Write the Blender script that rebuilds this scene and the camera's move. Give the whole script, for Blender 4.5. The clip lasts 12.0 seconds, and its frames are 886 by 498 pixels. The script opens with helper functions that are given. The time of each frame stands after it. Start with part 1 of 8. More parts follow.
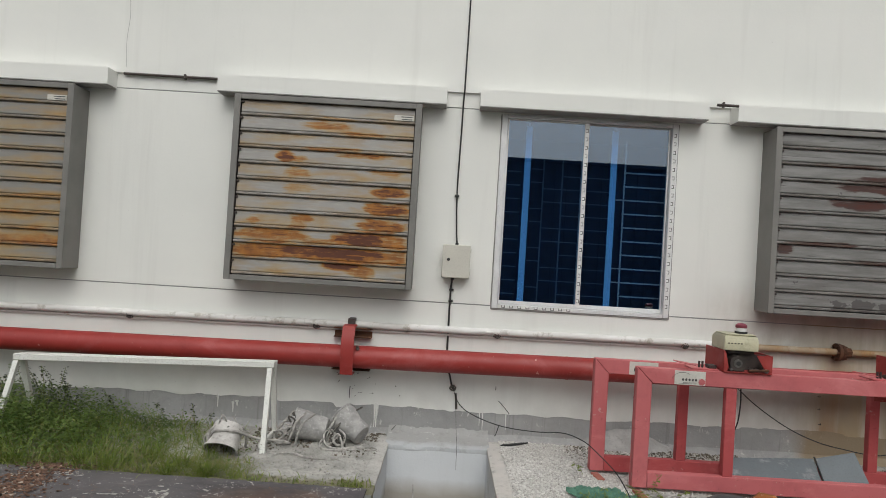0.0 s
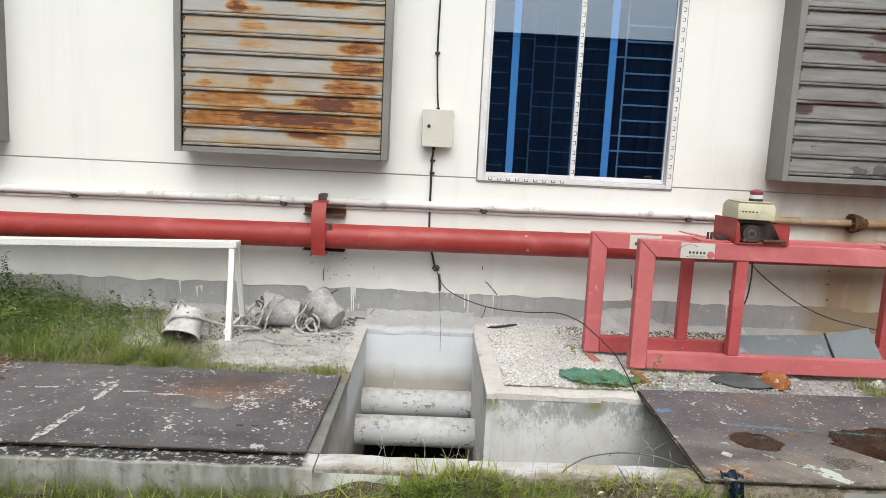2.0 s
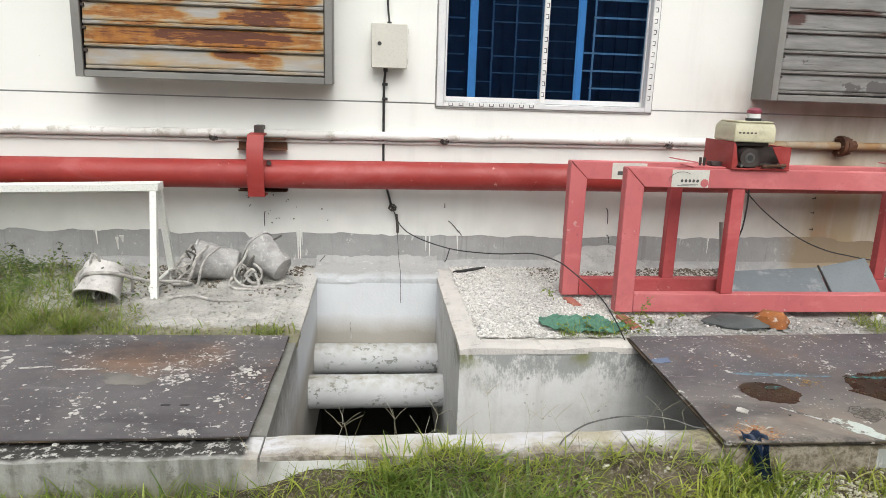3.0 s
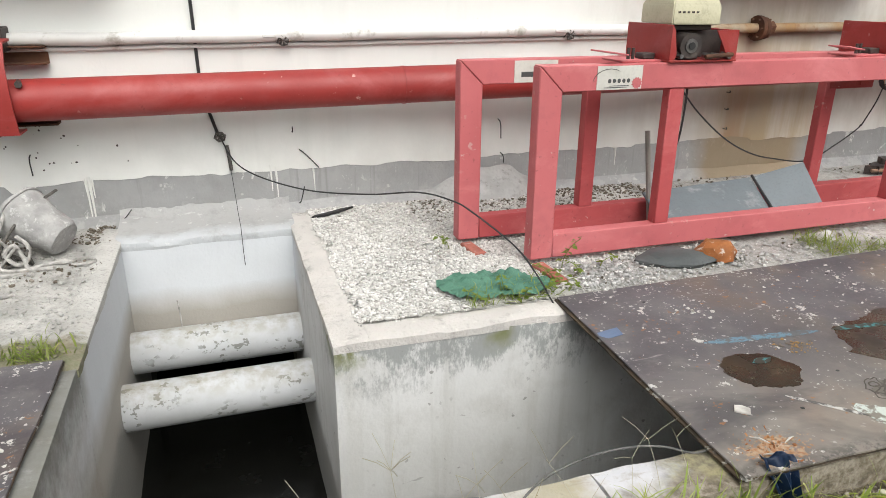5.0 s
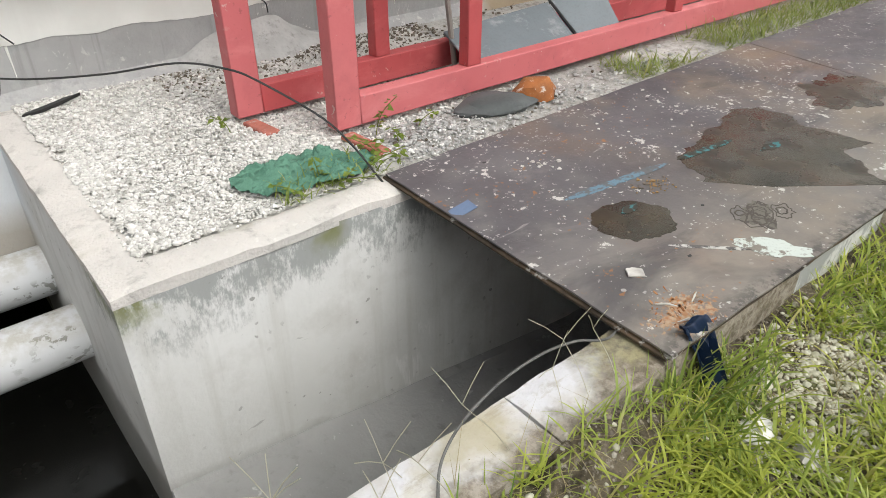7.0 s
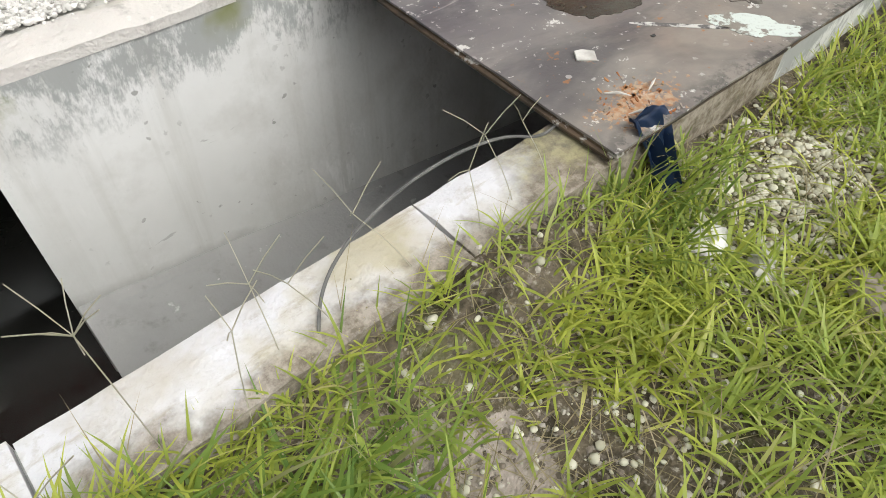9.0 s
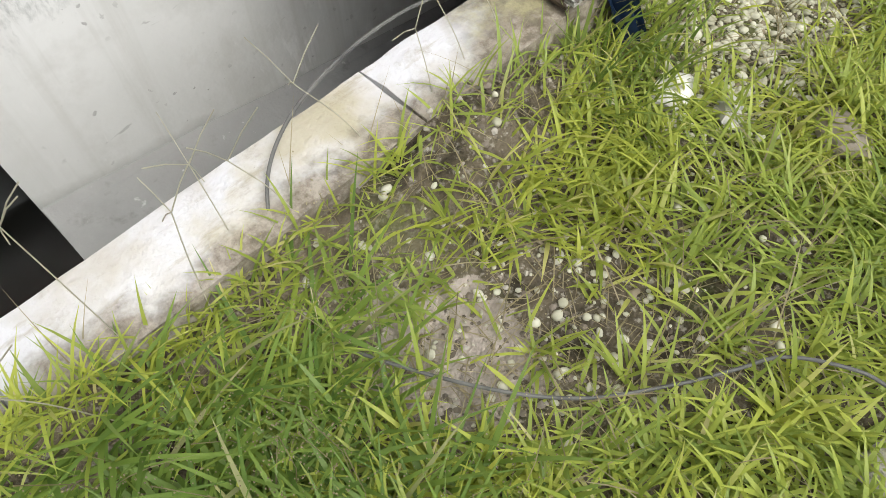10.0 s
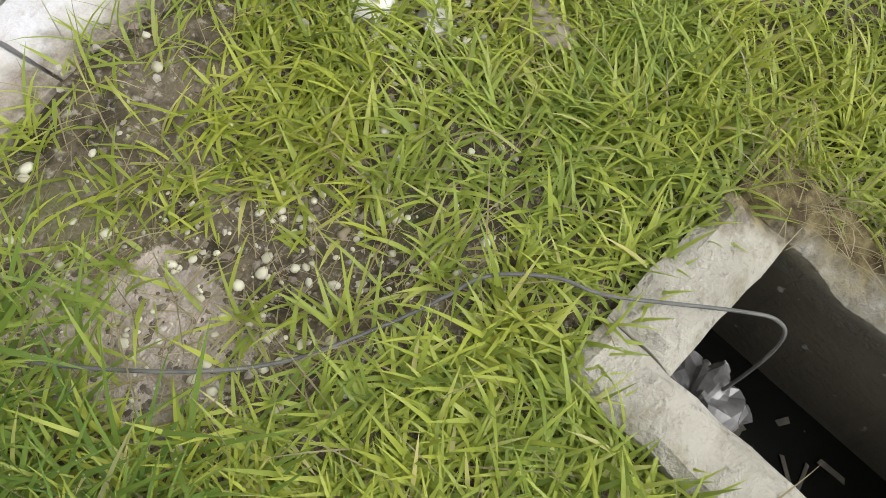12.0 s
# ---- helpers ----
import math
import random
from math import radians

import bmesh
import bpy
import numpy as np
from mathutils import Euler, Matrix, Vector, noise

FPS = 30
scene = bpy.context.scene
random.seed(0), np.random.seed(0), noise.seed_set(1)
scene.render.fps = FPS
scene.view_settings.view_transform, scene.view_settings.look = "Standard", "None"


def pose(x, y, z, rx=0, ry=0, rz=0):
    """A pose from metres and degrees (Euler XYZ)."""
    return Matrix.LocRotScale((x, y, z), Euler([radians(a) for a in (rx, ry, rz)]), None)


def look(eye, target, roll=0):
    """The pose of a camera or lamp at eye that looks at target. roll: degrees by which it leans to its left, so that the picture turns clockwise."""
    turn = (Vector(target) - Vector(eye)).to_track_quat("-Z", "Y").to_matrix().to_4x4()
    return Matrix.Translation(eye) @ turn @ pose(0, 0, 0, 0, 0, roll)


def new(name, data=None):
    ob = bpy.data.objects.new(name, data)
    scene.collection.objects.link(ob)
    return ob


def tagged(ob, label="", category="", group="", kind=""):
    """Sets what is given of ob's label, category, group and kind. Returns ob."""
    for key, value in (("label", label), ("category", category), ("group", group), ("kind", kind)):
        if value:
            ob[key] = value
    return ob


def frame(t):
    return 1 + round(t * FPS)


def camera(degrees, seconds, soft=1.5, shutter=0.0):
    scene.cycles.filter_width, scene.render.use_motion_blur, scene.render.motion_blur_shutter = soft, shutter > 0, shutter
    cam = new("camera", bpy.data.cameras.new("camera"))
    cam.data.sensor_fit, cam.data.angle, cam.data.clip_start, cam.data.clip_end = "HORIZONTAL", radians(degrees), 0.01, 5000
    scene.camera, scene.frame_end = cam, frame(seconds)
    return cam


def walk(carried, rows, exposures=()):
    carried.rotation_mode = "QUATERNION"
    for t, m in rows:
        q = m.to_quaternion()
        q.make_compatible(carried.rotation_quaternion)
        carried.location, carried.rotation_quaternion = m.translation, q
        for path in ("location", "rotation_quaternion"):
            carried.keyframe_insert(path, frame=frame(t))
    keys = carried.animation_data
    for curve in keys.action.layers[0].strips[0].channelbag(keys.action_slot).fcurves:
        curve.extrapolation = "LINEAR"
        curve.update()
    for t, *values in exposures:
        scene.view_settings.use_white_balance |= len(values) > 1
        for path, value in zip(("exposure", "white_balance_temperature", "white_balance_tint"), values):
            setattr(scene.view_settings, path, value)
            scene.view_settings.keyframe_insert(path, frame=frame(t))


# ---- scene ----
cam = camera(65.7, 12.0, 0.6)
PATH = [
    (0, (0.084, 0.166, 1.37), (0.071, 2.166, 1.398), 3.5),
    (0.5, (0.058, 0.233, 1.351), (0.077, 2.232, 1.299), 3.1),
    (1, (0.071, 0.33, 1.316), (0.067, 2.327, 1.208), 2.7),
    (1.5, (0.111, 0.527, 1.272), (0.146, 2.518, 1.094), 3.2),
    (2, (0.125, 0.668, 1.216), (0.17, 2.647, 0.929), 2.8),
    (2.5, (0.088, 0.924, 1.157), (0.204, 2.89, 0.809), 1.5),
    (3, (0.077, 1.179, 1.111), (0.277, 3.117, 0.661), 1.9),
    (3.5, (0.152, 1.459, 1.055), (0.437, 3.388, 0.613), 2.0),
    (3.7, (0.182, 1.572, 1.058), (0.51, 3.476, 0.541), 1.6),
    (5.3, (0.218, 2.245, 1.014), (0.837, 4.003, 0.286), 0.6),
    (5.5, (0.24, 2.306, 1.004), (0.885, 4.042, 0.249), 0.7),
    (6, (0.261, 2.44, 0.956), (1.033, 4.055, 0.065), 0.2),
    (6.5, (0.259, 2.574, 0.922), (1.217, 4.017, -0.079), 0.7),
    (7, (0.255, 2.631, 0.899), (1.331, 3.93, -0.176), 0.1),
    (7.2, (0.271, 2.644, 0.886), (1.365, 3.883, -0.24), 0.7),
    (8.8, (0.428, 2.682, 0.752), (1.316, 3.665, -0.746), 0.8),
    (9, (0.46, 2.673, 0.733), (1.351, 3.665, -0.759), 1.2),
    (9.5, (0.499, 2.648, 0.717), (1.28, 3.529, -0.9), -1.8),
    (10, (0.496, 2.639, 0.699), (1.22, 3.414, -0.997), -1.9),
    (10.5, (0.52, 2.617, 0.696), (1.168, 3.344, -1.051), -2.4),
    (11, (0.582, 2.582, 0.696), (1.199, 3.152, -1.119), 1.5),
    (11.5, (0.637, 2.553, 0.676), (1.354, 2.972, -1.143), 8.7),
    (12, (0.7, 2.513, 0.664), (1.471, 2.852, -1.15), 8.5),
]
walk(cam, [(t, look(eye, target, roll)) for t, eye, target, roll in PATH],
     [(0, -0.74), (0.5, -0.46), (0.8, -0.20), (1.4, -0.04), (2.0, 0.0), (2.6, 0.02), (3.5, 0.04), (5.5, 0.14), (6.2, 0.15), (7.0, 0.12), (8.8, 0.20), (10.0, 0.30), (10.5, 0.37), (11.0, 0.37), (11.5, 0.17), (12, 0.22)])

# ---- light ----
SUN_EL, SUN_ROT = radians(50), radians(177)
world = bpy.data.worlds.new("overcast")
scene.world = world
world.use_nodes = True
wn, wl = world.node_tree.nodes, world.node_tree.links
sky = wn.new("ShaderNodeTexSky")
sky.sky_type, sky.sun_disc, sky.sun_elevation, sky.sun_rotation = "NISHITA", False, SUN_EL, SUN_ROT
sky.air_density, sky.dust_density, sky.ozone_density = 1.0, 6.0, 1.0
pale = wn.new("ShaderNodeHueSaturation")
pale.inputs["Saturation"].default_value = 0.28
wl.new(sky.outputs[0], pale.inputs["Color"])
wl.new(pale.outputs[0], wn["Background"].inputs["Color"])
wn["Background"].inputs["Strength"].default_value = 0.15
sun = new("sun", bpy.data.lights.new("sun", "SUN"))
sun.data.energy, sun.data.angle, sun.data.color = 1.5, radians(64), (0.945, 1.0, 0.972)
sun.matrix_world = look((0.4, -8.8, 10.6), (0, 0, 0))


# ---- mesh helpers ----
def link(name, bm, mat, parent=None, label="", angle=38):
    me = bpy.data.meshes.new(name)
    for f in bm.faces:
        f.smooth = True
    bm.to_mesh(me)
    bm.free()
    me.set_sharp_from_angle(angle=radians(angle))
    me.materials.append(mat)
    ob = new(name, me)
    if parent:
        ob.parent = parent
    if label:
        ob["label"] = label
    return ob


def part(name, bm, mat, parent, label=""):
    return link(name, bm, mat, parent, label)


def thing(name, label, category, at=(0, 0, 0), turn=0.0, group=""):
    ob = new(name)
    ob.empty_display_size = 0.05
    ob.matrix_world = pose(*at, 0, 0, turn)
    return tagged(ob, label, category, group)


def add_box(bm, lo, hi, bev=0.0, m=None):
    lo, hi = Vector(lo), Vector(hi)
    t = Matrix.Translation((lo + hi) / 2) @ Matrix.Diagonal((*(hi - lo), 1))
    made = bmesh.ops.create_cube(bm, size=1.0, matrix=(m @ t if m else t))["verts"]
    if bev:
        edges = {e for v in made for e in v.link_edges}
        bmesh.ops.bevel(bm, geom=list(edges), offset=bev, segments=1, affect="EDGES", clamp_overlap=True)


def box(lo, hi, bev=0.003, m=None):
    bm = bmesh.new()
    add_box(bm, lo, hi, bev, m)
    return bm


def add_tube(bm, pts, r, n=8, radii=None):
    pts = [Vector(p) for p in pts]
    rings, up = [], None
    for i, p in enumerate(pts):
        d = (pts[min(i + 1, len(pts) - 1)] - pts[max(i - 1, 0)]).normalized()
        if up is None:
            up = d.orthogonal().normalized()
        up = (up - d * up.dot(d)).normalized()
        side = d.cross(up)
        rr = radii[i] if radii else r
        rings.append([bm.verts.new(p + (up * math.cos(a) + side * math.sin(a)) * rr) for a in (2 * math.pi * k / n for k in range(n))])
    for a, b in zip(rings, rings[1:]):
        for k in range(n):
            bm.faces.new((a[k], a[(k + 1) % n], b[(k + 1) % n], b[k]))
    bm.faces.new(rings[0][::-1])
    bm.faces.new(rings[-1])


def tube(pts, r, n=8, radii=None):
    bm = bmesh.new()
    add_tube(bm, pts, r, n, radii)
    bmesh.ops.recalc_face_normals(bm, faces=bm.faces)
    return bm


def curve_points(ctrl, steps=8):
    """A smooth line through the given points."""
    c = [Vector(p) for p in ctrl]
    c = [2 * c[0] - c[1], *c, 2 * c[-1] - c[-2]]
    out = []
    for i in range(1, len(c) - 2):
        p0, p1, p2, p3 = c[i - 1:i + 3]
        for k in range(steps):
            t = k / steps
            out.append(0.5 * (2 * p1 + (p2 - p0) * t + (2 * p0 - 5 * p1 + 4 * p2 - p3) * t * t + (3 * p1 - p0 - 3 * p2 + p3) * t ** 3))
    return out + [c[-2]]


def lathe(profile, n=24, m=None):
    """A turned body from (radius, height) pairs."""
    bm = bmesh.new()
    rings = [[bm.verts.new((r * math.cos(2 * math.pi * k / n), r * math.sin(2 * math.pi * k / n), z)) for k in range(n)] for r, z in profile]
    for a, b in zip(rings, rings[1:]):
        for k in range(n):
            bm.faces.new((a[k], a[(k + 1) % n], b[(k + 1) % n], b[k]))
    bm.faces.new(rings[0][::-1])
    bm.faces.new(rings[-1])
    if m:
        bm.transform(m)
    bmesh.ops.recalc_face_normals(bm, faces=bm.faces)
    return bm


def prism(outline, z0, z1, m=None):
    bm = bmesh.new()
    low = [bm.verts.new((x, y, z0)) for x, y in outline]
    high = [bm.verts.new((x, y, z1)) for x, y in outline]
    bm.faces.new(low[::-1])
    bm.faces.new(high)
    for k in range(len(low)):
        j = (k + 1) % len(low)
        bm.faces.new((low[k], low[j], high[j], high[k]))
    if m:
        bm.transform(m)
    bmesh.ops.recalc_face_normals(bm, faces=bm.faces)
    return bm


def blob_outline(cx, cy, rx, ry, seed, rough=0.25, n=40, turn=0.0, jag=0.0):
    out = []
    for k in range(n):
        a = 2 * math.pi * k / n
        v = Vector((math.cos(a) * 1.3 + seed * 7.1, math.sin(a) * 1.3, seed))
        s = 1 + rough * noise.noise(v) + rough * 0.5 * noise.noise(v * 3.1) + jag * noise.noise(v * 11) + jag * 0.6 * noise.noise(v * 27)
        x, y = rx * s * math.cos(a), ry * s * math.sin(a)
        out.append((cx + x * math.cos(turn) - y * math.sin(turn), cy + x * math.sin(turn) + y * math.cos(turn)))
    return out


def angular_outline(corners, seed, jag=0.012, step=0.012):
    """A ragged patch with blunt corners: sides wander as they run from corner to corner."""
    out = []
    for i, (x, y) in enumerate(corners):
        nx, ny = corners[(i + 1) % len(corners)]
        d = Vector((nx - x, ny - y))
        m = max(3, int(d.length / step))
        for k in range(m):
            px, py = x + d.x * k / m, y + d.y * k / m
            w = jag * (noise.noise((px * 14, py * 14, seed)) + 0.6 * noise.noise((px * 45, py * 45, seed + 3)))
            out.append((px + w, py - w * 0.8))
    return out


# ---- material helpers ----
class Mat:
    def __init__(self, name, rough=0.6, metal=0.0, spec=0.5):
        self.m = bpy.data.materials.new(name)
        self.m.use_nodes = True
        self.n, self.l = self.m.node_tree.nodes, self.m.node_tree.links
        self.b = self.n["Principled BSDF"]
        self.b.inputs["Roughness"].default_value = rough
        self.b.inputs["Metallic"].default_value = metal
        self.b.inputs["Specular IOR Level"].default_value = spec
        geo = self.n.new("ShaderNodeNewGeometry")
        self.pos, self.island, self.geo = geo.outputs["Position"], geo.outputs["Random Per Island"], geo

    def put(self, value, socket):
        if isinstance(value, (int, float)):
            socket.default_value = value
        elif isinstance(value, tuple):
            socket.default_value = (*value, 1.0)[:len(socket.default_value)]
        else:
            self.l.new(value, socket)

    def scaled(self, s, add=(0, 0, 0), src=None):
        v = self.n.new("ShaderNodeMapping")
        v.inputs["Scale"].default_value = s
        v.inputs["Location"].default_value = add
        self.l.new(src or self.pos, v.inputs["Vector"])
        return v.outputs[0]

    def noise(self, scale, detail=4.0, rough=0.55, vec=None, warp=0.0):
        v = self.n.new("ShaderNodeTexNoise")
        v.inputs["Scale"].default_value, v.inputs["Detail"].default_value = scale, detail
        v.inputs["Roughness"].default_value, v.inputs["Distortion"].default_value = rough, warp
        self.l.new(vec or self.pos, v.inputs["Vector"])
        return v.outputs["Fac"]

    def cells(self, scale, vec=None, feature="F1", out="Distance"):
        v = self.n.new("ShaderNodeTexVoronoi")
        v.feature = feature
        v.inputs["Scale"].default_value = scale
        self.l.new(vec or self.pos, v.inputs["Vector"])
        return v.outputs[out]

    def ramp(self, src, lo, hi, a=0.0, b=1.0):
        v = self.n.new("ShaderNodeMapRange")
        v.inputs["From Min"].default_value, v.inputs["From Max"].default_value = lo, hi
        v.inputs["To Min"].default_value, v.inputs["To Max"].default_value = a, b
        self.l.new(src, v.inputs["Value"])
        return v.outputs[0]

    def math(self, op, a, b=0.0):
        v = self.n.new("ShaderNodeMath")
        v.operation, v.use_clamp = op, False
        self.put(a, v.inputs[0])
        self.put(b, v.inputs[1])
        return v.outputs[0]

    def mix(self, f, a, b):
        v = self.n.new("ShaderNodeMix")
        v.data_type = "RGBA"
        self.put(f, v.inputs["Factor"])
        for value, socket in ((a, v.inputs[6]), (b, v.inputs[7])):
            self.put(value, socket)
        return v.outputs[2]

    def xyz(self, src=None):
        v = self.n.new("ShaderNodeSeparateXYZ")
        self.l.new(src or self.pos, v.inputs[0])
        return v.outputs

    def window(self, x, lo, hi, soft):
        """1 between lo and hi, 0 outside, with soft edges."""
        return self.math("MULTIPLY", self.ramp(x, lo - soft, lo + soft), self.ramp(x, hi + soft, hi - soft))

    def bump(self, h, strength=0.3, dist=0.01):
        v = self.n.new("ShaderNodeBump")
        v.inputs["Strength"].default_value, v.inputs["Distance"].default_value = strength, dist
        self.l.new(h, v.inputs["Height"])
        self.l.new(v.outputs[0], self.b.inputs["Normal"])

    def done(self, colour, rough=None):
        self.put(colour, self.b.inputs["Base Color"])
        if rough is not None:
            self.put(rough, self.b.inputs["Roughness"])
        return self.m


def simple(name, a, b, rough=0.6, metal=0.0, scale=6.0, fine=90.0, bump=0.15, spec=0.5, dirt=None):
    """Two tones over broad noise, speckled finely, with a fine relief."""
    k = Mat(name, rough, metal, spec)
    broad, grain = k.noise(scale, 5), k.noise(fine, 3)
    col = k.mix(k.ramp(broad, 0.35, 0.65), a, b)
    col = k.mix(k.ramp(grain, 0.5, 0.75, 0, 0.35), col, tuple(c * 0.6 for c in a))
    if dirt:
        col = k.mix(k.ramp(k.noise(scale * 2.3, 8, 0.7), 0.55, 0.68, 0, 0.8), col, dirt)
    k.bump(grain, bump, 0.004)
    return k.done(col, k.ramp(broad, 0.3, 0.7, rough * 0.85, min(1.0, rough * 1.15)))


# ---- materials ----
def wall_paint():
    k = Mat("white_wall_paint", 0.62)
    x, y, z = k.xyz()
    broad, fine = k.noise(1.3, 5), k.noise(55, 4)
    col = k.mix(k.ramp(broad, 0.3, 0.7), (0.80, 0.80, 0.76), (0.75, 0.755, 0.72))
    streaks = k.noise(1.0, 5, 0.6, k.scaled((7, 1, 0.35)))
    col = k.mix(k.ramp(streaks, 0.55, 0.8, 0, 0.3), col, (0.55, 0.54, 0.51))
    damp = k.math("MULTIPLY", k.ramp(z, 0.75, 0.25), k.ramp(k.noise(4, 6), 0.35, 0.7))
    col = k.mix(k.math("MULTIPLY", damp, 0.35), col, (0.48, 0.48, 0.45))
    specks = k.ramp(k.cells(17), 0.035, 0.02)
    col = k.mix(k.math("MULTIPLY", specks, k.ramp(k.noise(3), 0.5, 0.6, 0, 0.8)), col, (0.2, 0.19, 0.17))
    # rust wash that ran down from the fan and the leaking pipe
    wob = k.math("ADD", x, k.ramp(k.noise(3, 4), 0, 1, -0.12, 0.12))
    wash = k.math("MULTIPLY", k.window(wob, 2.92, 3.65, 0.12), k.ramp(z, 1.05, 0.55, 0.35, 1.0))
    wash = k.math("MULTIPLY", wash, k.ramp(k.noise(1, 5, 0.6, k.scaled((9, 1, 0.8))), 0.3, 0.55, 0.3, 1.0))
    wash = k.math("MULTIPLY", wash, k.ramp(z, 1.12, 1.06))
    col = k.mix(k.math("MULTIPLY", wash, 0.95), col, (0.44, 0.325, 0.17))
    streak = k.math("MULTIPLY", k.window(k.math("ADD", wob, k.ramp(k.noise(1, 4, 0.6, k.scaled((14, 1, 2))), 0, 1, -0.05, 0.05)), 3.09, 3.18, 0.07), k.ramp(z, 0.86, 0.74))
    col = k.mix(k.math("MULTIPLY", streak, 0.85), col, (0.36, 0.155, 0.045))
    # brown-grey dirt, spread and deepened to paint the frames' shade on the wall
    dirt_and_shade = k.math("MULTIPLY", k.window(wob, 2.2, 4.6, 0.4), k.window(z, 0.22, 1.25, 0.12))
    col = k.mix(k.math("MULTIPLY", dirt_and_shade, k.ramp(k.noise(1, 5, 0.65, k.scaled((3, 1, 1.2))), 0.35, 0.65, 0.3, 0.75)), col, (0.33, 0.28, 0.22))
    k.bump(k.math("ADD", fine, k.math("MULTIPLY", broad, 2.0)), 0.12, 0.006)
    return k.done(col, 0.6)


def bare_cement(name, a, b, stain=(0.10, 0.10, 0.09), wash=False, moss=False):
    k = Mat(name, 0.85, spec=0.3)
    x, y, z = k.xyz()
    broad, mid, fine = k.noise(1.7, 6, 0.6), k.noise(9, 6, 0.65), k.noise(70, 4, 0.6)
    col = k.mix(k.ramp(broad, 0.35, 0.65), a, b)
    col = k.mix(k.ramp(mid, 0.5, 0.72, 0, 0.45), col, tuple(c * 0.62 for c in a))
    drips = k.noise(1.0, 6, 0.6, k.scaled((22, 22, 1.1)))
    col = k.mix(k.ramp(drips, 0.58, 0.75, 0, 0.4), col, stain)
    chips = k.ramp(k.noise(24, 3), 0.68, 0.73)
    col = k.mix(k.math("MULTIPLY", chips, 0.5), col, (0.62, 0.61, 0.58))
    if moss:
        band = k.math("ADD", y, k.ramp(k.noise(6, 6, 0.7), 0, 1, -0.22, 0.22))
        dirty = k.math("MULTIPLY", k.ramp(x, 1.25, 1.6, 0, 0.8), k.ramp(k.noise(5, 6, 0.7), 0.38, 0.58))
        col = k.mix(dirty, col, k.mix(k.ramp(k.noise(34, 5, 0.7), 0.42, 0.58), (0.15, 0.14, 0.12), (0.38, 0.375, 0.36)))
        col = k.mix(k.ramp(k.noise(85, 5, 0.75), 0.54, 0.62, 0, 0.55), col, (0.20, 0.19, 0.17))
        west = k.math("MULTIPLY", k.ramp(x, -0.25, -0.4), k.ramp(k.noise(6, 7, 0.75), 0.44, 0.60, 0, 0.65))
        col = k.mix(west, col, (0.27, 0.265, 0.245))
        green = k.mix(k.ramp(k.noise(21, 5, 0.7), 0.4, 0.6), (0.20, 0.17, 0.10), (0.10, 0.11, 0.035))
        col = k.mix(k.math("MULTIPLY", k.ramp(band, 4.34, 4.26, 0, 0.8), k.ramp(x, 0.2, -0.2)), col, green)
    if wash:
        crust = k.ramp(k.math("ADD", k.noise(9, 6, 0.7), k.ramp(z, 0.0, 0.16, 0.16, -0.10)), 0.60, 0.68)
        col = k.mix(k.math("MULTIPLY", crust, 0.25), col, (0.58, 0.57, 0.55))
        dabs = k.math("MULTIPLY", k.ramp(k.noise(1, 6, 0.7, k.scaled((26, 26, 15), (4, 0, 2)), 0.6), 0.60, 0.64), k.ramp(k.noise(3.3, 3), 0.46, 0.58, 0, 0.8))
        col = k.mix(dabs, col, (0.62, 0.61, 0.59))
        wob = k.math("ADD", x, k.ramp(k.noise(3, 4), 0, 1, -0.1, 0.1))
        col = k.mix(k.math("MULTIPLY", k.window(wob, 2.86, 3.60, 0.08), 0.75), col, (0.31, 0.225, 0.12))
    k.bump(k.math("ADD", mid, fine), 0.35, 0.008)
    return k.done(col, 0.85)


def ledge_cement():
    """Blue-white plaster at the lip, bare grey cement towards the wall."""
    k = Mat("ledge_cement", 0.8, spec=0.3)
    x, y, z = k.xyz()
    mid, fine = k.noise(12, 6, 0.7), k.noise(65, 4)
    lip = k.math("ADD", y, k.ramp(k.noise(8, 5, 0.65), 0, 1, -0.07, 0.07))
    col = k.mix(k.ramp(lip, 5.22, 5.30), (0.46, 0.475, 0.485), (0.40, 0.40, 0.39))
    col = k.mix(k.ramp(mid, 0.52, 0.70, 0, 0.5), col, (0.27, 0.265, 0.25))
    col = k.mix(k.ramp(k.noise(26, 4), 0.62, 0.68, 0, 0.5), col, (0.62, 0.62, 0.60))
    k.bump(k.math("ADD", k.math("MULTIPLY", mid, 1.6), fine), 0.4, 0.01)
    return k.done(col, 0.8)


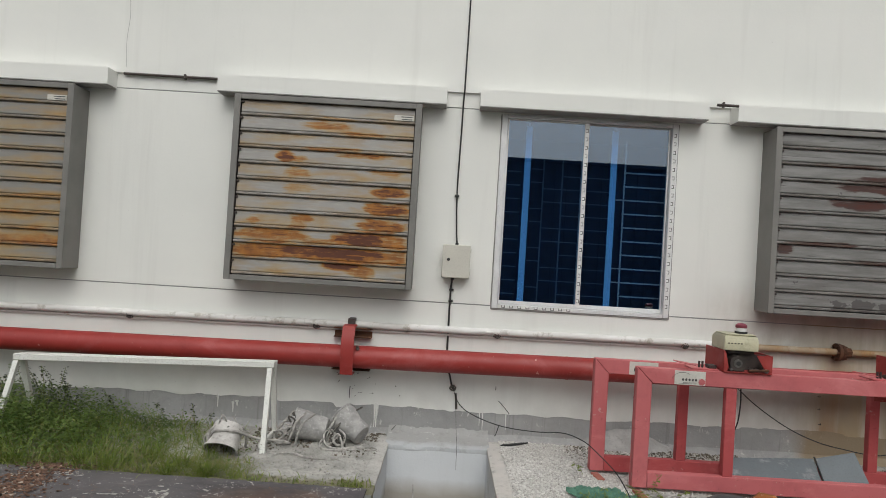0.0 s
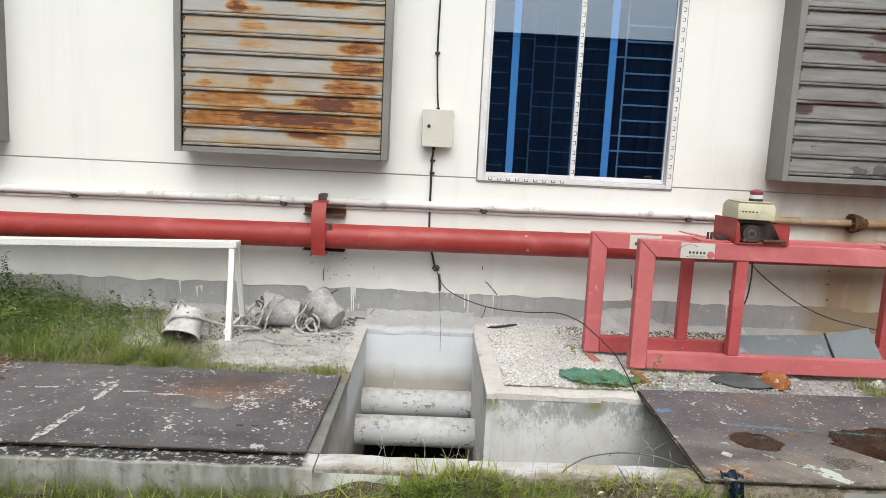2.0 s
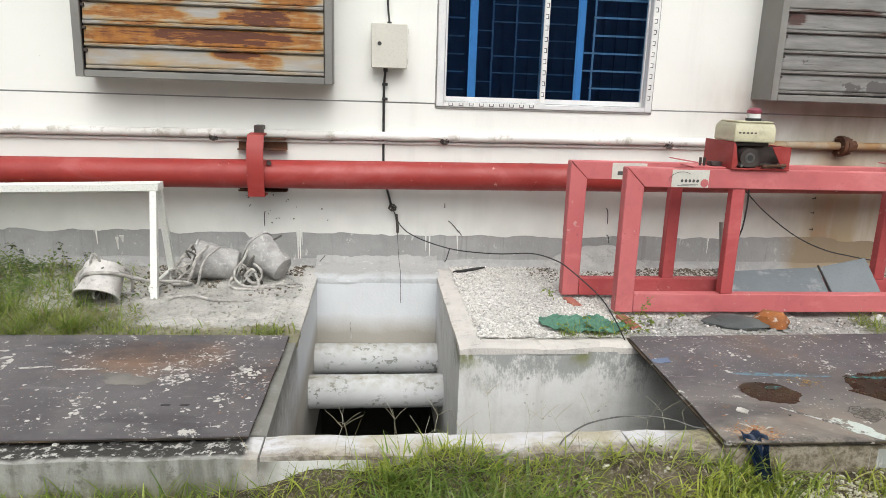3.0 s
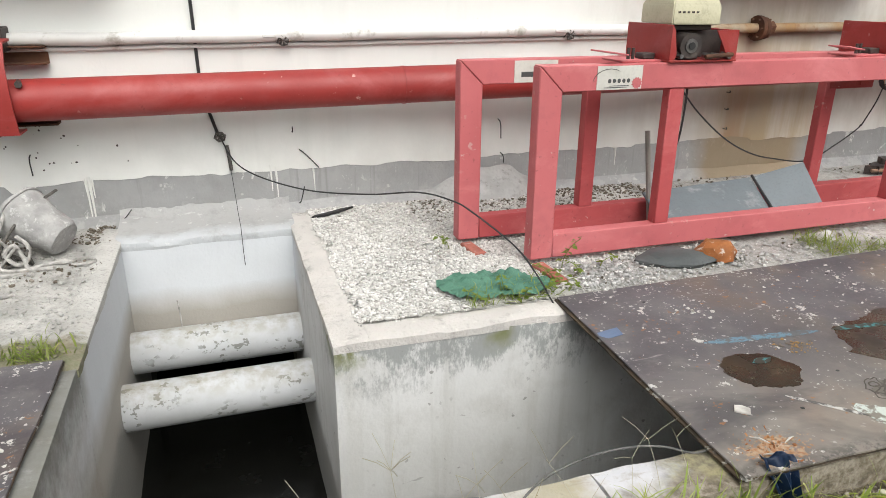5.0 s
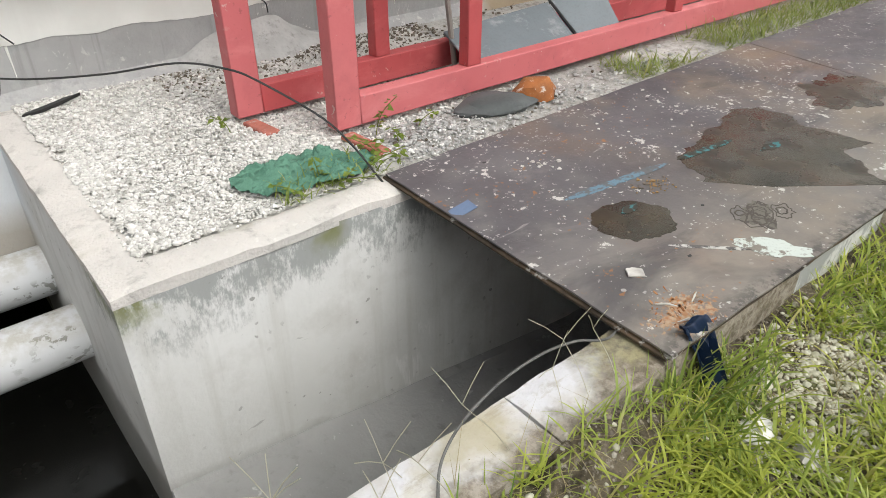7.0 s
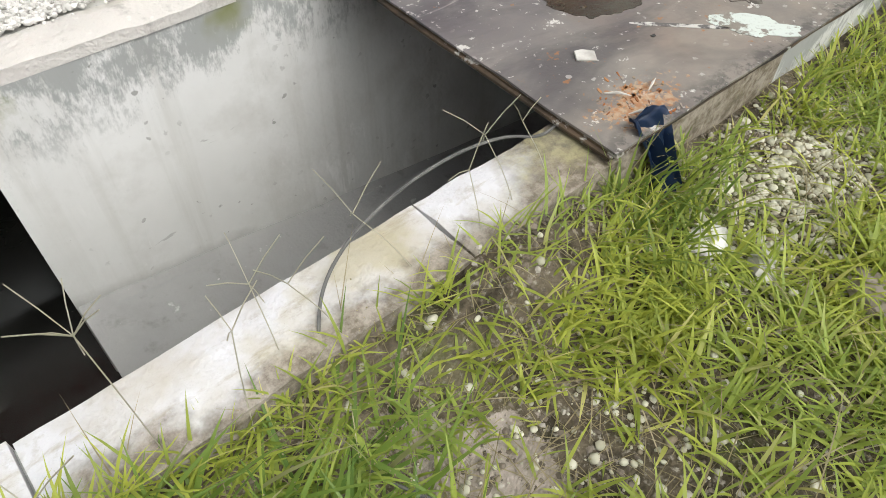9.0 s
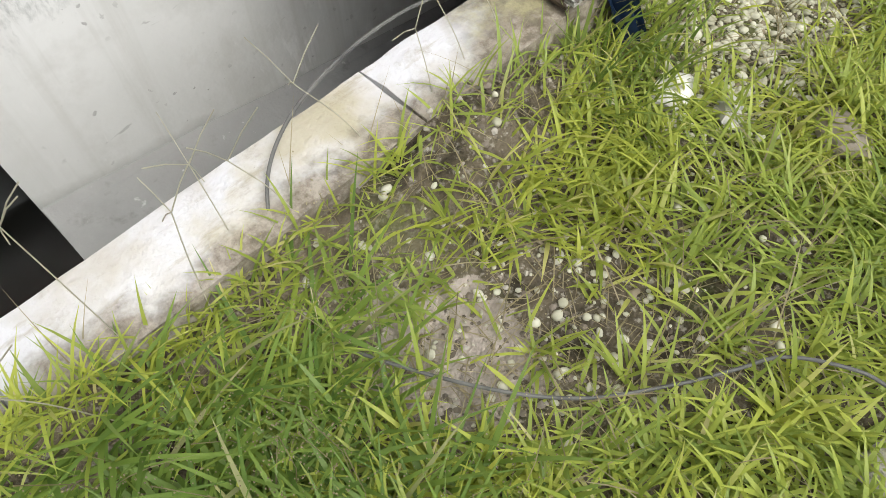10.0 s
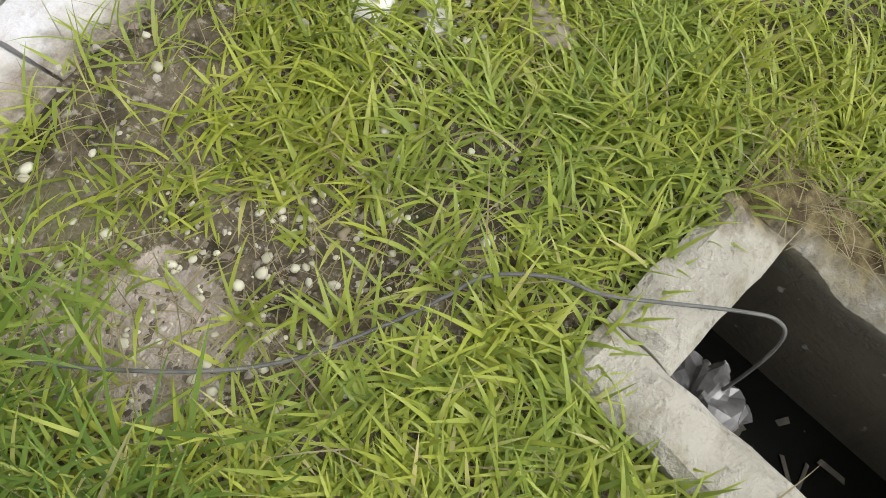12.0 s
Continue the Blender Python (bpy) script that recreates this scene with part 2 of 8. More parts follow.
def pit_plaster():
    """Whitewashed plaster: speckled grey along the top of its outer face, smooth blue-white inside the bay, damp below a slanting line."""
    k = Mat("pit_plaster", 0.75, spec=0.3)
    x, y, z = k.xyz()
    broad, mid, fine = k.noise(1.6, 5), k.noise(11, 6, 0.7), k.noise(60, 4)
    col = k.mix(k.ramp(broad, 0.35, 0.65), (0.66, 0.66, 0.645), (0.54, 0.54, 0.52))
    drips = k.noise(1.0, 6, 0.65, k.scaled((16, 16, 0.8)))
    col = k.mix(k.ramp(drips, 0.50, 0.74, 0, 0.4), col, (0.36, 0.35, 0.31))
    col = k.mix(k.ramp(k.noise(4.2, 6, 0.65), 0.50, 0.68, 0, 0.45), col, (0.40, 0.39, 0.36))
    scrapes = k.ramp(k.noise(1, 4, 0.6, k.scaled((9, 9, 24), (0, 0, 3)), 0.6), 0.70, 0.74)
    col = k.mix(k.math("MULTIPLY", scrapes, 0.5), col, (0.25, 0.25, 0.23))
    outer = k.math("MULTIPLY", k.ramp(y, 4.35, 4.15), k.ramp(x, 0.0, 0.3))
    fade = k.ramp(z, -0.26, -0.02, -0.09, 0.075)
    speck = k.ramp(k.math("ADD", k.math("MULTIPLY", k.math("ADD", k.noise(1, 7, 0.8, k.scaled((70, 70, 26))), k.noise(7, 5)), 0.5), fade), 0.47, 0.555)
    col = k.mix(k.math("MULTIPLY", k.math("MULTIPLY", speck, outer), k.ramp(z, -0.30, -0.12, 0, 0.8)), col, (0.25, 0.26, 0.25))
    moss = k.math("MULTIPLY", k.ramp(z, -0.13, -0.04), k.math("MAXIMUM", k.ramp(k.noise(3.2, 4), 0.60, 0.68), k.math("MULTIPLY", k.window(x, 0.44, 0.56, 0.04), k.ramp(k.noise(22, 5, 0.7), 0.40, 0.55))))
    col = k.mix(k.math("MULTIPLY", k.math("MULTIPLY", moss, outer), 0.8), col, (0.17, 0.18, 0.05))
    pits = k.math("MULTIPLY", k.ramp(k.math("ADD", k.cells(23), k.ramp(k.noise(50, 4), 0.3, 0.7, -0.2, 0.2)), 0.12, 0.07), k.ramp(k.noise(4.5, 3), 0.48, 0.6))
    col = k.mix(k.math("MULTIPLY", pits, 0.7), col, (0.19, 0.185, 0.17))
    scuff = k.ramp(k.noise(1, 5, 0.65, k.scaled((14, 14, 4), (5, 2, 1)), 0.7), 0.60, 0.68)
    col = k.mix(k.math("MULTIPLY", scuff, k.ramp(k.noise(2.3, 3), 0.45, 0.6, 0, 0.5)), col, (0.74, 0.735, 0.72))
    # blue-white back wall; the west wall's tone is raised to stand for light
    inner = k.math("MAXIMUM", k.ramp(y, 4.9, 5.15), k.math("MULTIPLY", k.ramp(x, 0.1, -0.2), k.ramp(y, 3.5, 4.2, 0.3, 1.0)))
    col = k.mix(k.math("MULTIPLY", inner, 0.8), col, (0.63, 0.655, 0.68))
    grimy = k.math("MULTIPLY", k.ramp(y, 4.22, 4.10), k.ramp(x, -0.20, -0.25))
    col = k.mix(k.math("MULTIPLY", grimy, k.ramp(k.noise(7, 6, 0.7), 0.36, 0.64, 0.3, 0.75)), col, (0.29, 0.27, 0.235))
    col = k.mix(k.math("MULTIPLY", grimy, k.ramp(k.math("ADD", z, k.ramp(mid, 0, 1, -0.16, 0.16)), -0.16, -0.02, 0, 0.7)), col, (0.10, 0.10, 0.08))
    silt = k.math("ADD", z, k.ramp(k.noise(5, 5), 0, 1, -0.04, 0.04))
    col = k.mix(k.math("MULTIPLY", inner, k.ramp(silt, -0.24, -0.36, 0, 0.75)), col, (0.30, 0.26, 0.20))
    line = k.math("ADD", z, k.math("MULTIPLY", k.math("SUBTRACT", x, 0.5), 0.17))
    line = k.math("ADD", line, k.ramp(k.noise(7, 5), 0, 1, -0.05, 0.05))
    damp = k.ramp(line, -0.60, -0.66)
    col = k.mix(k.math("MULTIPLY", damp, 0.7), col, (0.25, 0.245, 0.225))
    k.bump(k.math("ADD", k.math("MULTIPLY", mid, 1.5), fine), 0.22, 0.008)
    return k.done(col, k.ramp(damp, 0, 1, 0.8, 0.45))


def coping():
    """Trowelled cement with a pale pinkish skin, chipped and dusty."""
    k = Mat("cement_coping", 0.9, spec=0.25)
    x, y, z = k.xyz()
    broad, mid, fine = k.noise(2.2, 6), k.noise(14, 6, 0.7), k.noise(90, 3)
    col = k.mix(k.ramp(broad, 0.35, 0.65), (0.66, 0.62, 0.58), (0.54, 0.52, 0.49))
    col = k.mix(k.ramp(mid, 0.55, 0.70, 0, 0.6), col, (0.26, 0.25, 0.23))
    col = k.mix(k.ramp(k.noise(33, 4), 0.62, 0.7, 0, 0.7), col, (0.66, 0.64, 0.60))
    moss = k.ramp(k.noise(2.7, 5), 0.60, 0.70)
    col = k.mix(k.math("MULTIPLY", moss, 0.55), col, (0.16, 0.16, 0.06))
    k.bump(k.math("ADD", k.math("MULTIPLY", mid, 2.0), fine), 0.5, 0.012)
    return k.done(col, 0.9)


def kerb_paint():
    """Old whitewash on a concrete kerb: bright and blotched on top, yellowed and grimy beside the eastern board, bare stained concrete in the west."""
    k = Mat("kerb_whitewash", 0.8, spec=0.3)
    x, y, z = k.xyz()
    broad, mid, fine = k.noise(5, 5, 0.6), k.noise(16, 6, 0.7), k.noise(80, 3)
    col = k.mix(k.ramp(broad, 0.45, 0.66), (0.60, 0.60, 0.62), (0.45, 0.42, 0.36))
    col = k.mix(k.ramp(k.noise(3.6, 5, 0.6, k.scaled((1, 1, 1), (2, 5, 0))), 0.52, 0.64, 0, 0.7), col, (0.40, 0.355, 0.22))
    col = k.mix(k.ramp(mid, 0.56, 0.68, 0, 0.65), col, (0.36, 0.33, 0.28))
    col = k.mix(k.ramp(k.noise(60, 5, 0.7), 0.66, 0.74, 0, 0.5), col, (0.20, 0.18, 0.15))
    col = k.mix(k.ramp(k.noise(1, 6, 0.7, k.scaled((7, 26, 7))), 0.56, 0.66, 0, 0.6), col, (0.34, 0.30, 0.22))
    near = k.math("ADD", x, k.ramp(k.noise(6, 5, 0.65), 0, 1, -0.25, 0.25))
    olive = k.mix(k.ramp(k.noise(19, 6, 0.7), 0.42, 0.6), (0.30, 0.27, 0.14), (0.12, 0.10, 0.06))
    col = k.mix(k.ramp(near, 1.00, 1.16, 0, 0.92), col, olive)
    rim = k.math("ADD", y, k.ramp(k.noise(9, 5, 0.65), 0, 1, -0.10, 0.10))
    earth = k.math("MULTIPLY", k.math("MAXIMUM", k.ramp(rim, 3.180, 3.140), k.ramp(z, -0.02, -0.07)), k.ramp(x, -0.45, -0.15))
    soily = k.mix(k.ramp(k.noise(24, 6, 0.75), 0.42, 0.6), (0.13, 0.105, 0.075), (0.34, 0.30, 0.25))
    col = k.mix(k.math("MULTIPLY", earth, 0.92), col, soily)
    west = k.ramp(x, -0.25, -0.30)
    bare_ = k.mix(k.ramp(k.noise(1, 6, 0.65, k.scaled((13, 13, 2.5))), 0.42, 0.62), (0.34, 0.34, 0.32), (0.19, 0.19, 0.17))
    bare_ = k.mix(k.ramp(k.noise(22, 5, 0.7), 0.55, 0.66, 0, 0.75), bare_, (0.12, 0.115, 0.10))
    bare_ = k.mix(k.math("MULTIPLY", k.ramp(z, -0.06, -0.12), k.ramp(k.noise(7, 5, 0.7), 0.35, 0.55)), bare_, (0.16, 0.15, 0.09))
    tar = k.mix(k.ramp(k.noise(27, 6, 0.72), 0.53, 0.60), (0.045, 0.043, 0.040), (0.50, 0.49, 0.46))
    lip = k.math("MULTIPLY", k.ramp(z, -0.016, -0.010), k.ramp(k.math("ADD", y, k.ramp(k.noise(12, 4), 0, 1, -0.02, 0.02)), 3.135, 3.15))
    bare_ = k.mix(lip, bare_, tar)
    west = k.math("MULTIPLY", west, k.ramp(k.math("ADD", x, k.ramp(k.noise(20, 3), 0, 1, -0.03, 0.03)), -0.30, -0.33))
    col = k.mix(west, col, bare_)
    k.bump(k.math("ADD", k.math("MULTIPLY", mid, 1.5), fine), 0.4, 0.01)
    return k.done(col, 0.85)


def grey_enamel():
    """The shutters' baked grey paint, chalky and a little scuffed."""
    k = Mat("grey_enamel", 0.5)
    col = k.mix(k.ramp(k.noise(3, 5), 0.3, 0.7), (0.225, 0.216, 0.200), (0.165, 0.160, 0.150))
    col = k.mix(k.ramp(k.noise(30, 5, 0.7), 0.6, 0.75, 0, 0.5), col, (0.16, 0.14, 0.12))
    k.bump(k.noise(120, 3), 0.1, 0.003)
    return k.done(col, 0.5)


def fan_paint():
    """Grey baked paint whose rust runs along each slat; the eastern shutter is only grimy, with a few peeled spots."""
    k = Mat("rusty_grey_paint", 0.5)
    x, y, z = k.xyz()
    count = k.math("MULTIPLY", k.math("SUBTRACT", z, 1.161), 8.43)
    slat, phase = k.math("FLOOR", count), k.math("FRACT", count)
    own = k.n.new("ShaderNodeCombineXYZ")
    k.put(k.math("ADD", k.math("MULTIPLY", x, 2.3), k.math("MULTIPLY", slat, 3.71)), own.inputs[0])
    k.put(k.math("MULTIPLY", slat, 1.37), own.inputs[1])
    k.put(k.math("MULTIPLY", phase, 1.5), own.inputs[2])
    broad, fine = k.noise(3, 5), k.noise(120, 3)
    east = k.ramp(x, 1.5, 2.0)
    col = k.mix(k.ramp(broad, 0.3, 0.7), (0.345, 0.33, 0.31), (0.285, 0.272, 0.255))
    col = k.mix(k.ramp(k.noise(1, 4, 0.6, k.scaled((9, 1, 60))), 0.50, 0.8, 0, 0.5), col, (0.46, 0.445, 0.42))
    col = k.mix(k.math("MULTIPLY", east, 0.7), col, k.mix(k.ramp(k.noise(1, 5, 0.65, k.scaled((3, 1, 30))), 0.4, 0.65), (0.20, 0.20, 0.195), (0.075, 0.075, 0.073)))
    patch = k.noise(1.0, 5, 0.56, own.outputs[0], 0.35)
    lip = k.ramp(phase, 0.75, 0.10, -0.05, 0.06)
    # the western shutter is darker and rusts in its lower slats
    west = k.ramp(x, -2.2, -2.6)
    col = k.mix(k.math("MULTIPLY", west, 0.7), col, (0.19, 0.182, 0.165))
    heavy = k.math("MULTIPLY", k.math("MULTIPLY", k.window(count, 0.9, 4.6, 0.2), west), 0.15)
    level = k.math("ADD", k.math("ADD", patch, k.math("MULTIPLY", lip, west)), k.math("SUBTRACT", k.math("SUBTRACT", heavy, 0.12), k.math("MULTIPLY", east, 0.12)))
    # runs of rust along the slats, told by each slat's own wear
    wear = k.n.new("ShaderNodeAttribute")
    wear.attribute_name = "wear"
    runs = wear.outputs["Fac"]
    ragged = k.math("ADD", k.math("MULTIPLY", patch, 0.5), k.math("MULTIPLY", k.noise(1, 7, 0.72, k.scaled((6, 1, 75), (0.4, 0, 0.7)), 0.5), 1.0))
    level = k.math("MAXIMUM", level, k.math("MULTIPLY", runs, k.ramp(ragged, 0.50, 1.0, 0.52, 1.28)))
    wob = k.ramp(k.noise(26, 4), 0, 1, -0.035, 0.035)
    stain = k.mix(k.ramp(k.noise(9, 4), 0.4, 0.6), (0.36, 0.25, 0.11), (0.34, 0.20, 0.06))
    stain = k.mix(east, stain, (0.17, 0.155, 0.14))
    col = k.mix(k.ramp(level, 0.30, 0.56, 0, 0.88), col, stain)
    col = k.mix(k.ramp(k.math("ADD", level, wob), 0.53, 0.70, 0, 0.92), col, k.mix(east, k.mix(k.ramp(k.noise(15, 5), 0.35, 0.65), (0.36, 0.140, 0.024), (0.20, 0.068, 0.016)), (0.060, 0.026, 0.022)))
    col = k.mix(k.ramp(k.math("ADD", level, wob), 0.86, 0.94, 0, 0.9), col, (0.085, 0.028, 0.020))
    flake = k.math("ADD", k.noise(9, 5, 0.6), k.math("MULTIPLY", k.math("MULTIPLY", k.window(x, 2.93, 3.75, 0.06), k.ramp(z, 1.27, 1.22)), 0.28))
    col = k.mix(k.math("MULTIPLY", k.ramp(flake, 0.70, 0.72, 0, 0.95), east), col, (0.085, 0.078, 0.075))
    # darker along each slat's lower edge, broken up by noise
    darkening = k.math("MULTIPLY", k.ramp(phase, 0.30, 0.05), k.ramp(k.noise(1, 5, 0.6, k.scaled((5, 1, 9))), 0.42, 0.58, 0.1, 0.75))
    col = k.mix(darkening, col, (0.11, 0.095, 0.08))
    lines = k.ramp(k.noise(1, 6, 0.65, k.scaled((2.2, 1, 70), (3, 0, 1)), 0.4), 0.60, 0.66)
    col = k.mix(k.math("MULTIPLY", k.math("MULTIPLY", lines, east), 0.8), col, (0.05, 0.048, 0.046))
    k.bump(k.math("ADD", fine, k.math("MULTIPLY", k.ramp(level, 0.6, 0.75), 1.5)), 0.14, 0.004)
    return k.done(col, k.ramp(level, 0.55, 0.75, 0.42, 0.85))


def board_skin():
    """Dark film-faced plywood, greyed, with paint splashes, scuffs and brown patches."""
    k = Mat("weathered_board", 0.62)
    x, y, z = k.xyz()
    broad, mid, fine = k.noise(1.6, 6), k.noise(8, 6, 0.65), k.noise(75, 4, 0.65)
    col = k.mix(k.ramp(broad, 0.35, 0.65), (0.074, 0.068, 0.075), (0.122, 0.114, 0.120))
    col = k.mix(k.ramp(mid, 0.5, 0.75, 0, 0.55), col, (0.21, 0.195, 0.185))
    brown = k.ramp(k.noise(1.15, 5, 0.55, k.scaled((1, 1, 1), (3.1, 1.7, 0))), 0.58, 0.70)
    col = k.mix(k.math("MULTIPLY", brown, 0.55), col, (0.21, 0.125, 0.075))
    front = k.math("MULTIPLY", k.ramp(y, 3.66, 3.25), k.ramp(x, 0.5, 1.0))
    col = k.mix(k.math("MULTIPLY", front, k.ramp(mid, 0.3, 0.7, 0.25, 0.8)), col, (0.275, 0.25, 0.21))
    sx, sy = k.math("MULTIPLY", k.math("ADD", x, 0.80), 2.6), k.math("MULTIPLY", k.math("SUBTRACT", y, 3.86), 4.5)
    spill = k.math("ADD", k.math("SQRT", k.math("ADD", k.math("MULTIPLY", sx, sx), k.math("MULTIPLY", sy, sy))), k.ramp(k.noise(6, 6, 0.7), 0.25, 0.75, -0.5, 0.5))
    col = k.mix(k.ramp(spill, 1.0, 0.3, 0, 0.6), col, (0.22, 0.125, 0.072))
    tan = k.math("MULTIPLY", k.window(x, 1.95, 3.6, 0.3), k.ramp(k.noise(2.4, 5, 0.6, k.scaled((1, 1, 1), (2, 8, 0))), 0.46, 0.64, 0, 0.55))
    col = k.mix(tan, col, (0.235, 0.185, 0.13))
    group = k.ramp(k.noise(3.2, 4), 0.40, 0.60)
    scratch = k.ramp(k.noise(1, 5, 0.65, k.scaled((4, 30, 1)), 0.6), 0.66, 0.71)
    col = k.mix(k.math("MULTIPLY", scratch, k.ramp(k.noise(2.0, 3), 0.42, 0.6, 0, 0.65)), col, (0.40, 0.38, 0.36))
    smear = k.ramp(k.noise(1, 6, 0.7, k.scaled((2.2, 5, 1), (1, 9, 0)), 0.8), 0.60, 0.74)
    col = k.mix(k.math("MULTIPLY", smear, 0.4), col, (0.34, 0.32, 0.30))
    dark = k.ramp(k.noise(1, 5, 0.65, k.scaled((1.3, 3.2, 1), (6, 2, 0)), 0.5), 0.54, 0.66)
    col = k.mix(k.math("MULTIPLY", dark, 0.6), col, (0.040, 0.038, 0.045))
    # splashes of every size: ragged flecks that thin out away from each burst
    burst = k.math("ADD", k.ramp(k.noise(2.6, 3), 0.35, 0.65, -0.055, 0.055), k.ramp(k.noise(11, 2), 0.3, 0.7, -0.04, 0.04))
    coarse = k.ramp(k.math("ADD", k.noise(30, 5, 0.66), k.math("SUBTRACT", burst, k.ramp(x, 0.5, 1.5, 0, 0.022))), 0.625, 0.65)
    small = k.ramp(k.math("ADD", k.noise(66, 4, 0.66), burst), 0.645, 0.68)
    warp = k.noise(44, 4)
    drops = k.ramp(k.math("ADD", k.cells(30), k.ramp(warp, 0.25, 0.75, -0.24, 0.24)), 0.13, 0.09)
    drops = k.math("MULTIPLY", k.math("MULTIPLY", drops, group), k.ramp(k.noise(13, 2), 0.47, 0.53))
    flecks = k.math("MAXIMUM", k.math("MAXIMUM", coarse, k.math("MULTIPLY", small, 0.8)), drops)
    col = k.mix(k.math("MULTIPLY", flecks, 0.9), col, (0.56, 0.545, 0.51))
    rust = k.ramp(k.math("ADD", k.noise(38, 5, 0.65, k.scaled((1, 1, 1), (7, 7, 0))), k.ramp(k.noise(1.9, 3), 0.4, 0.65, -0.10, 0.04)), 0.64, 0.69)
    col = k.mix(k.math("MULTIPLY", rust, 0.8), col, (0.30, 0.13, 0.04))
    ax, ay = k.math("MULTIPLY", k.math("SUBTRACT", x, 1.365), 9.0), k.math("MULTIPLY", k.math("SUBTRACT", y, 3.18), 16.0)
    rot = k.math("ADD", k.math("SQRT", k.math("ADD", k.math("MULTIPLY", ax, ax), k.math("MULTIPLY", ay, ay))), k.ramp(k.noise(55, 6, 0.75), 0.25, 0.75, -1.0, 1.0))
    col = k.mix(k.ramp(rot, 0.75, 0.45, 0, 0.85), col, k.mix(k.ramp(k.noise(80, 4), 0.4, 0.6), (0.34, 0.15, 0.055), (0.42, 0.30, 0.19)))
    low = k.math("ADD", y, k.ramp(k.noise(14, 5, 0.7), 0, 1, -0.03, 0.03))
    col = k.mix(k.math("MULTIPLY", k.ramp(low, 3.165, 3.125), k.ramp(k.noise(26, 6, 0.75), 0.46, 0.56, 0, 0.7)), col, (0.045, 0.042, 0.04))
    k.bump(k.math("ADD", k.math("MULTIPLY", mid, 1.2), k.math("ADD", fine, flecks)), 0.3, 0.004)
    return k.done(col, k.ramp(mid, 0.3, 0.7, 0.45, 0.75))


def ply_core():
    """Split, tarred plywood edge with pale chips of old paint."""
    k = Mat("dark_ply_edge", 0.8, spec=0.3)
    col = k.mix(k.ramp(k.noise(1, 5, 0.6, k.scaled((6, 6, 90))), 0.4, 0.65), (0.022, 0.019, 0.016), (0.10, 0.07, 0.045))
    col = k.mix(k.ramp(k.noise(30, 5, 0.65), 0.60, 0.66, 0, 0.85), col, (0.42, 0.41, 0.38))
    k.bump(k.noise(50, 4), 0.5, 0.004)
    return k.done(col, 0.8)


def drain_rim():
    """Pale rough cement, smudged brown, its eastern side buried in mossy earth."""
    k = Mat("mossy_cement", 0.9, spec=0.25)
    x, y, z = k.xyz()
    mid, fine = k.noise(14, 6, 0.7), k.noise(75, 4, 0.65)
    col = k.mix(k.ramp(k.noise(6, 5), 0.35, 0.65), (0.43, 0.41, 0.355), (0.31, 0.295, 0.25))
    col = k.mix(k.ramp(mid, 0.52, 0.66, 0, 0.7), col, (0.22, 0.20, 0.14))
    col = k.mix(k.ramp(fine, 0.58, 0.72, 0, 0.6), col, (0.10, 0.095, 0.07))
    east = k.math("ADD", x, k.ramp(k.noise(13, 5, 0.65), 0, 1, -0.09, 0.09))
    earth = k.mix(k.ramp(k.noise(33, 5, 0.7), 0.4, 0.62), (0.075, 0.055, 0.03), (0.24, 0.20, 0.10))
    col = k.mix(k.ramp(east, 1.265, 1.32), col, earth)
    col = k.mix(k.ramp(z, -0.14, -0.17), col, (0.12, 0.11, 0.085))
    k.bump(k.math("ADD", k.math("MULTIPLY", mid, 2.0), fine), 0.6, 0.012)
    return k.done(col, 0.9)


def red_paint(name, a, b, chip, rough=0.42):
    k = Mat(name, rough)
    broad, mid, fine = k.noise(1.4, 5), k.noise(8, 6, 0.65), k.noise(90, 3)
    col = k.mix(k.ramp(broad, 0.3, 0.7), a, b)
    col = k.mix(k.ramp(mid, 0.52, 0.75, 0, 0.4), col, tuple(c * 0.6 for c in a))
    faded = k.ramp(k.noise(1, 6, 0.65, k.scaled((3, 3, 5), (1, 4, 2)), 0.5), 0.52, 0.68, 0, 0.35)
    col = k.mix(faded, col, tuple(min(1.0, v * 1.15 + 0.10) for v in a))
    col = k.mix(k.ramp(k.noise(55, 4, 0.65), 0.63, 0.70, 0, 0.5), col, tuple(v * 0.45 for v in a))
    chips = k.math("MULTIPLY", k.ramp(k.noise(28, 4, 0.6), 0.66, 0.69), k.ramp(k.noise(4, 2), 0.45, 0.6))
    col = k.mix(k.math("MULTIPLY", chips, 0.8), col, chip)
    k.bump(k.math("ADD", fine, k.math("MULTIPLY", chips, -2.0)), 0.15, 0.003)
    return k.done(col, k.ramp(mid, 0.3, 0.7, rough, rough + 0.2))


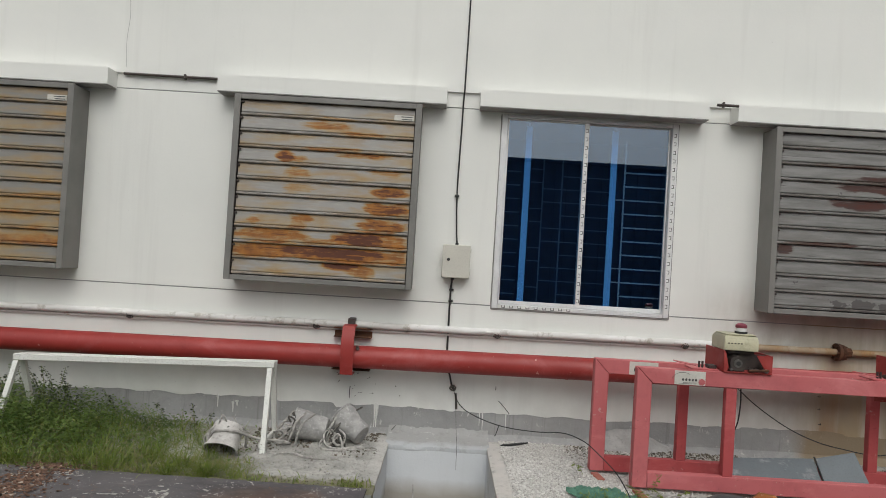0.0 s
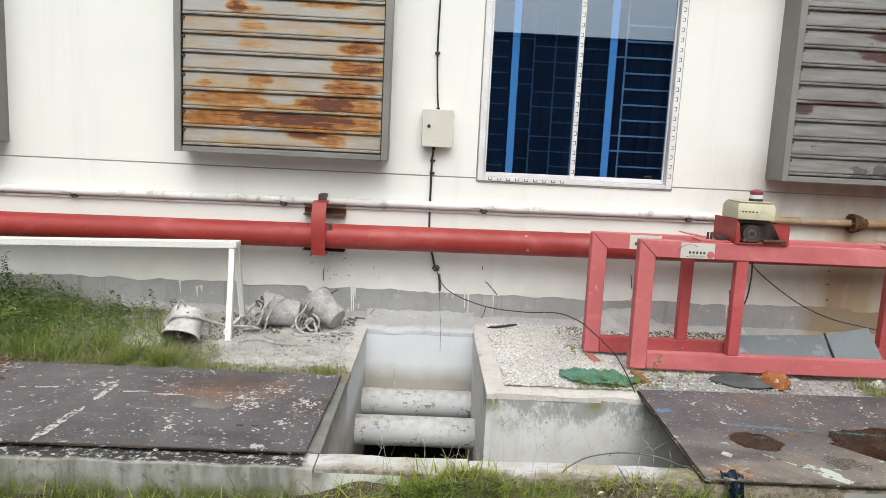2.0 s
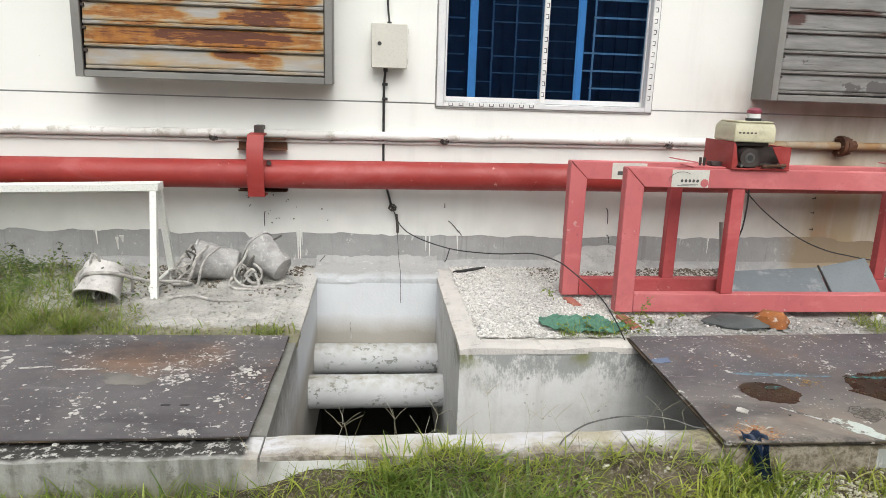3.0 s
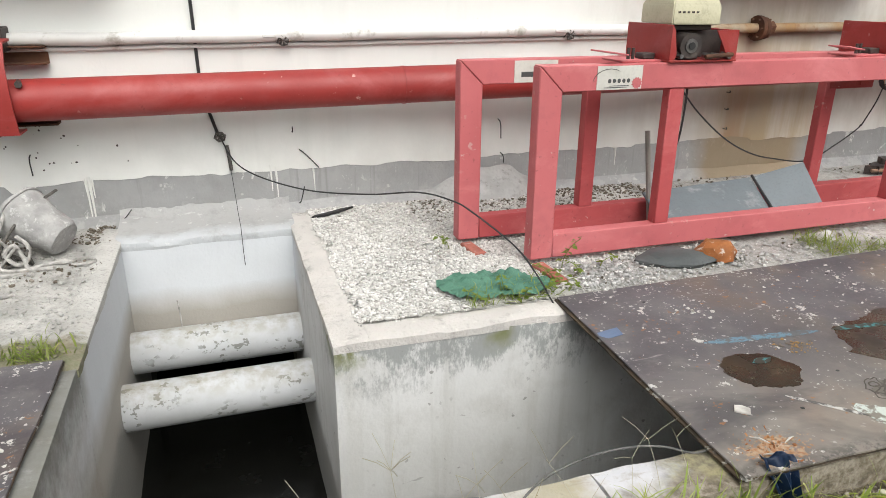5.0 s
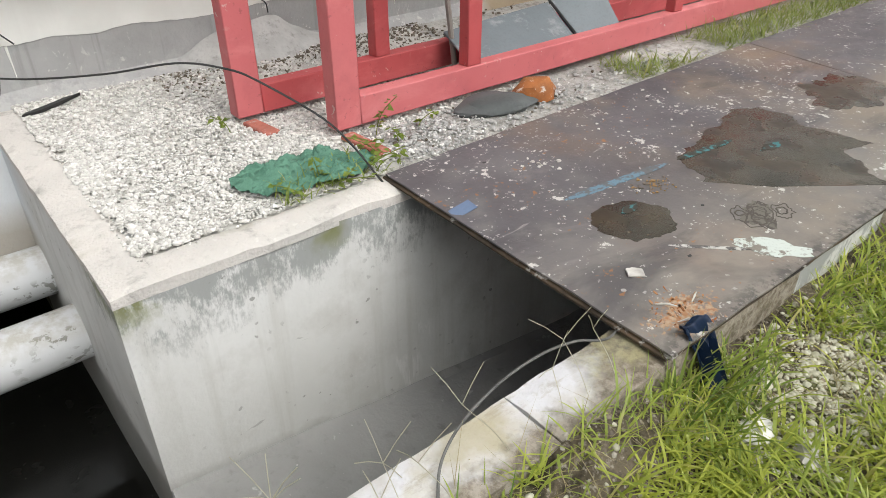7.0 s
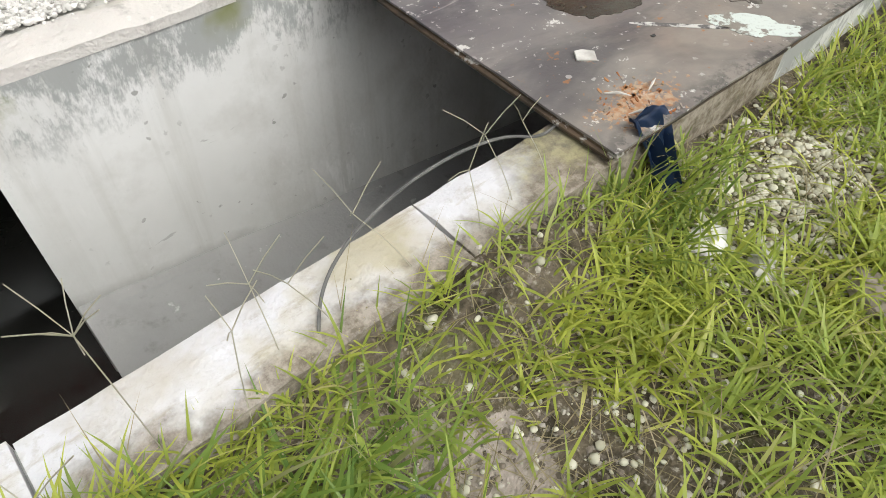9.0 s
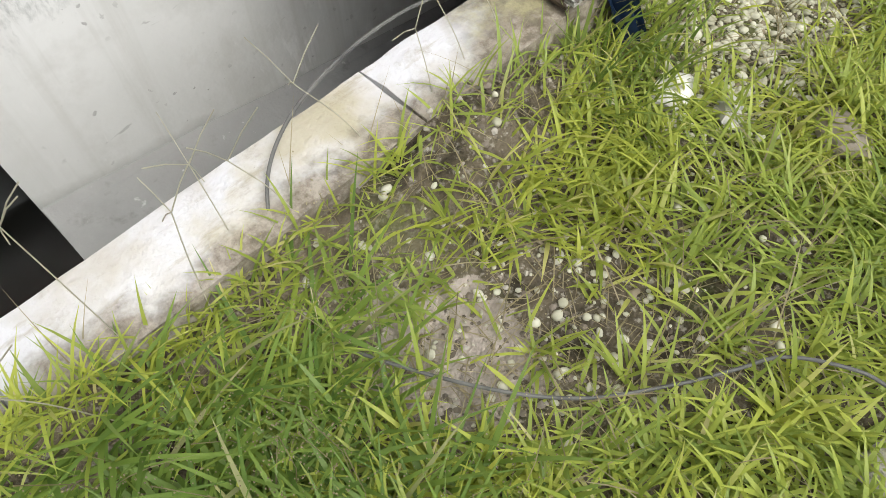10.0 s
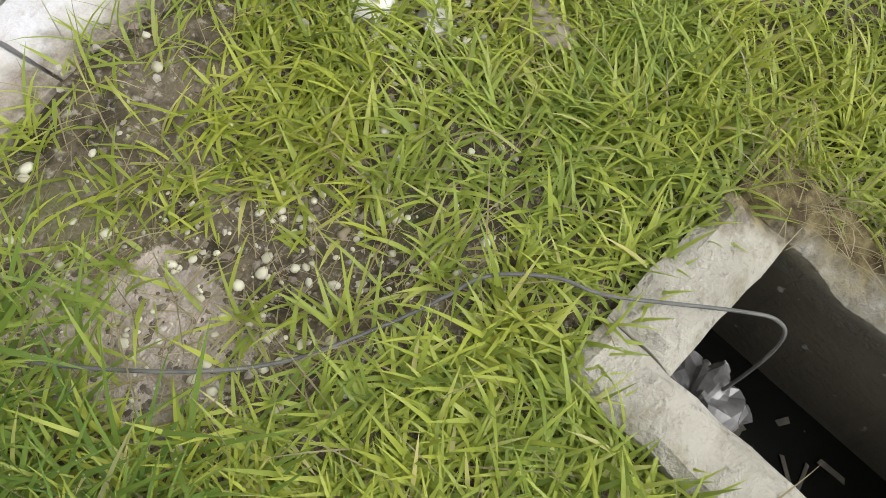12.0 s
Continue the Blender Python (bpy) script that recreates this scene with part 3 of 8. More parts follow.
def soil():
    k = Mat("earth", 0.95, spec=0.2)
    broad, mid, fine = k.noise(1.2, 6), k.noise(13, 7, 0.7), k.noise(95, 4, 0.6)
    col = k.mix(k.ramp(broad, 0.35, 0.65), (0.18, 0.148, 0.105), (0.11, 0.092, 0.062))
    col = k.mix(k.ramp(mid, 0.47, 0.64), col, (0.045, 0.037, 0.024))
    col = k.mix(k.ramp(fine, 0.54, 0.68, 0, 0.75), col, (0.40, 0.365, 0.31))
    col = k.mix(k.ramp(k.noise(2.6, 4), 0.54, 0.64, 0, 0.7), col, (0.08, 0.10, 0.025))
    x, y, z = k.xyz()
    dx, dy = k.math("MULTIPLY", k.math("SUBTRACT", x, 0.742), 8.6), k.math("MULTIPLY", k.math("SUBTRACT", y, 2.895), 8.2)
    far = k.math("SQRT", k.math("ADD", k.math("MULTIPLY", dx, dx), k.math("MULTIPLY", dy, dy)))
    edge = k.math("ADD", far, k.ramp(k.noise(17, 7, 0.72), 0.25, 0.75, -0.75, 0.75))
    sand = k.mix(k.ramp(k.noise(30, 5, 0.65), 0.4, 0.62), (0.42, 0.365, 0.32), (0.29, 0.25, 0.21))
    sand = k.mix(k.ramp(k.noise(48, 4, 0.6), 0.62, 0.67, 0, 0.8), sand, (0.05, 0.042, 0.03))
    col = k.mix(k.ramp(edge, 1.05, 0.92), col, sand)
    k.bump(k.math("ADD", k.math("MULTIPLY", mid, 2.0), fine), 0.8, 0.015)
    return k.done(col, 0.95)


def leaf(name, a, b, c, cool=None):
    """Leaves: three greens from plant to plant, light coming through."""
    k = Mat(name, 0.45, spec=0.4)
    col = k.mix(k.ramp(k.island, 0, 0.75), a, b)
    col = k.mix(k.ramp(k.island, 0.93, 0.99), col, c)
    col = k.mix(k.ramp(k.noise(2.2, 3), 0.4, 0.7, 0, 0.55), col, b)
    if cool:
        col = k.mix(k.ramp(k.noise(3.4, 2), 0.42, 0.66, 0, 0.6), col, cool)
    back = k.n.new("ShaderNodeBsdfTranslucent")
    k.l.new(col, back.inputs["Color"])
    k.l.new(col, k.b.inputs["Base Color"])
    both = k.n.new("ShaderNodeMixShader")
    both.inputs[0].default_value = 0.4
    k.l.new(k.b.outputs[0], both.inputs[1])
    k.l.new(back.outputs[0], both.inputs[2])
    k.l.new(both.outputs[0], k.n["Material Output"].inputs["Surface"])
    return k.m


def pebbles(name, a, b, c, rough=0.8):
    k = Mat(name, rough, spec=0.3)
    col = k.mix(k.island, a, b)
    col = k.mix(k.ramp(k.island, 0.88, 0.93), col, c)
    col = k.mix(k.ramp(k.noise(60, 4), 0.5, 0.75, 0, 0.4), col, tuple(v * 0.55 for v in a))
    k.bump(k.noise(160, 3), 0.3, 0.002)
    return k.done(col, rough)


def window_glass():
    """Blue reflective glass."""
    k = Mat("blue_glass")
    clear, shine = k.n.new("ShaderNodeBsdfTransparent"), k.n.new("ShaderNodeBsdfGlossy")
    clear.inputs["Color"].default_value = (0.52, 0.72, 0.90, 1)
    shine.inputs["Color"].default_value, shine.inputs["Roughness"].default_value = (0.86, 0.93, 1.0, 1), 0.0
    both = k.n.new("ShaderNodeMixShader")
    both.inputs[0].default_value = 0.19
    k.l.new(clear.outputs[0], both.inputs[1])
    k.l.new(shine.outputs[0], both.inputs[2])
    k.l.new(both.outputs[0], k.n["Material Output"].inputs["Surface"])
    return k.m


def worn(name, paint, under, cover=0.48):
    """Paint rubbed away in flecks down to what lies under it."""
    k = Mat(name, 0.65)
    n = k.math("ADD", k.noise(38, 5, 0.65), k.ramp(k.noise(9, 3), 0.3, 0.7, -0.12, 0.12))
    col = k.mix(k.ramp(n, cover - 0.02, cover + 0.05), under, paint)
    col = k.mix(k.ramp(k.noise(120, 3), 0.55, 0.7, 0, 0.4), col, tuple(c * 0.6 for c in under))
    k.bump(n, 0.2, 0.002)
    return k.done(col, 0.65)


def puddle_water():
    k = Mat("muddy_water", 0.3)
    col = k.mix(k.ramp(k.noise(7, 6, 0.65), 0.4, 0.62), (0.018, 0.016, 0.011), (0.042, 0.033, 0.019))
    col = k.mix(k.ramp(k.noise(3, 3), 0.55, 0.70, 0, 0.6), col, (0.075, 0.036, 0.018))
    col = k.mix(k.ramp(k.noise(40, 4), 0.62, 0.7, 0, 0.6), col, (0.085, 0.065, 0.04))
    k.bump(k.noise(60, 4), 0.2, 0.002)
    return k.done(col, k.ramp(k.noise(9, 5), 0.35, 0.65, 0.10, 0.38))


def pit_water():
    k = Mat("black_water", 0.06, spec=0.35)
    specks = k.ramp(k.cells(21), 0.05, 0.03)
    specks = k.math("MULTIPLY", specks, k.ramp(k.noise(6, 3), 0.5, 0.6))
    col = k.mix(k.math("MULTIPLY", specks, 0.9), (0.006, 0.006, 0.005), (0.22, 0.22, 0.18))
    k.bump(k.noise(14, 3), 0.05, 0.005)
    return k.done(col, k.ramp(k.noise(3, 4), 0.4, 0.7, 0.08, 0.35))


def conduit_paint():
    """Old white paint, rusting through towards the flange."""
    k = Mat("old_white_conduit", 0.5)
    x, y, z = k.xyz()
    mid = k.noise(9, 7, 0.7)
    col = k.mix(k.ramp(k.noise(4, 5), 0.35, 0.65), (0.76, 0.75, 0.73), (0.64, 0.63, 0.60))
    col = k.mix(k.ramp(mid, 0.55, 0.68, 0, 0.8), col, (0.30, 0.27, 0.22))
    rust = k.ramp(k.math("ADD", x, k.ramp(mid, 0.3, 0.7, -0.25, 0.25)), 2.45, 3.0)
    col = k.mix(k.math("MULTIPLY", rust, 0.9), col, k.mix(k.ramp(k.noise(18, 5), 0.4, 0.6), (0.34, 0.17, 0.06), (0.20, 0.10, 0.05)))
    k.bump(mid, 0.2, 0.003)
    return k.done(col, 0.55)


def pipe_grey():
    """Old grey-white pipe, flaking, with grime on its upper side."""
    k = Mat("flaking_pipe_paint", 0.6)
    x, y, z = k.xyz()
    normal = k.xyz(k.geo.outputs["Normal"])[2]
    broad, mid = k.noise(4, 5), k.noise(20, 5, 0.65)
    col = k.mix(k.ramp(broad, 0.3, 0.7), (0.56, 0.57, 0.58), (0.44, 0.45, 0.45))
    flake = k.ramp(k.noise(1, 5, 0.6, k.scaled((26, 34, 34))), 0.56, 0.585)
    flake = k.math("MULTIPLY", flake, k.ramp(k.noise(5, 3), 0.47, 0.57))
    col = k.mix(k.math("MULTIPLY", flake, 0.85), col, (0.17, 0.17, 0.15))
    darkening = k.math("MULTIPLY", k.ramp(normal, 0.3, 0.95), k.ramp(mid, 0.4, 0.6))
    col = k.mix(k.math("MULTIPLY", darkening, 0.6), col, (0.30, 0.27, 0.20))
    k.bump(k.math("ADD", mid, flake), 0.25, 0.004)
    return k.done(col, 0.65)


WHITE_WALL = wall_paint()
CEMENT = bare_cement("bare_cement", (0.39, 0.39, 0.385), (0.29, 0.29, 0.285), wash=True)
LEDGE = ledge_cement()
PLATFORM = bare_cement("dusty_cement", (0.56, 0.55, 0.52), (0.40, 0.39, 0.36), (0.16, 0.15, 0.12), moss=True)
YARD = bare_cement("dry_yard_cement", (0.52, 0.51, 0.48), (0.42, 0.41, 0.385))
PIT = pit_plaster()
COPING = coping()
KERB = kerb_paint()
FAN, ENAMEL = fan_paint(), grey_enamel()
BOARD, PLY_EDGE = board_skin(), ply_core()
RED_PIPE = red_paint("red_pipe_paint", (0.33, 0.032, 0.027), (0.27, 0.026, 0.022), (0.6, 0.35, 0.3))
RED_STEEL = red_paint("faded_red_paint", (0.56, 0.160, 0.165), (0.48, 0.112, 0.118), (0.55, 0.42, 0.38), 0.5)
# darker copy of the frame red: shade on posts and rear rail, as colour
SHADED_RED = red_paint("shaded_red_paint", (0.47, 0.085, 0.088), (0.40, 0.062, 0.066), (0.55, 0.40, 0.36), 0.5)
RUST = simple("rusted_iron", (0.16, 0.07, 0.035), (0.09, 0.045, 0.03), 0.85, 0.3, 9)
DARK_IRON = simple("greasy_iron", (0.06, 0.05, 0.048), (0.11, 0.09, 0.08), 0.55, 0.6, 14)
ALUMINIUM = simple("aluminium", (0.78, 0.78, 0.78), (0.68, 0.68, 0.69), 0.40, 0.15, 6, bump=0.05)
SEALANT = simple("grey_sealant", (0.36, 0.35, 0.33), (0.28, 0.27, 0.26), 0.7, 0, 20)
TAPE = simple("white_film_strip", (0.78, 0.78, 0.76), (0.7, 0.7, 0.69), 0.5, 0, 10)
INK = simple("dark_print", (0.05, 0.05, 0.05), (0.07, 0.07, 0.07), 0.6)
GLASS = window_glass()
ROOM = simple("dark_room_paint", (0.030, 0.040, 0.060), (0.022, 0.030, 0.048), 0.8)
GRILLE = simple("pale_grille_paint", (0.60, 0.61, 0.62), (0.52, 0.53, 0.55), 0.5)
FAINT = simple("dimmed_grille_blue", (0.16, 0.21, 0.27), (0.12, 0.16, 0.21), 0.6)
CURTAIN = simple("light_blue_plastic", (0.50, 0.78, 0.98), (0.46, 0.74, 0.96), 0.5)
CONDUIT = conduit_paint()
BLACK = simple("black_rubber", (0.018, 0.018, 0.018), (0.03, 0.03, 0.03), 0.55)
GREY_CABLE = simple("faded_grey_cable", (0.075, 0.075, 0.072), (0.15, 0.148, 0.138), 0.6, 0, 12)
BEIGE = simple("beige_enamel", (0.52, 0.49, 0.34), (0.45, 0.42, 0.29), 0.45, 0, 7, dirt=(0.33, 0.30, 0.2))
IVORY = simple("ivory_steel", (0.62, 0.60, 0.53), (0.57, 0.55, 0.49), 0.4, 0, 5)
TABLE = worn("chipped_white_paint", (0.72, 0.72, 0.68), (0.42, 0.39, 0.35), 0.28)
BUCKET = simple("cement_caked_plastic", (0.42, 0.41, 0.395), (0.29, 0.285, 0.275), 0.9, 0, 16, 70, 0.9, dirt=(0.60, 0.59, 0.57))
SPIKE = leaf("bleached_stalks", (0.55, 0.52, 0.42), (0.44, 0.42, 0.32), (0.6, 0.57, 0.48))
PALE_PAIL = simple("smeared_white_plastic", (0.62, 0.60, 0.57), (0.46, 0.44, 0.42), 0.7, 0, 14, 60, 0.6, dirt=(0.25, 0.23, 0.21))
ROPE = simple("dirty_cotton_rope", (0.52, 0.50, 0.47), (0.24, 0.23, 0.21), 0.95, 0, 30, 150, 0.6)
PANEL = simple("grey_painted_panel", (0.165, 0.19, 0.205), (0.14, 0.16, 0.175), 0.6, 0, 3, dirt=(0.34, 0.35, 0.35))
TARP = simple("green_shade_net", (0.055, 0.155, 0.105), (0.11, 0.25, 0.175), 0.7, 0, 14, 220, 0.8)
BLUE = simple("dark_blue_plastic", (0.012, 0.030, 0.075), (0.02, 0.045, 0.11), 0.4)
TAG = simple("slate_blue_foil", (0.13, 0.19, 0.30), (0.09, 0.13, 0.21), 0.4)
PAPER = simple("dirty_paper", (0.55, 0.54, 0.50), (0.36, 0.34, 0.31), 0.8, 0, 30)
STICKER = simple("cream_sticker", (0.62, 0.60, 0.55), (0.56, 0.54, 0.49), 0.5, 0, 20)
SLATE = simple("dark_grey_stone", (0.065, 0.072, 0.072), (0.10, 0.108, 0.108), 0.75, 0, 9)
ORANGE = simple("rust_orange_stone", (0.38, 0.13, 0.035), (0.20, 0.08, 0.03), 0.9, 0, 16, 60, 0.5, dirt=(0.62, 0.58, 0.52))
BRICK = simple("red_brick", (0.42, 0.14, 0.10), (0.34, 0.12, 0.09), 0.9, 0, 20, 80, 0.5, dirt=(0.45, 0.4, 0.36))
SOIL = soil()
STEEL_BLUE = simple("navy_sheet_metal", (0.02, 0.055, 0.13), (0.025, 0.065, 0.15), 0.7, 0, 2)
MORTAR = simple("dried_mortar", (0.46, 0.455, 0.44), (0.36, 0.355, 0.34), 0.9, 0, 9, 60, 0.5, dirt=(0.22, 0.215, 0.20))
OLD_MUD = simple("dusty_mud", (0.13, 0.12, 0.105), (0.06, 0.055, 0.05), 0.9, 0, 60, 150, 0.8)
SILT = worn("silt_crust", (0.062, 0.054, 0.044), (0.13, 0.118, 0.10), 0.48)
MUD = simple("dried_mud", (0.055, 0.048, 0.04), (0.10, 0.088, 0.07), 0.8, 0, 40)
TURQUOISE = worn("turquoise_paint", (0.05, 0.20, 0.22), (0.035, 0.030, 0.022), 0.53)
SKYPAINT = worn("pale_blue_paint", (0.12, 0.21, 0.27), (0.11, 0.115, 0.12), 0.50)
MINT = worn("mint_paint", (0.52, 0.57, 0.53), (0.20, 0.18, 0.15), 0.40)
WHITE_MARK = worn("worn_white_paint", (0.52, 0.51, 0.48), (0.10, 0.092, 0.09), 0.46)
SPLASH = worn("dried_white_paint", (0.58, 0.57, 0.53), (0.36, 0.35, 0.33), 0.40)
RUST_DUST = worn("orange_rust_dust", (0.38, 0.17, 0.06), (0.23, 0.19, 0.14), 0.47)
OCHRE = worn("ochre_stain", (0.34, 0.21, 0.08), (0.16, 0.14, 0.12), 0.5)
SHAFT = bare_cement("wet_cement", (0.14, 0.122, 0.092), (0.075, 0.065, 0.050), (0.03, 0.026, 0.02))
BENCH = bare_cement("wet_trench_cement", (0.34, 0.335, 0.325), (0.26, 0.255, 0.248), (0.11, 0.107, 0.10))
RIM = drain_rim()
SAND = bare_cement("pale_mortar_spill", (0.36, 0.31, 0.265), (0.27, 0.235, 0.20), (0.12, 0.10, 0.08))
PUDDLE, WATER, OLD_PIPE = puddle_water(), pit_water(), pipe_grey()
GRASS = leaf("grass_blades", (0.170, 0.238, 0.038), (0.425, 0.465, 0.076), (0.58, 0.52, 0.24), (0.25, 0.36, 0.085))
TALL_GRASS = leaf("tall_grass_blades", (0.105, 0.185, 0.035), (0.20, 0.29, 0.055), (0.38, 0.36, 0.19))
WEED = leaf("weed_leaves", (0.115, 0.19, 0.032), (0.21, 0.27, 0.05), (0.34, 0.31, 0.12))
APRON_WEED = leaf("apron_weeds", (0.13, 0.19, 0.042), (0.26, 0.31, 0.07), (0.42, 0.37, 0.17))
BUSH = leaf("dark_weed_leaves", (0.085, 0.155, 0.038), (0.20, 0.285, 0.075), (0.38, 0.38, 0.15), (0.055, 0.10, 0.028))
SPRIG = leaf("dark_sprig_leaves", (0.030, 0.046, 0.020), (0.055, 0.075, 0.030), (0.10, 0.09, 0.05))
STRAW = leaf("dry_straw", (0.36, 0.31, 0.19), (0.26, 0.22, 0.12), (0.5, 0.45, 0.3))
CHIPS = pebbles("white_limestone", (0.46, 0.445, 0.415), (0.76, 0.74, 0.71), (0.36, 0.35, 0.32))
PEBBLES = pebbles("pale_pebbles", (0.38, 0.365, 0.27), (0.60, 0.585, 0.475), (0.24, 0.20, 0.14))
CRUMBS = pebbles("earth_crumbs", (0.09, 0.075, 0.055), (0.22, 0.185, 0.15), (0.4, 0.37, 0.32), 0.95)
LITTER = pebbles("dead_leaves", (0.11, 0.065, 0.045), (0.24, 0.14, 0.10), (0.42, 0.36, 0.30), 0.9)
GRIT = simple("crushed_limestone", (0.56, 0.545, 0.51), (0.44, 0.43, 0.40), 0.9, 0, 7, 130, 0.8)
RUBBLE = pebbles("grey_rubble", (0.33, 0.325, 0.31), (0.50, 0.495, 0.48), (0.68, 0.67, 0.64))
WORN_STEEL = simple("worn_steel", (0.24, 0.23, 0.22), (0.15, 0.14, 0.13), 0.4, 0.8, 30)
CAP = simple("dull_red_plastic", (0.25, 0.05, 0.075), (0.20, 0.04, 0.06), 0.4)


# ---- the building ----
WALL_Y, HEAD_Y, EAST, WEST = 5.48, 5.32, 11.0, -11.0
wall = tagged(new("wall_north"), "white painted factory wall over a bare cement plinth", "wall", kind="structure")
WIN_X0, WIN_X1, WIN_Z0, WIN_Z1 = 0.447, 1.812, 1.015, 2.515

bm = bmesh.new()
add_box(bm, (WEST, WALL_Y, -0.05), (EAST, WALL_Y + 0.2, 1.012))
add_box(bm, (WEST, WALL_Y, 1.012), (WIN_X0, WALL_Y + 0.2, 2.70))
add_box(bm, (WIN_X1, WALL_Y, 1.012), (EAST, WALL_Y + 0.2, 2.70))
add_box(bm, (WIN_X0, WALL_Y, 2.516), (WIN_X1, WALL_Y + 0.2, 2.70))
part("plinth", bm, CEMENT, wall, "bare grey cement plinth")

# the paint coat under the groove, with its hand-brushed lower edge
bm = bmesh.new()
steps = int((EAST - WEST) / 0.025)
front, back = [], []
for i in range(steps + 1):
    x = WEST + (EAST - WEST) * i / steps
    z = 0.204 + 0.026 * noise.noise((x * 1.9, 0, 2)) + 0.014 * noise.noise((x * 6, 0, 5)) + 0.007 * noise.noise((x * 19, 2, 5)) + 0.012 * (noise.noise((x * 0.9, 3, 1)) > 0.1)
    if -0.72 < x < -0.60:
        z -= 0.03
    front.append((bm.verts.new((x, WALL_Y - 0.004, z)), bm.verts.new((x, WALL_Y - 0.004, 1.026))))
    back.append((bm.verts.new((x, WALL_Y, z)), bm.verts.new((x, WALL_Y, 1.026))))
for (a, b), (c, d), (e, f), (g, h) in zip(front, front[1:], back, back[1:]):
    bm.faces.new((a, c, d, b))
    bm.faces.new((e, g, c, a))
    bm.faces.new((b, d, h, f))
part("painted_render", bm, WHITE_WALL, wall)

# the paint coat between the two grooves, left and right of the window
for name, x0, x1 in (("painted_panel", WEST, WIN_X0), ("painted_panel", WIN_X1, EAST)):
    part(name, box((x0, WALL_Y - 0.006, 1.034), (x1, WALL_Y, 2.540), 0.001), WHITE_WALL, wall)
part("painted_panel", box((WIN_X0, WALL_Y - 0.006, 2.518), (WIN_X1, WALL_Y, 2.540), 0.001), WHITE_WALL, wall)
part("painted_panel", box((WEST, WALL_Y - 0.006, 2.547), (EAST, WALL_Y, 2.69), 0.001), WHITE_WALL, wall)

# the upper wall, with flat hoods that stand out over the openings
head = tagged(new("wall_head"), "white upper wall with flat hoods over each opening", "wall", kind="structure")
UP_Y = WALL_Y - 0.028
NOTCHES = ((-2.56, -1.727), (0.012, 0.265), (1.99, 2.207), (4.10, 4.32), (-4.55, -4.30))
part("upper_wall", box((WEST, UP_Y, 2.662), (EAST, WALL_Y - 0.0065, 7.2), 0.0), WHITE_WALL, head)
part("inner_wall", box((WEST, WALL_Y - 0.006, 2.6905), (EAST, WALL_Y + 0.2, 7.2), 0.0), WHITE_WALL, head)
edges = sorted(NOTCHES)
x = WEST
for a, b in (*edges, (EAST, EAST)):
    bm = bmesh.new()
    add_box(bm, (x, HEAD_Y, 2.537), (a, WALL_Y - 0.0065, 2.662), 0.0)
    part("hood", bm, WHITE_WALL, head)
    # grey plate under the hood, its colour stands in for the soffit's shade
    part("hood_shade", box((x + 0.002, HEAD_Y + 0.002, 2.529), (a - 0.002, WALL_Y - 0.007, 2.5368), 0.002), SEALANT, head, "grey plate painting shade under the hood")
    x = b
# hairline crack in the upper wall
part("crack", tube([(-2.49 + 0.02 * noise.noise((z * 4, 1, 1)), UP_Y - 0.0003, z) for z in (2.70 + 0.045 * i for i in range(22))], 0.0016, 4), SEALANT, head)

# drips of white paint on the plinth, and dark spatter under the pipe clamp
for x, z0, z1, w in ((-0.391, -0.01, 0.23, 0.007), (-0.405, 0.02, 0.22, 0.006), (-0.38, 0.13, 0.22, 0.005), (0.405, 0.10, 0.23, 0.005), (0.43, 0.06, 0.22, 0.005), (0.61, 0.08, 0.2, 0.004), (-1.62, 0.12, 0.22, 0.006), (-1.5, 0.09, 0.17, 0.008), (-1.47, 0.14, 0.18, 0.012), (-1.2, 0.10, 0.19, 0.006), (2.3, 0.1, 0.2, 0.005)):
    part("paint_drip", tube([(x, WALL_Y + 0.001, z1), (x + 0.003, WALL_Y, (z0 + z1) / 2), (x + 0.004, WALL_Y + 0.001, z0)], w, 6, (w * 1.5, w * 0.7, w * 0.4)), WHITE_WALL, wall, "white paint drip")
spots = random.Random(8)
for k in range(26):
    x, z = spots.gauss(-0.58, 0.13), spots.uniform(0.27, 0.50)
    r = spots.uniform(0.002, 0.006)
    part("spatter", prism([(r * math.cos(a * 0.9) * spots.uniform(0.6, 1.2), r * math.sin(a * 0.9) * spots.uniform(0.6, 1.2)) for a in range(7)], 0, 0.0015, pose(x, WALL_Y - 0.0042, z, 90)), DARK_IRON, wall)

bar = thing("notch_bar", "thin grey steel bar in a wall notch", "bar")
part("rod", tube([(-2.50, UP_Y - 0.003, 2.652), (-1.735, UP_Y - 0.003, 2.652)], 0.010, 8), DARK_IRON, bar)
part("clip", box((-2.03, UP_Y - 0.018, 2.632), (-2.015, UP_Y + 0.01, 2.672), 0.002), DARK_IRON, bar)
bar = thing("notch_bar", "short grey steel stub in a wall notch", "bar")
part("rod", tube([(2.045, HEAD_Y + 0.005, 2.650), (2.2065, HEAD_Y + 0.005, 2.650)], 0.011, 8), DARK_IRON, bar)
part("clip", box((2.085, HEAD_Y - 0.010, 2.632), (2.098, HEAD_Y + 0.02, 2.672), 0.002), DARK_IRON, bar)

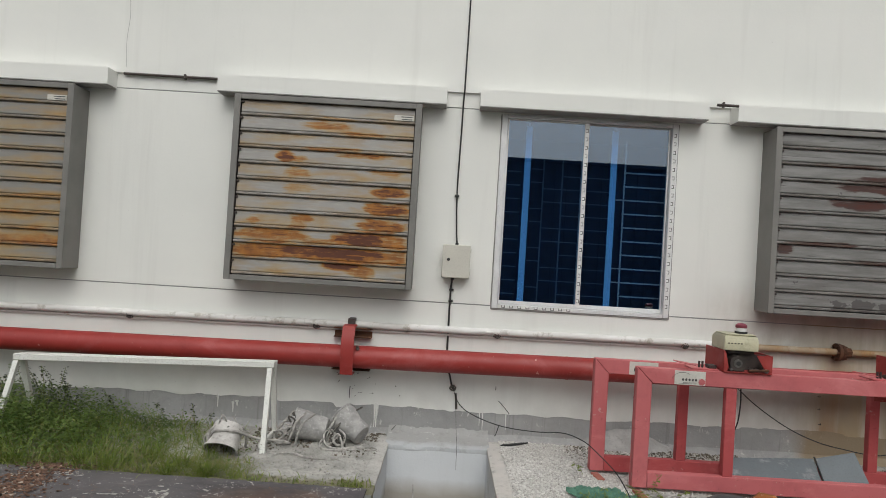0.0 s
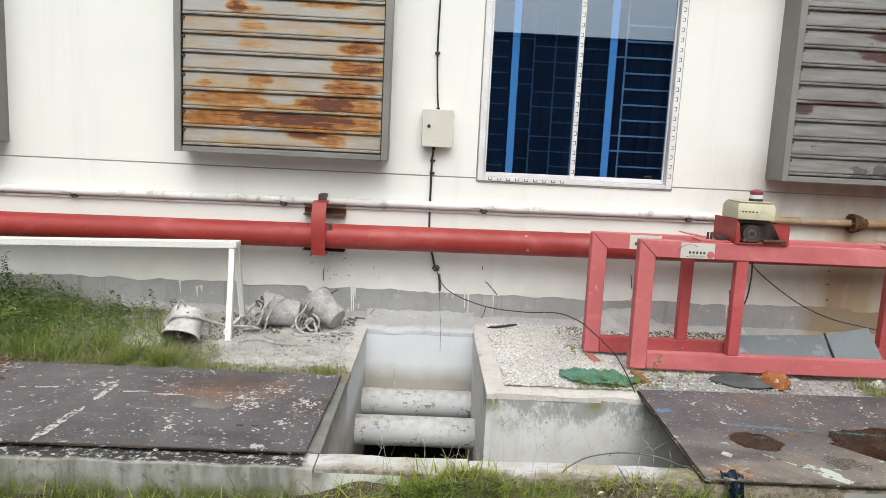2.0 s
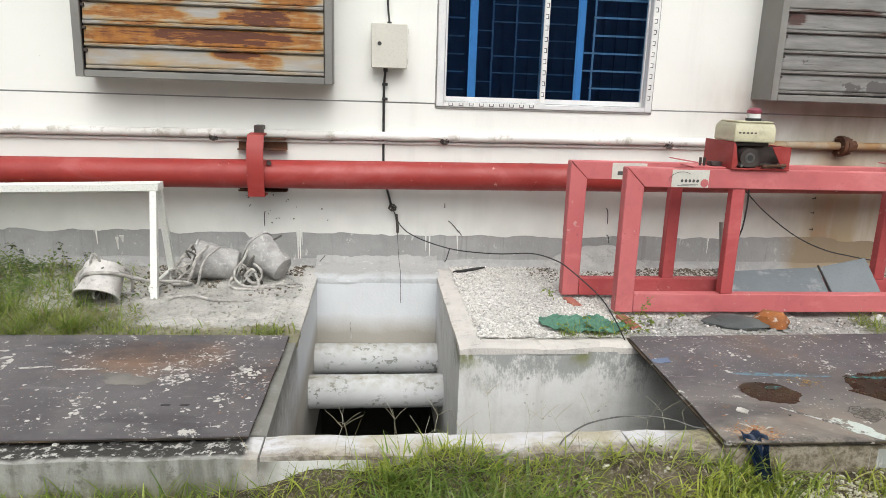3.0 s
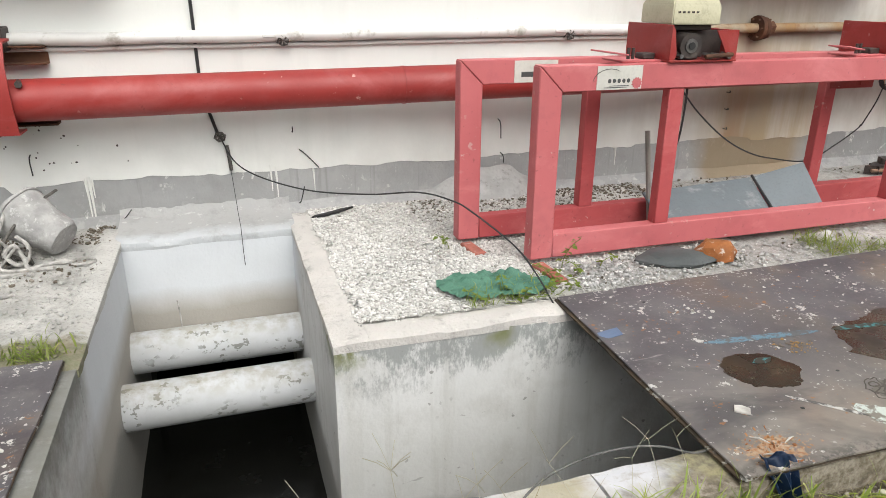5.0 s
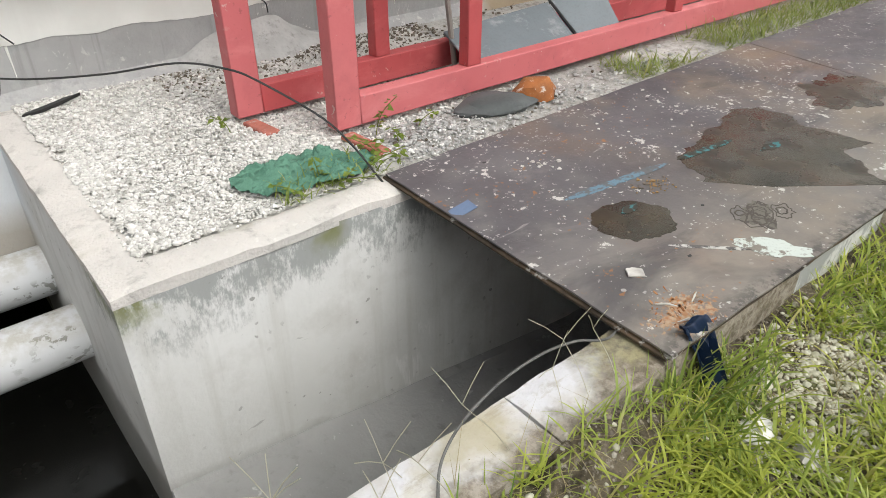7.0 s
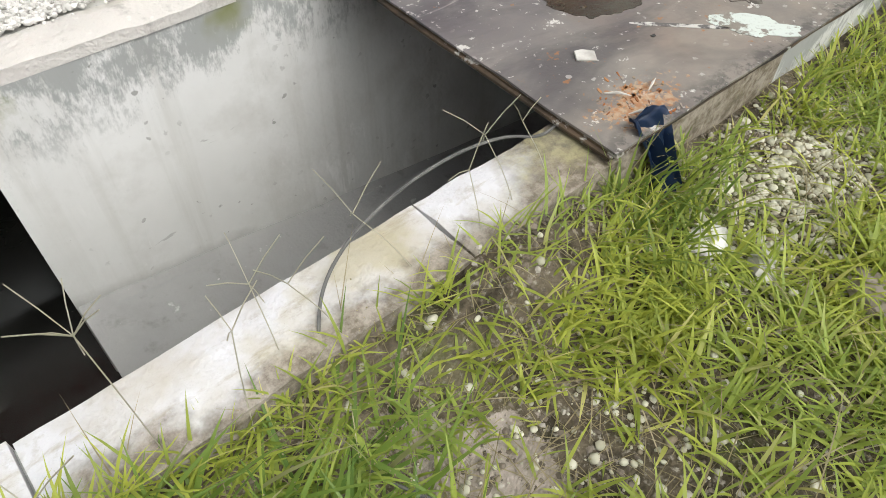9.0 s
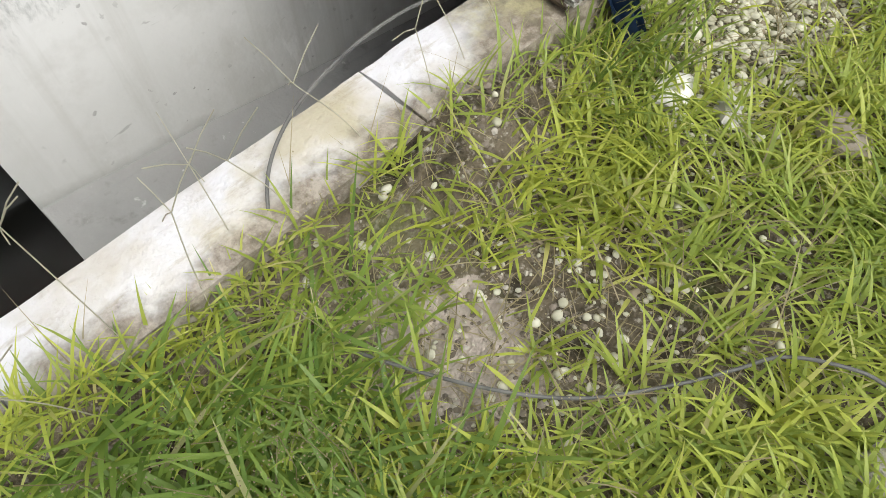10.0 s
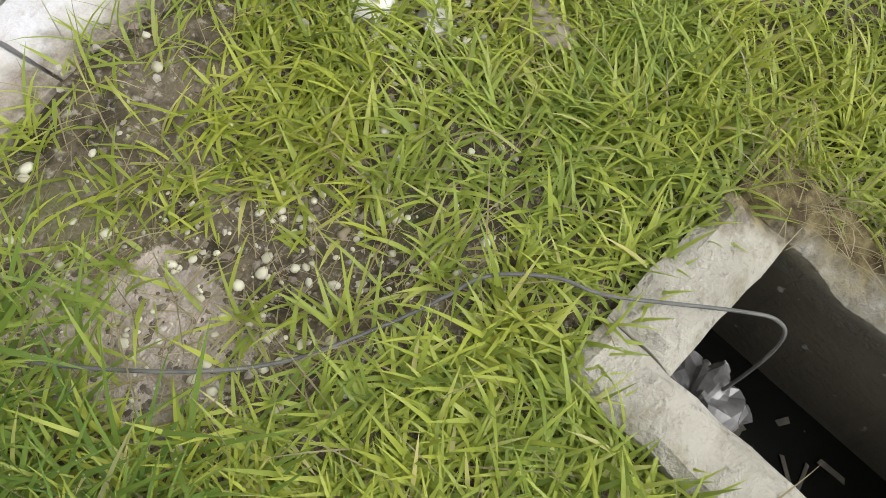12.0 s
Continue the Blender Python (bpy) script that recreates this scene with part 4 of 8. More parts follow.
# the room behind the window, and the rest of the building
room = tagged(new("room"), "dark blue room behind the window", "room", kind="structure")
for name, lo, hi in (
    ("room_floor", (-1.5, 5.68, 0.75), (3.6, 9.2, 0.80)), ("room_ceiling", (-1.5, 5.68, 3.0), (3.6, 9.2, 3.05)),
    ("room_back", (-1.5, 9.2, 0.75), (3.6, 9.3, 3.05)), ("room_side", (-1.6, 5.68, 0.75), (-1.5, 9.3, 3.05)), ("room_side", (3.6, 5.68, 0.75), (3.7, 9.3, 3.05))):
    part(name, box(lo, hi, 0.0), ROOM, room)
shell = tagged(new("building_shell"), "plain white sides, back and roof of the factory", "building", kind="structure")
for name, lo, hi in (("side_wall", (WEST, 5.68, -0.15), (WEST + 0.2, 14.0, 7.2)), ("side_wall", (EAST - 0.2, 5.68, -0.15), (EAST, 14.0, 7.2)), ("back_wall", (WEST, 14.0, -0.15), (EAST, 14.2, 7.2)), ("roof", (WEST, 5.0, 7.2), (EAST, 14.4, 7.35))):
    part(name, box(lo, hi, 0.0), WHITE_WALL, shell)

# the dark shed across the yard, which the window mirrors
shed = thing("shed", "long navy sheet-metal shed across the yard", "shed", (0, -6.6, 0))
bm = bmesh.new()
for i in range(110):
    x = -16.5 + 0.3 * i
    add_box(bm, (x, 0.0, -0.15), (x + 0.18, 0.04, 3.95))
add_box(bm, (-16.6, -5.0, -0.15), (16.6, 0.0, 3.95))
part("cladding", bm, STEEL_BLUE, shed)
part("roof", box((-16.8, -5.2, 3.95), (16.8, 0.2, 4.02), 0.0), STEEL_BLUE, shed)


# ---- window ----
def make_window():
    win = tagged(new("window_1"), "two-pane sliding aluminium window with blue glass", "window", kind="structure")
    x0, x1, z0, z1, y = WIN_X0, WIN_X1, WIN_Z0, WIN_Z1, WALL_Y - 0.02
    xm = 1.108
    bm = bmesh.new()
    add_box(bm, (x0, y, z0), (x0 + 0.045, y + 0.10, z1), 0.003)
    add_box(bm, (x1 - 0.045, y, z0), (x1, y + 0.10, z1), 0.003)
    add_box(bm, (x0 + 0.045, y + 0.001, z0), (x1 - 0.045, y + 0.10, z0 + 0.03), 0.003)
    add_box(bm, (x0 + 0.045, y + 0.001, z1 - 0.028), (x1 - 0.045, y + 0.10, z1), 0.003)
    part("window_frame", bm, ALUMINIUM, win)
    bm = bmesh.new()
    add_box(bm, (x0 - 0.008, WALL_Y - 0.010, z0 - 0.012), (x0, WALL_Y + 0.05, z1), 0.003)
    add_box(bm, (x1, WALL_Y - 0.010, z0 - 0.012), (x1 + 0.008, WALL_Y + 0.05, z1), 0.003)
    add_box(bm, (x0, WALL_Y - 0.012, z0 - 0.014), (x1, WALL_Y + 0.05, z0), 0.003)
    part("sealant_bead", bm, SEALANT, win)
    for a, b, yy, outer in ((x0 + 0.047, xm + 0.018, y + 0.012, -1), (xm - 0.018, x1 - 0.047, y + 0.045, 1)):
        sash = part("sash", sash_mesh(a, b, z0 + 0.032, z1 - 0.030, yy, outer), ALUMINIUM, win)
        pane = part("pane", box((a + 0.011, yy + 0.009, z0 + 0.060), (b - 0.011, yy + 0.014, z1 - 0.039), 0.0), GLASS, sash, "blue reflective glass pane")
        pane.visible_shadow = False
    # leftover protective film with its printed marks
    part("protective_film", box((x1 - 0.040, y - 0.0025, z0 + 0.03), (x1 - 0.008, y - 0.0005, z1 - 0.03), 0.0), TAPE, win, "white printed film left on the frame")
    part("protective_film", box((xm - 0.012, y + 0.0095, z0 + 0.04), (xm + 0.016, y + 0.0115, z1 - 0.05), 0.0), TAPE, win)
    part("protective_film", box((x0 + 0.05, y - 0.0025, z0 + 0.004), (xm - 0.03, y - 0.0005, z0 + 0.028), 0.0), TAPE, win)
    return win, x0, x1, z0, z1, y, xm


def sash_mesh(a, b, c, d, y, outer):
    bm = bmesh.new()
    add_box(bm, (a, y, c), (a + (0.012 if outer < 0 else 0.034), y + 0.028, d), 0.002)
    add_box(bm, (b - (0.012 if outer > 0 else 0.034), y, c), (b, y + 0.028, d), 0.002)
    add_box(bm, (a + 0.0125, y + 0.001, c), (b - 0.0125, y + 0.027, c + 0.030), 0.002)
    add_box(bm, (a + 0.0125, y + 0.001, d - 0.010), (b - 0.0125, y + 0.027, d), 0.002)
    return bm


win, wx0, wx1, wz0, wz1, wy, wxm = make_window()
mark = bmesh.new()
add_box(mark, (-0.009, -0.0008, -0.014), (0.009, 0.0, -0.010))
add_box(mark, (-0.009, -0.0008, 0.010), (0.009, 0.0, 0.014))
add_box(mark, (0.005, -0.0008, -0.010), (0.009, 0.0, 0.010))
first = link("print_mark", mark, INK, win)
for k in range(21):
    for x, y in ((wx1 - 0.024, wy - 0.003), (wxm + 0.002, wy + 0.009)):
        m = first if (k, x) == (0, wx1 - 0.024) else first.copy()
        if m is not first:
            scene.collection.objects.link(m)
        m.location = (x, y, wz0 + 0.09 + k * 0.066)
for k in range(9):
    m = first.copy()
    scene.collection.objects.link(m)
    m.matrix_local = pose(wx0 + 0.09 + k * 0.063, wy - 0.003, wz0 + 0.016, 0, 90, 0)

grille = thing("window_grille", "pale painted steel security grille inside the window", "grille")
GY = WALL_Y + 0.16
for k in range(10):
    z = 1.155 + 0.1095 * k
    part("bar", box((1.455 if k not in (1, 2, 7) else 1.385, GY, z - 0.005), (wx1 - 0.01, GY + 0.012, z + 0.006), 0.0), GRILLE, grille)
    # deeper bars take a dimmed blue tone that paints in the room's gloom
    part("bar", box((wx0 + 0.01, GY + 0.05, z - 0.036), (wx0 + 0.19, GY + 0.058, z - 0.027), 0.0), FAINT, grille, "bar deeper in the room, its colour dimmed")
    part("bar", box((0.845 if k % 3 else 1.00, GY + 0.25, z - 0.03), (wxm + 0.30, GY + 0.258, z - 0.022), 0.0), FAINT, grille, "bar deeper in the room, its colour dimmed")
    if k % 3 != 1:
        part("bar", box((wx0 + 0.30, GY + 0.25, z + 0.02), (0.845, GY + 0.258, z + 0.028), 0.0), FAINT, grille, "bar deeper in the room, its colour dimmed")
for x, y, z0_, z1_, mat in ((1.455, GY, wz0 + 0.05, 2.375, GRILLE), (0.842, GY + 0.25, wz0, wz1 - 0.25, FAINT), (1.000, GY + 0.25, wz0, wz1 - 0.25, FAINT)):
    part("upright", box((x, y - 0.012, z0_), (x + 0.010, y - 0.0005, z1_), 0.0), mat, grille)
for x in (wx0 + 0.203, wxm + 0.220):
    strip = thing("blind_strip", "light blue plastic strip hanging behind the glass", "blind", group="strips behind the window")
    part("strip", box((x, WALL_Y + 0.088, wz0 + 0.03), (x + 0.050, WALL_Y + 0.094, wz1 - 0.06), 0.001), CURTAIN, strip)
    part("hook", box((x + 0.018, WALL_Y + 0.083, wz1 - 0.065), (x + 0.030, WALL_Y + 0.099, wz1 - 0.03), 0.001), GRILLE, strip)


# ---- ground, platform, trench ----
EDGE_Y, KERB_IN, KERB_OUT, GROUND_Z = 4.02, 3.262, 3.125, -0.15
BAY_X0, BAY_X1, BAY_Y = -0.265, 0.462, 5.20

plat = tagged(new("platform"), "dusty cement apron along the wall", "platform", kind="structure")


def slab_mesh(outline, z0, z1, cell=0.06, wear=0.006, seed=1.0):
    """A cast block whose top is slightly uneven and whose rim is worn."""
    (x0, y0), (x1, y1) = outline
    bm = bmesh.new()
    nx, ny = max(1, round((x1 - x0) / cell)), max(1, round((y1 - y0) / cell))
    grid = []
    for j in range(ny + 1):
        row = []
        for i in range(nx + 1):
            x, y = x0 + (x1 - x0) * i / nx, y0 + (y1 - y0) * j / ny
            h = wear * (noise.noise((x * 4, y * 4, seed)) + 0.6 * noise.noise((x * 17, y * 17, seed)))
            e = min(i, nx - i, j, ny - j)
            row.append(bm.verts.new((x + (0.4 * h if e == 0 else 0), y + (0.4 * h if e == 0 else 0), z1 + h - (wear * 0.8 if e == 0 else 0))))
        grid.append(row)
    for j in range(ny):
        for i in range(nx):
            bm.faces.new((grid[j][i], grid[j][i + 1], grid[j + 1][i + 1], grid[j + 1][i]))
    rim = grid[0] + [r[-1] for r in grid[1:]] + grid[-1][-2::-1] + [r[0] for r in grid[-2:0:-1]]
    low = [bm.verts.new((v.co.x, v.co.y, z0)) for v in rim]
    for k in range(len(rim)):
        j = (k + 1) % len(rim)
        bm.faces.new((low[k], low[j], rim[j], rim[k]))
    return bm


BOTTOM = -1.25
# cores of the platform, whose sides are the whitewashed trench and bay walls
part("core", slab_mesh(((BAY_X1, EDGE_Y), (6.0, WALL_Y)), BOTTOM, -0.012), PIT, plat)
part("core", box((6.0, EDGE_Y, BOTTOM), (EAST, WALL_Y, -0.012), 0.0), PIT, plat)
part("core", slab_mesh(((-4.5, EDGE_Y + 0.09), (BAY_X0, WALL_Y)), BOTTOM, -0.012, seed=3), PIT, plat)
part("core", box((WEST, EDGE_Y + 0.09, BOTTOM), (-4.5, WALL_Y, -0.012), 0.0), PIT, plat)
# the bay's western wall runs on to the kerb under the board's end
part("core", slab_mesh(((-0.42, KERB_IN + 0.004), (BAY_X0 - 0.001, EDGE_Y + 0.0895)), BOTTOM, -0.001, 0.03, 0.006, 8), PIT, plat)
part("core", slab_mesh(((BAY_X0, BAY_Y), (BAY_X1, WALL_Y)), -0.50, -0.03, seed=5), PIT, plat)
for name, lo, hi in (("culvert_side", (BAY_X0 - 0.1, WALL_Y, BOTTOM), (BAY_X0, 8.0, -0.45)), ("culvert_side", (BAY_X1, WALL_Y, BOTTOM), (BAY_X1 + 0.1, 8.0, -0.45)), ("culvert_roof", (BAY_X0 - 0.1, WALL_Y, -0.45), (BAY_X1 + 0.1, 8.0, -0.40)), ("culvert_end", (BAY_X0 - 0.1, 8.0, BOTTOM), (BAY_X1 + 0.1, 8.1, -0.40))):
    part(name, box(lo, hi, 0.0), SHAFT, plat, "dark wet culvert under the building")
# cement screed with a raised coping along the pit
part("screed", slab_mesh(((BAY_X1 + 0.10, EDGE_Y + 0.11), (6.0, WALL_Y)), -0.02, -0.006, 0.06, 0.005, 7), PLATFORM, plat)
part("screed", slab_mesh(((-4.5, EDGE_Y + 0.10), (BAY_X0 - 0.09, WALL_Y)), -0.02, 0.002, 0.06, 0.008, 9), PLATFORM, plat)
part("coping", slab_mesh(((BAY_X1 - 0.001, EDGE_Y - 0.001), (BAY_X1 + 0.115, WALL_Y - 0.06)), -0.03, 0.004, 0.025, 0.008, 2), COPING, plat)
part("coping", slab_mesh(((BAY_X1 + 0.113, EDGE_Y - 0.002), (3.2, EDGE_Y + 0.12)), -0.03, 0.004, 0.025, 0.008, 4), COPING, plat)
part("coping", slab_mesh(((BAY_X0 - 0.10, EDGE_Y + 0.085), (BAY_X0 + 0.004, WALL_Y - 0.10)), -0.03, 0.008, 0.03, 0.016, 6), PLATFORM, plat)
# crusty sloping ledge at the back of the bay
bm = bmesh.new()
rows = []
for i in range(49):
    x = BAY_X0 - 0.02 + (BAY_X1 - BAY_X0 + 0.04) * i / 48
    row = []
    for y, z in ((BAY_Y + 0.004, -0.055), (BAY_Y - 0.0015, -0.034), (BAY_Y + 0.006, -0.012), (BAY_Y + 0.035, 0.004), (BAY_Y + 0.09, 0.004), (BAY_Y + 0.15, 0.006), (BAY_Y + 0.21, 0.016), (BAY_Y + 0.255, 0.034), (WALL_Y - 0.002, 0.07)):
        rough = min(1.0, max(0.0, (z + 0.04) * 14))
        row.append(bm.verts.new((x, y + rough * 0.012 * noise.noise((x * 9, z * 20, 1)), z + rough * (0.018 * noise.noise((x * 6, y * 9, 2)) + 0.012 * noise.noise((x * 23, y * 25, 4))))))
    rows.append(row)
for a, b in zip(rows, rows[1:]):
    for k in range(8):
        bm.faces.new((a[k], b[k], b[k + 1], a[k + 1]))
part("ledge", bm, LEDGE, plat, "crusty sloping cement ledge")
# fillet of mortar along the foot of the wall
bm = bmesh.new()
rows = []
for i in range(121):
    x = -4.5 + 10.5 * i / 120
    w, h = 0.055 + 0.025 * noise.noise((x * 2.3, 1, 0)), 0.045 + 0.02 * noise.noise((x * 3.1, 4, 0))
    rows.append([bm.verts.new((x, WALL_Y - w, -0.01)), bm.verts.new((x, WALL_Y - w * 0.45, h * 0.45)), bm.verts.new((x, WALL_Y + 0.001, h))])
for a, b in zip(rows, rows[1:]):
    for k in (0, 1):
        bm.faces.new((a[k], b[k], b[k + 1], a[k + 1]))
part("mortar_fillet", bm, CEMENT, plat)

trench = tagged(new("trench"), "open drainage trench with black standing water", "trench", kind="structure")
part("trench_floor", box((WEST, KERB_OUT, BOTTOM - 0.05), (EAST, 8.1, BOTTOM), 0.0), CEMENT, trench)
part("outer_wall", box((WEST, KERB_OUT + 0.004, BOTTOM), (EAST, KERB_IN - 0.003, -0.02), 0.0), PIT, trench)
bm = bmesh.new()
rows = []
for i in range(141):
    x = BAY_X1 + 0.002 + (EAST - BAY_X1) * (i / 140) ** 1.6
    z = -0.655 - 0.13 * min(1.6, x - BAY_X1)
    row = [bm.verts.new((x, EDGE_Y + 0.01, z + 0.03)), bm.verts.new((x, EDGE_Y - 0.02, z))]
    for j in range(1, 11):
        y = EDGE_Y - 0.02 - (EDGE_Y - KERB_IN - 0.02) * j / 10
        row.append(bm.verts.new((x, y, z - 0.011 * j + 0.010 * noise.noise((x * 5, y * 7, 3)) + 0.006 * noise.noise((x * 19, y * 19, 8)))))
    row.append(bm.verts.new((x, KERB_IN - 0.005, BOTTOM)))
    rows.append(row)
for a, b in zip(rows, rows[1:]):
    for k in range(len(a) - 1):
        bm.faces.new((a[k], a[k + 1], b[k + 1], b[k]))
bm.faces.new([*rows[0][::-1], bm.verts.new((BAY_X1 + 0.002, EDGE_Y + 0.01, BOTTOM))])
part("benching", bm, BENCH, trench, "wet grey cement benching")
water = tagged(link("water", box((WEST + 0.05, KERB_IN - 0.01, BOTTOM), (EAST - 0.05, 7.99, -0.93), 0.0), WATER), "black standing water with floating specks", "water", kind="structure")

kerb = tagged(new("kerb"), "low whitewashed concrete kerb with cracked joints", "kerb", kind="structure")
joints = [WEST, -8.0, -5.2, -2.9, -1.55, -0.27, 0.328, 0.925, 1.75, 2.9, 4.1, 6.4, EAST]
for k, (a, b) in enumerate(zip(joints, joints[1:])):
    part("kerb_block", slab_mesh(((a + 0.003, KERB_OUT + 0.004 * (k % 3 - 1)), (b - 0.003, KERB_IN + 0.003 * (k % 2))), -0.35, -0.003, 0.03 if -2 < a < 3 else 0.2, 0.006, k), KERB, kerb)


# the yard: one sheet with a patch of finer relief, open over the drain hole
MH = Matrix.Translation((1.047, 2.342, 0)) @ pose(0, 0, 0, 0, 0, -14.3)
MH_INV = MH.inverted()


def ground_height(x, y):
    f = min(1.0, max(0.0, (3.16 - y) * 12), (x + 5.0) * 4, (7.0 - x) * 4) * min(1.0, max(0.0, (y - 1.0) * 4))
    h = 0.022 * noise.noise((x * 2.1, y * 2.1, 0)) + 0.012 * noise.noise((x * 7, y * 7, 3)) + 0.005 * noise.noise((x * 24, y * 24, 1))
    rise = 0.138 * min(1.0, max(0.0, (x + 0.5) * 2.0)) - 0.075 * min(1.0, max(0.0, (x - 1.15) * 3.0))
    slope = rise * max(0.0, 1 - abs(y - 3.12) / 0.17) ** 1.4 * (1 + 0.5 * noise.noise((x * 5, y * 5, 6)))
    p = MH_INV @ Vector((x, y, 0))
    d = max(-0.09 - p.x, p.x - 0.36, p.y - 0.09, -0.55 - p.y)
    near = max(0.0, min(1.0, d / 0.15))
    return GROUND_Z + max(0.0, f) * h * near + slope


bm = bmesh.new()
X0, X1, Y0, Y1, STEP = -5.0, 7.0, 1.0, 3.14, 0.04
nx, ny = round((X1 - X0) / STEP), round((Y1 - Y0) / STEP)
grid = [[bm.verts.new((X0 + i * (X1 - X0) / nx, Y0 + j * (Y1 - Y0) / ny, ground_height(X0 + i * (X1 - X0) / nx, Y0 + j * (Y1 - Y0) / ny))) for i in range(nx + 1)] for j in range(ny + 1)]
for j in range(ny):
    for i in range(nx):
        q = [grid[j][i], grid[j][i + 1], grid[j + 1][i + 1], grid[j + 1][i]]
        c = MH_INV @ (sum((v.co for v in q), Vector()) / 4)
        if not (-0.045 < c.x < 0.29 and -0.49 < c.y < 0.045):
            bm.faces.new(q)
FAR = 400.0
for x0, y0, x1, y1 in ((-FAR, -FAR, FAR, -FAR + 1), (-FAR, Y0, X0, Y1), (X1, Y0, FAR, Y1), (-FAR, Y1, WEST, FAR), (EAST, Y1, FAR, FAR), (WEST, 14.0, EAST, FAR)):
    bm.faces.new([bm.verts.new((x, y, GROUND_Z)) for x, y in ((x0, y0), (x1, y0), (x1, y1), (x0, y1))])
for x0, y0, x1, y1 in ((-FAR, -FAR + 1, FAR, Y0),):
    yard = bmesh.new()
    yard.faces.new([yard.verts.new((x, y, GROUND_Z)) for x, y in ((x0, y0), (x1, y0), (x1, y1), (x0, y1))])
tagged(link("yard_pavement", yard, YARD), "pale dry cement yard", "pavement", kind="structure")
ground = tagged(link("ground", bm, SOIL), "earth yard with patchy grass", "ground", kind="structure")


# ---- wall fixtures ----
RUST_RUNS = ((1, .36, .66, .35, .85, .72), (1, .55, .86, .05, .3, .66), (2, .38, .72, .0, .25, .76), (3, .55, .88, .75, 1.0, .88), (3, .22, .32, .35, .75, 1.2), (3, .30, .40, .3, .6, .72),
             (4, .27, .43, .3, .8, .70), (4, .76, .96, .7, 1.0, .72), (5, .25, .46, .3, .8, .62), (5, .79, 1.0, .35, .9, .92), (6, .74, 1.0, .3, .85, .98), (7, .31, .46, .55, 1.0, .78), (7, .06, .15, .2, .6, .70),
             (7, .70, .98, .2, .75, 1.08), (7, .30, .42, .1, .4, .68), (8, .0, .42, .20, .9, .86), (8, .36, .64, .15, .42, .74), (8, .58, .88, .3, .95, 1.25), (8, .84, 1.0, .1, .8, .82), (9, .0, .34, .10, 1.0, .86), (9, .24, .90, .35, 1.0, 1.22),
             (9, .40, 1.0, .05, .5, .84), (9, .84, 1.0, .3, .95, .84), (10, .50, .74, .7, 1.0, 1.15), (10, .64, .82, .3, .8, .76), (0, .4, .7, .0, .1, .6))
GRIME_RUNS = ((2, .40, 1.0, .1, .45, 1.0), (3, .35, .9, .55, .95, 1.0), (4, .30, .66, .45, .95, 1.0), (4, .6, 1.0, .8, 1.0, .98), (6, .10, .5, .0, .2, .92), (7, .0, .10, .4, 1.0, .86), (7, .45, .8, .0, .2, .95), (1, .2, .6, .0, .15, .9))


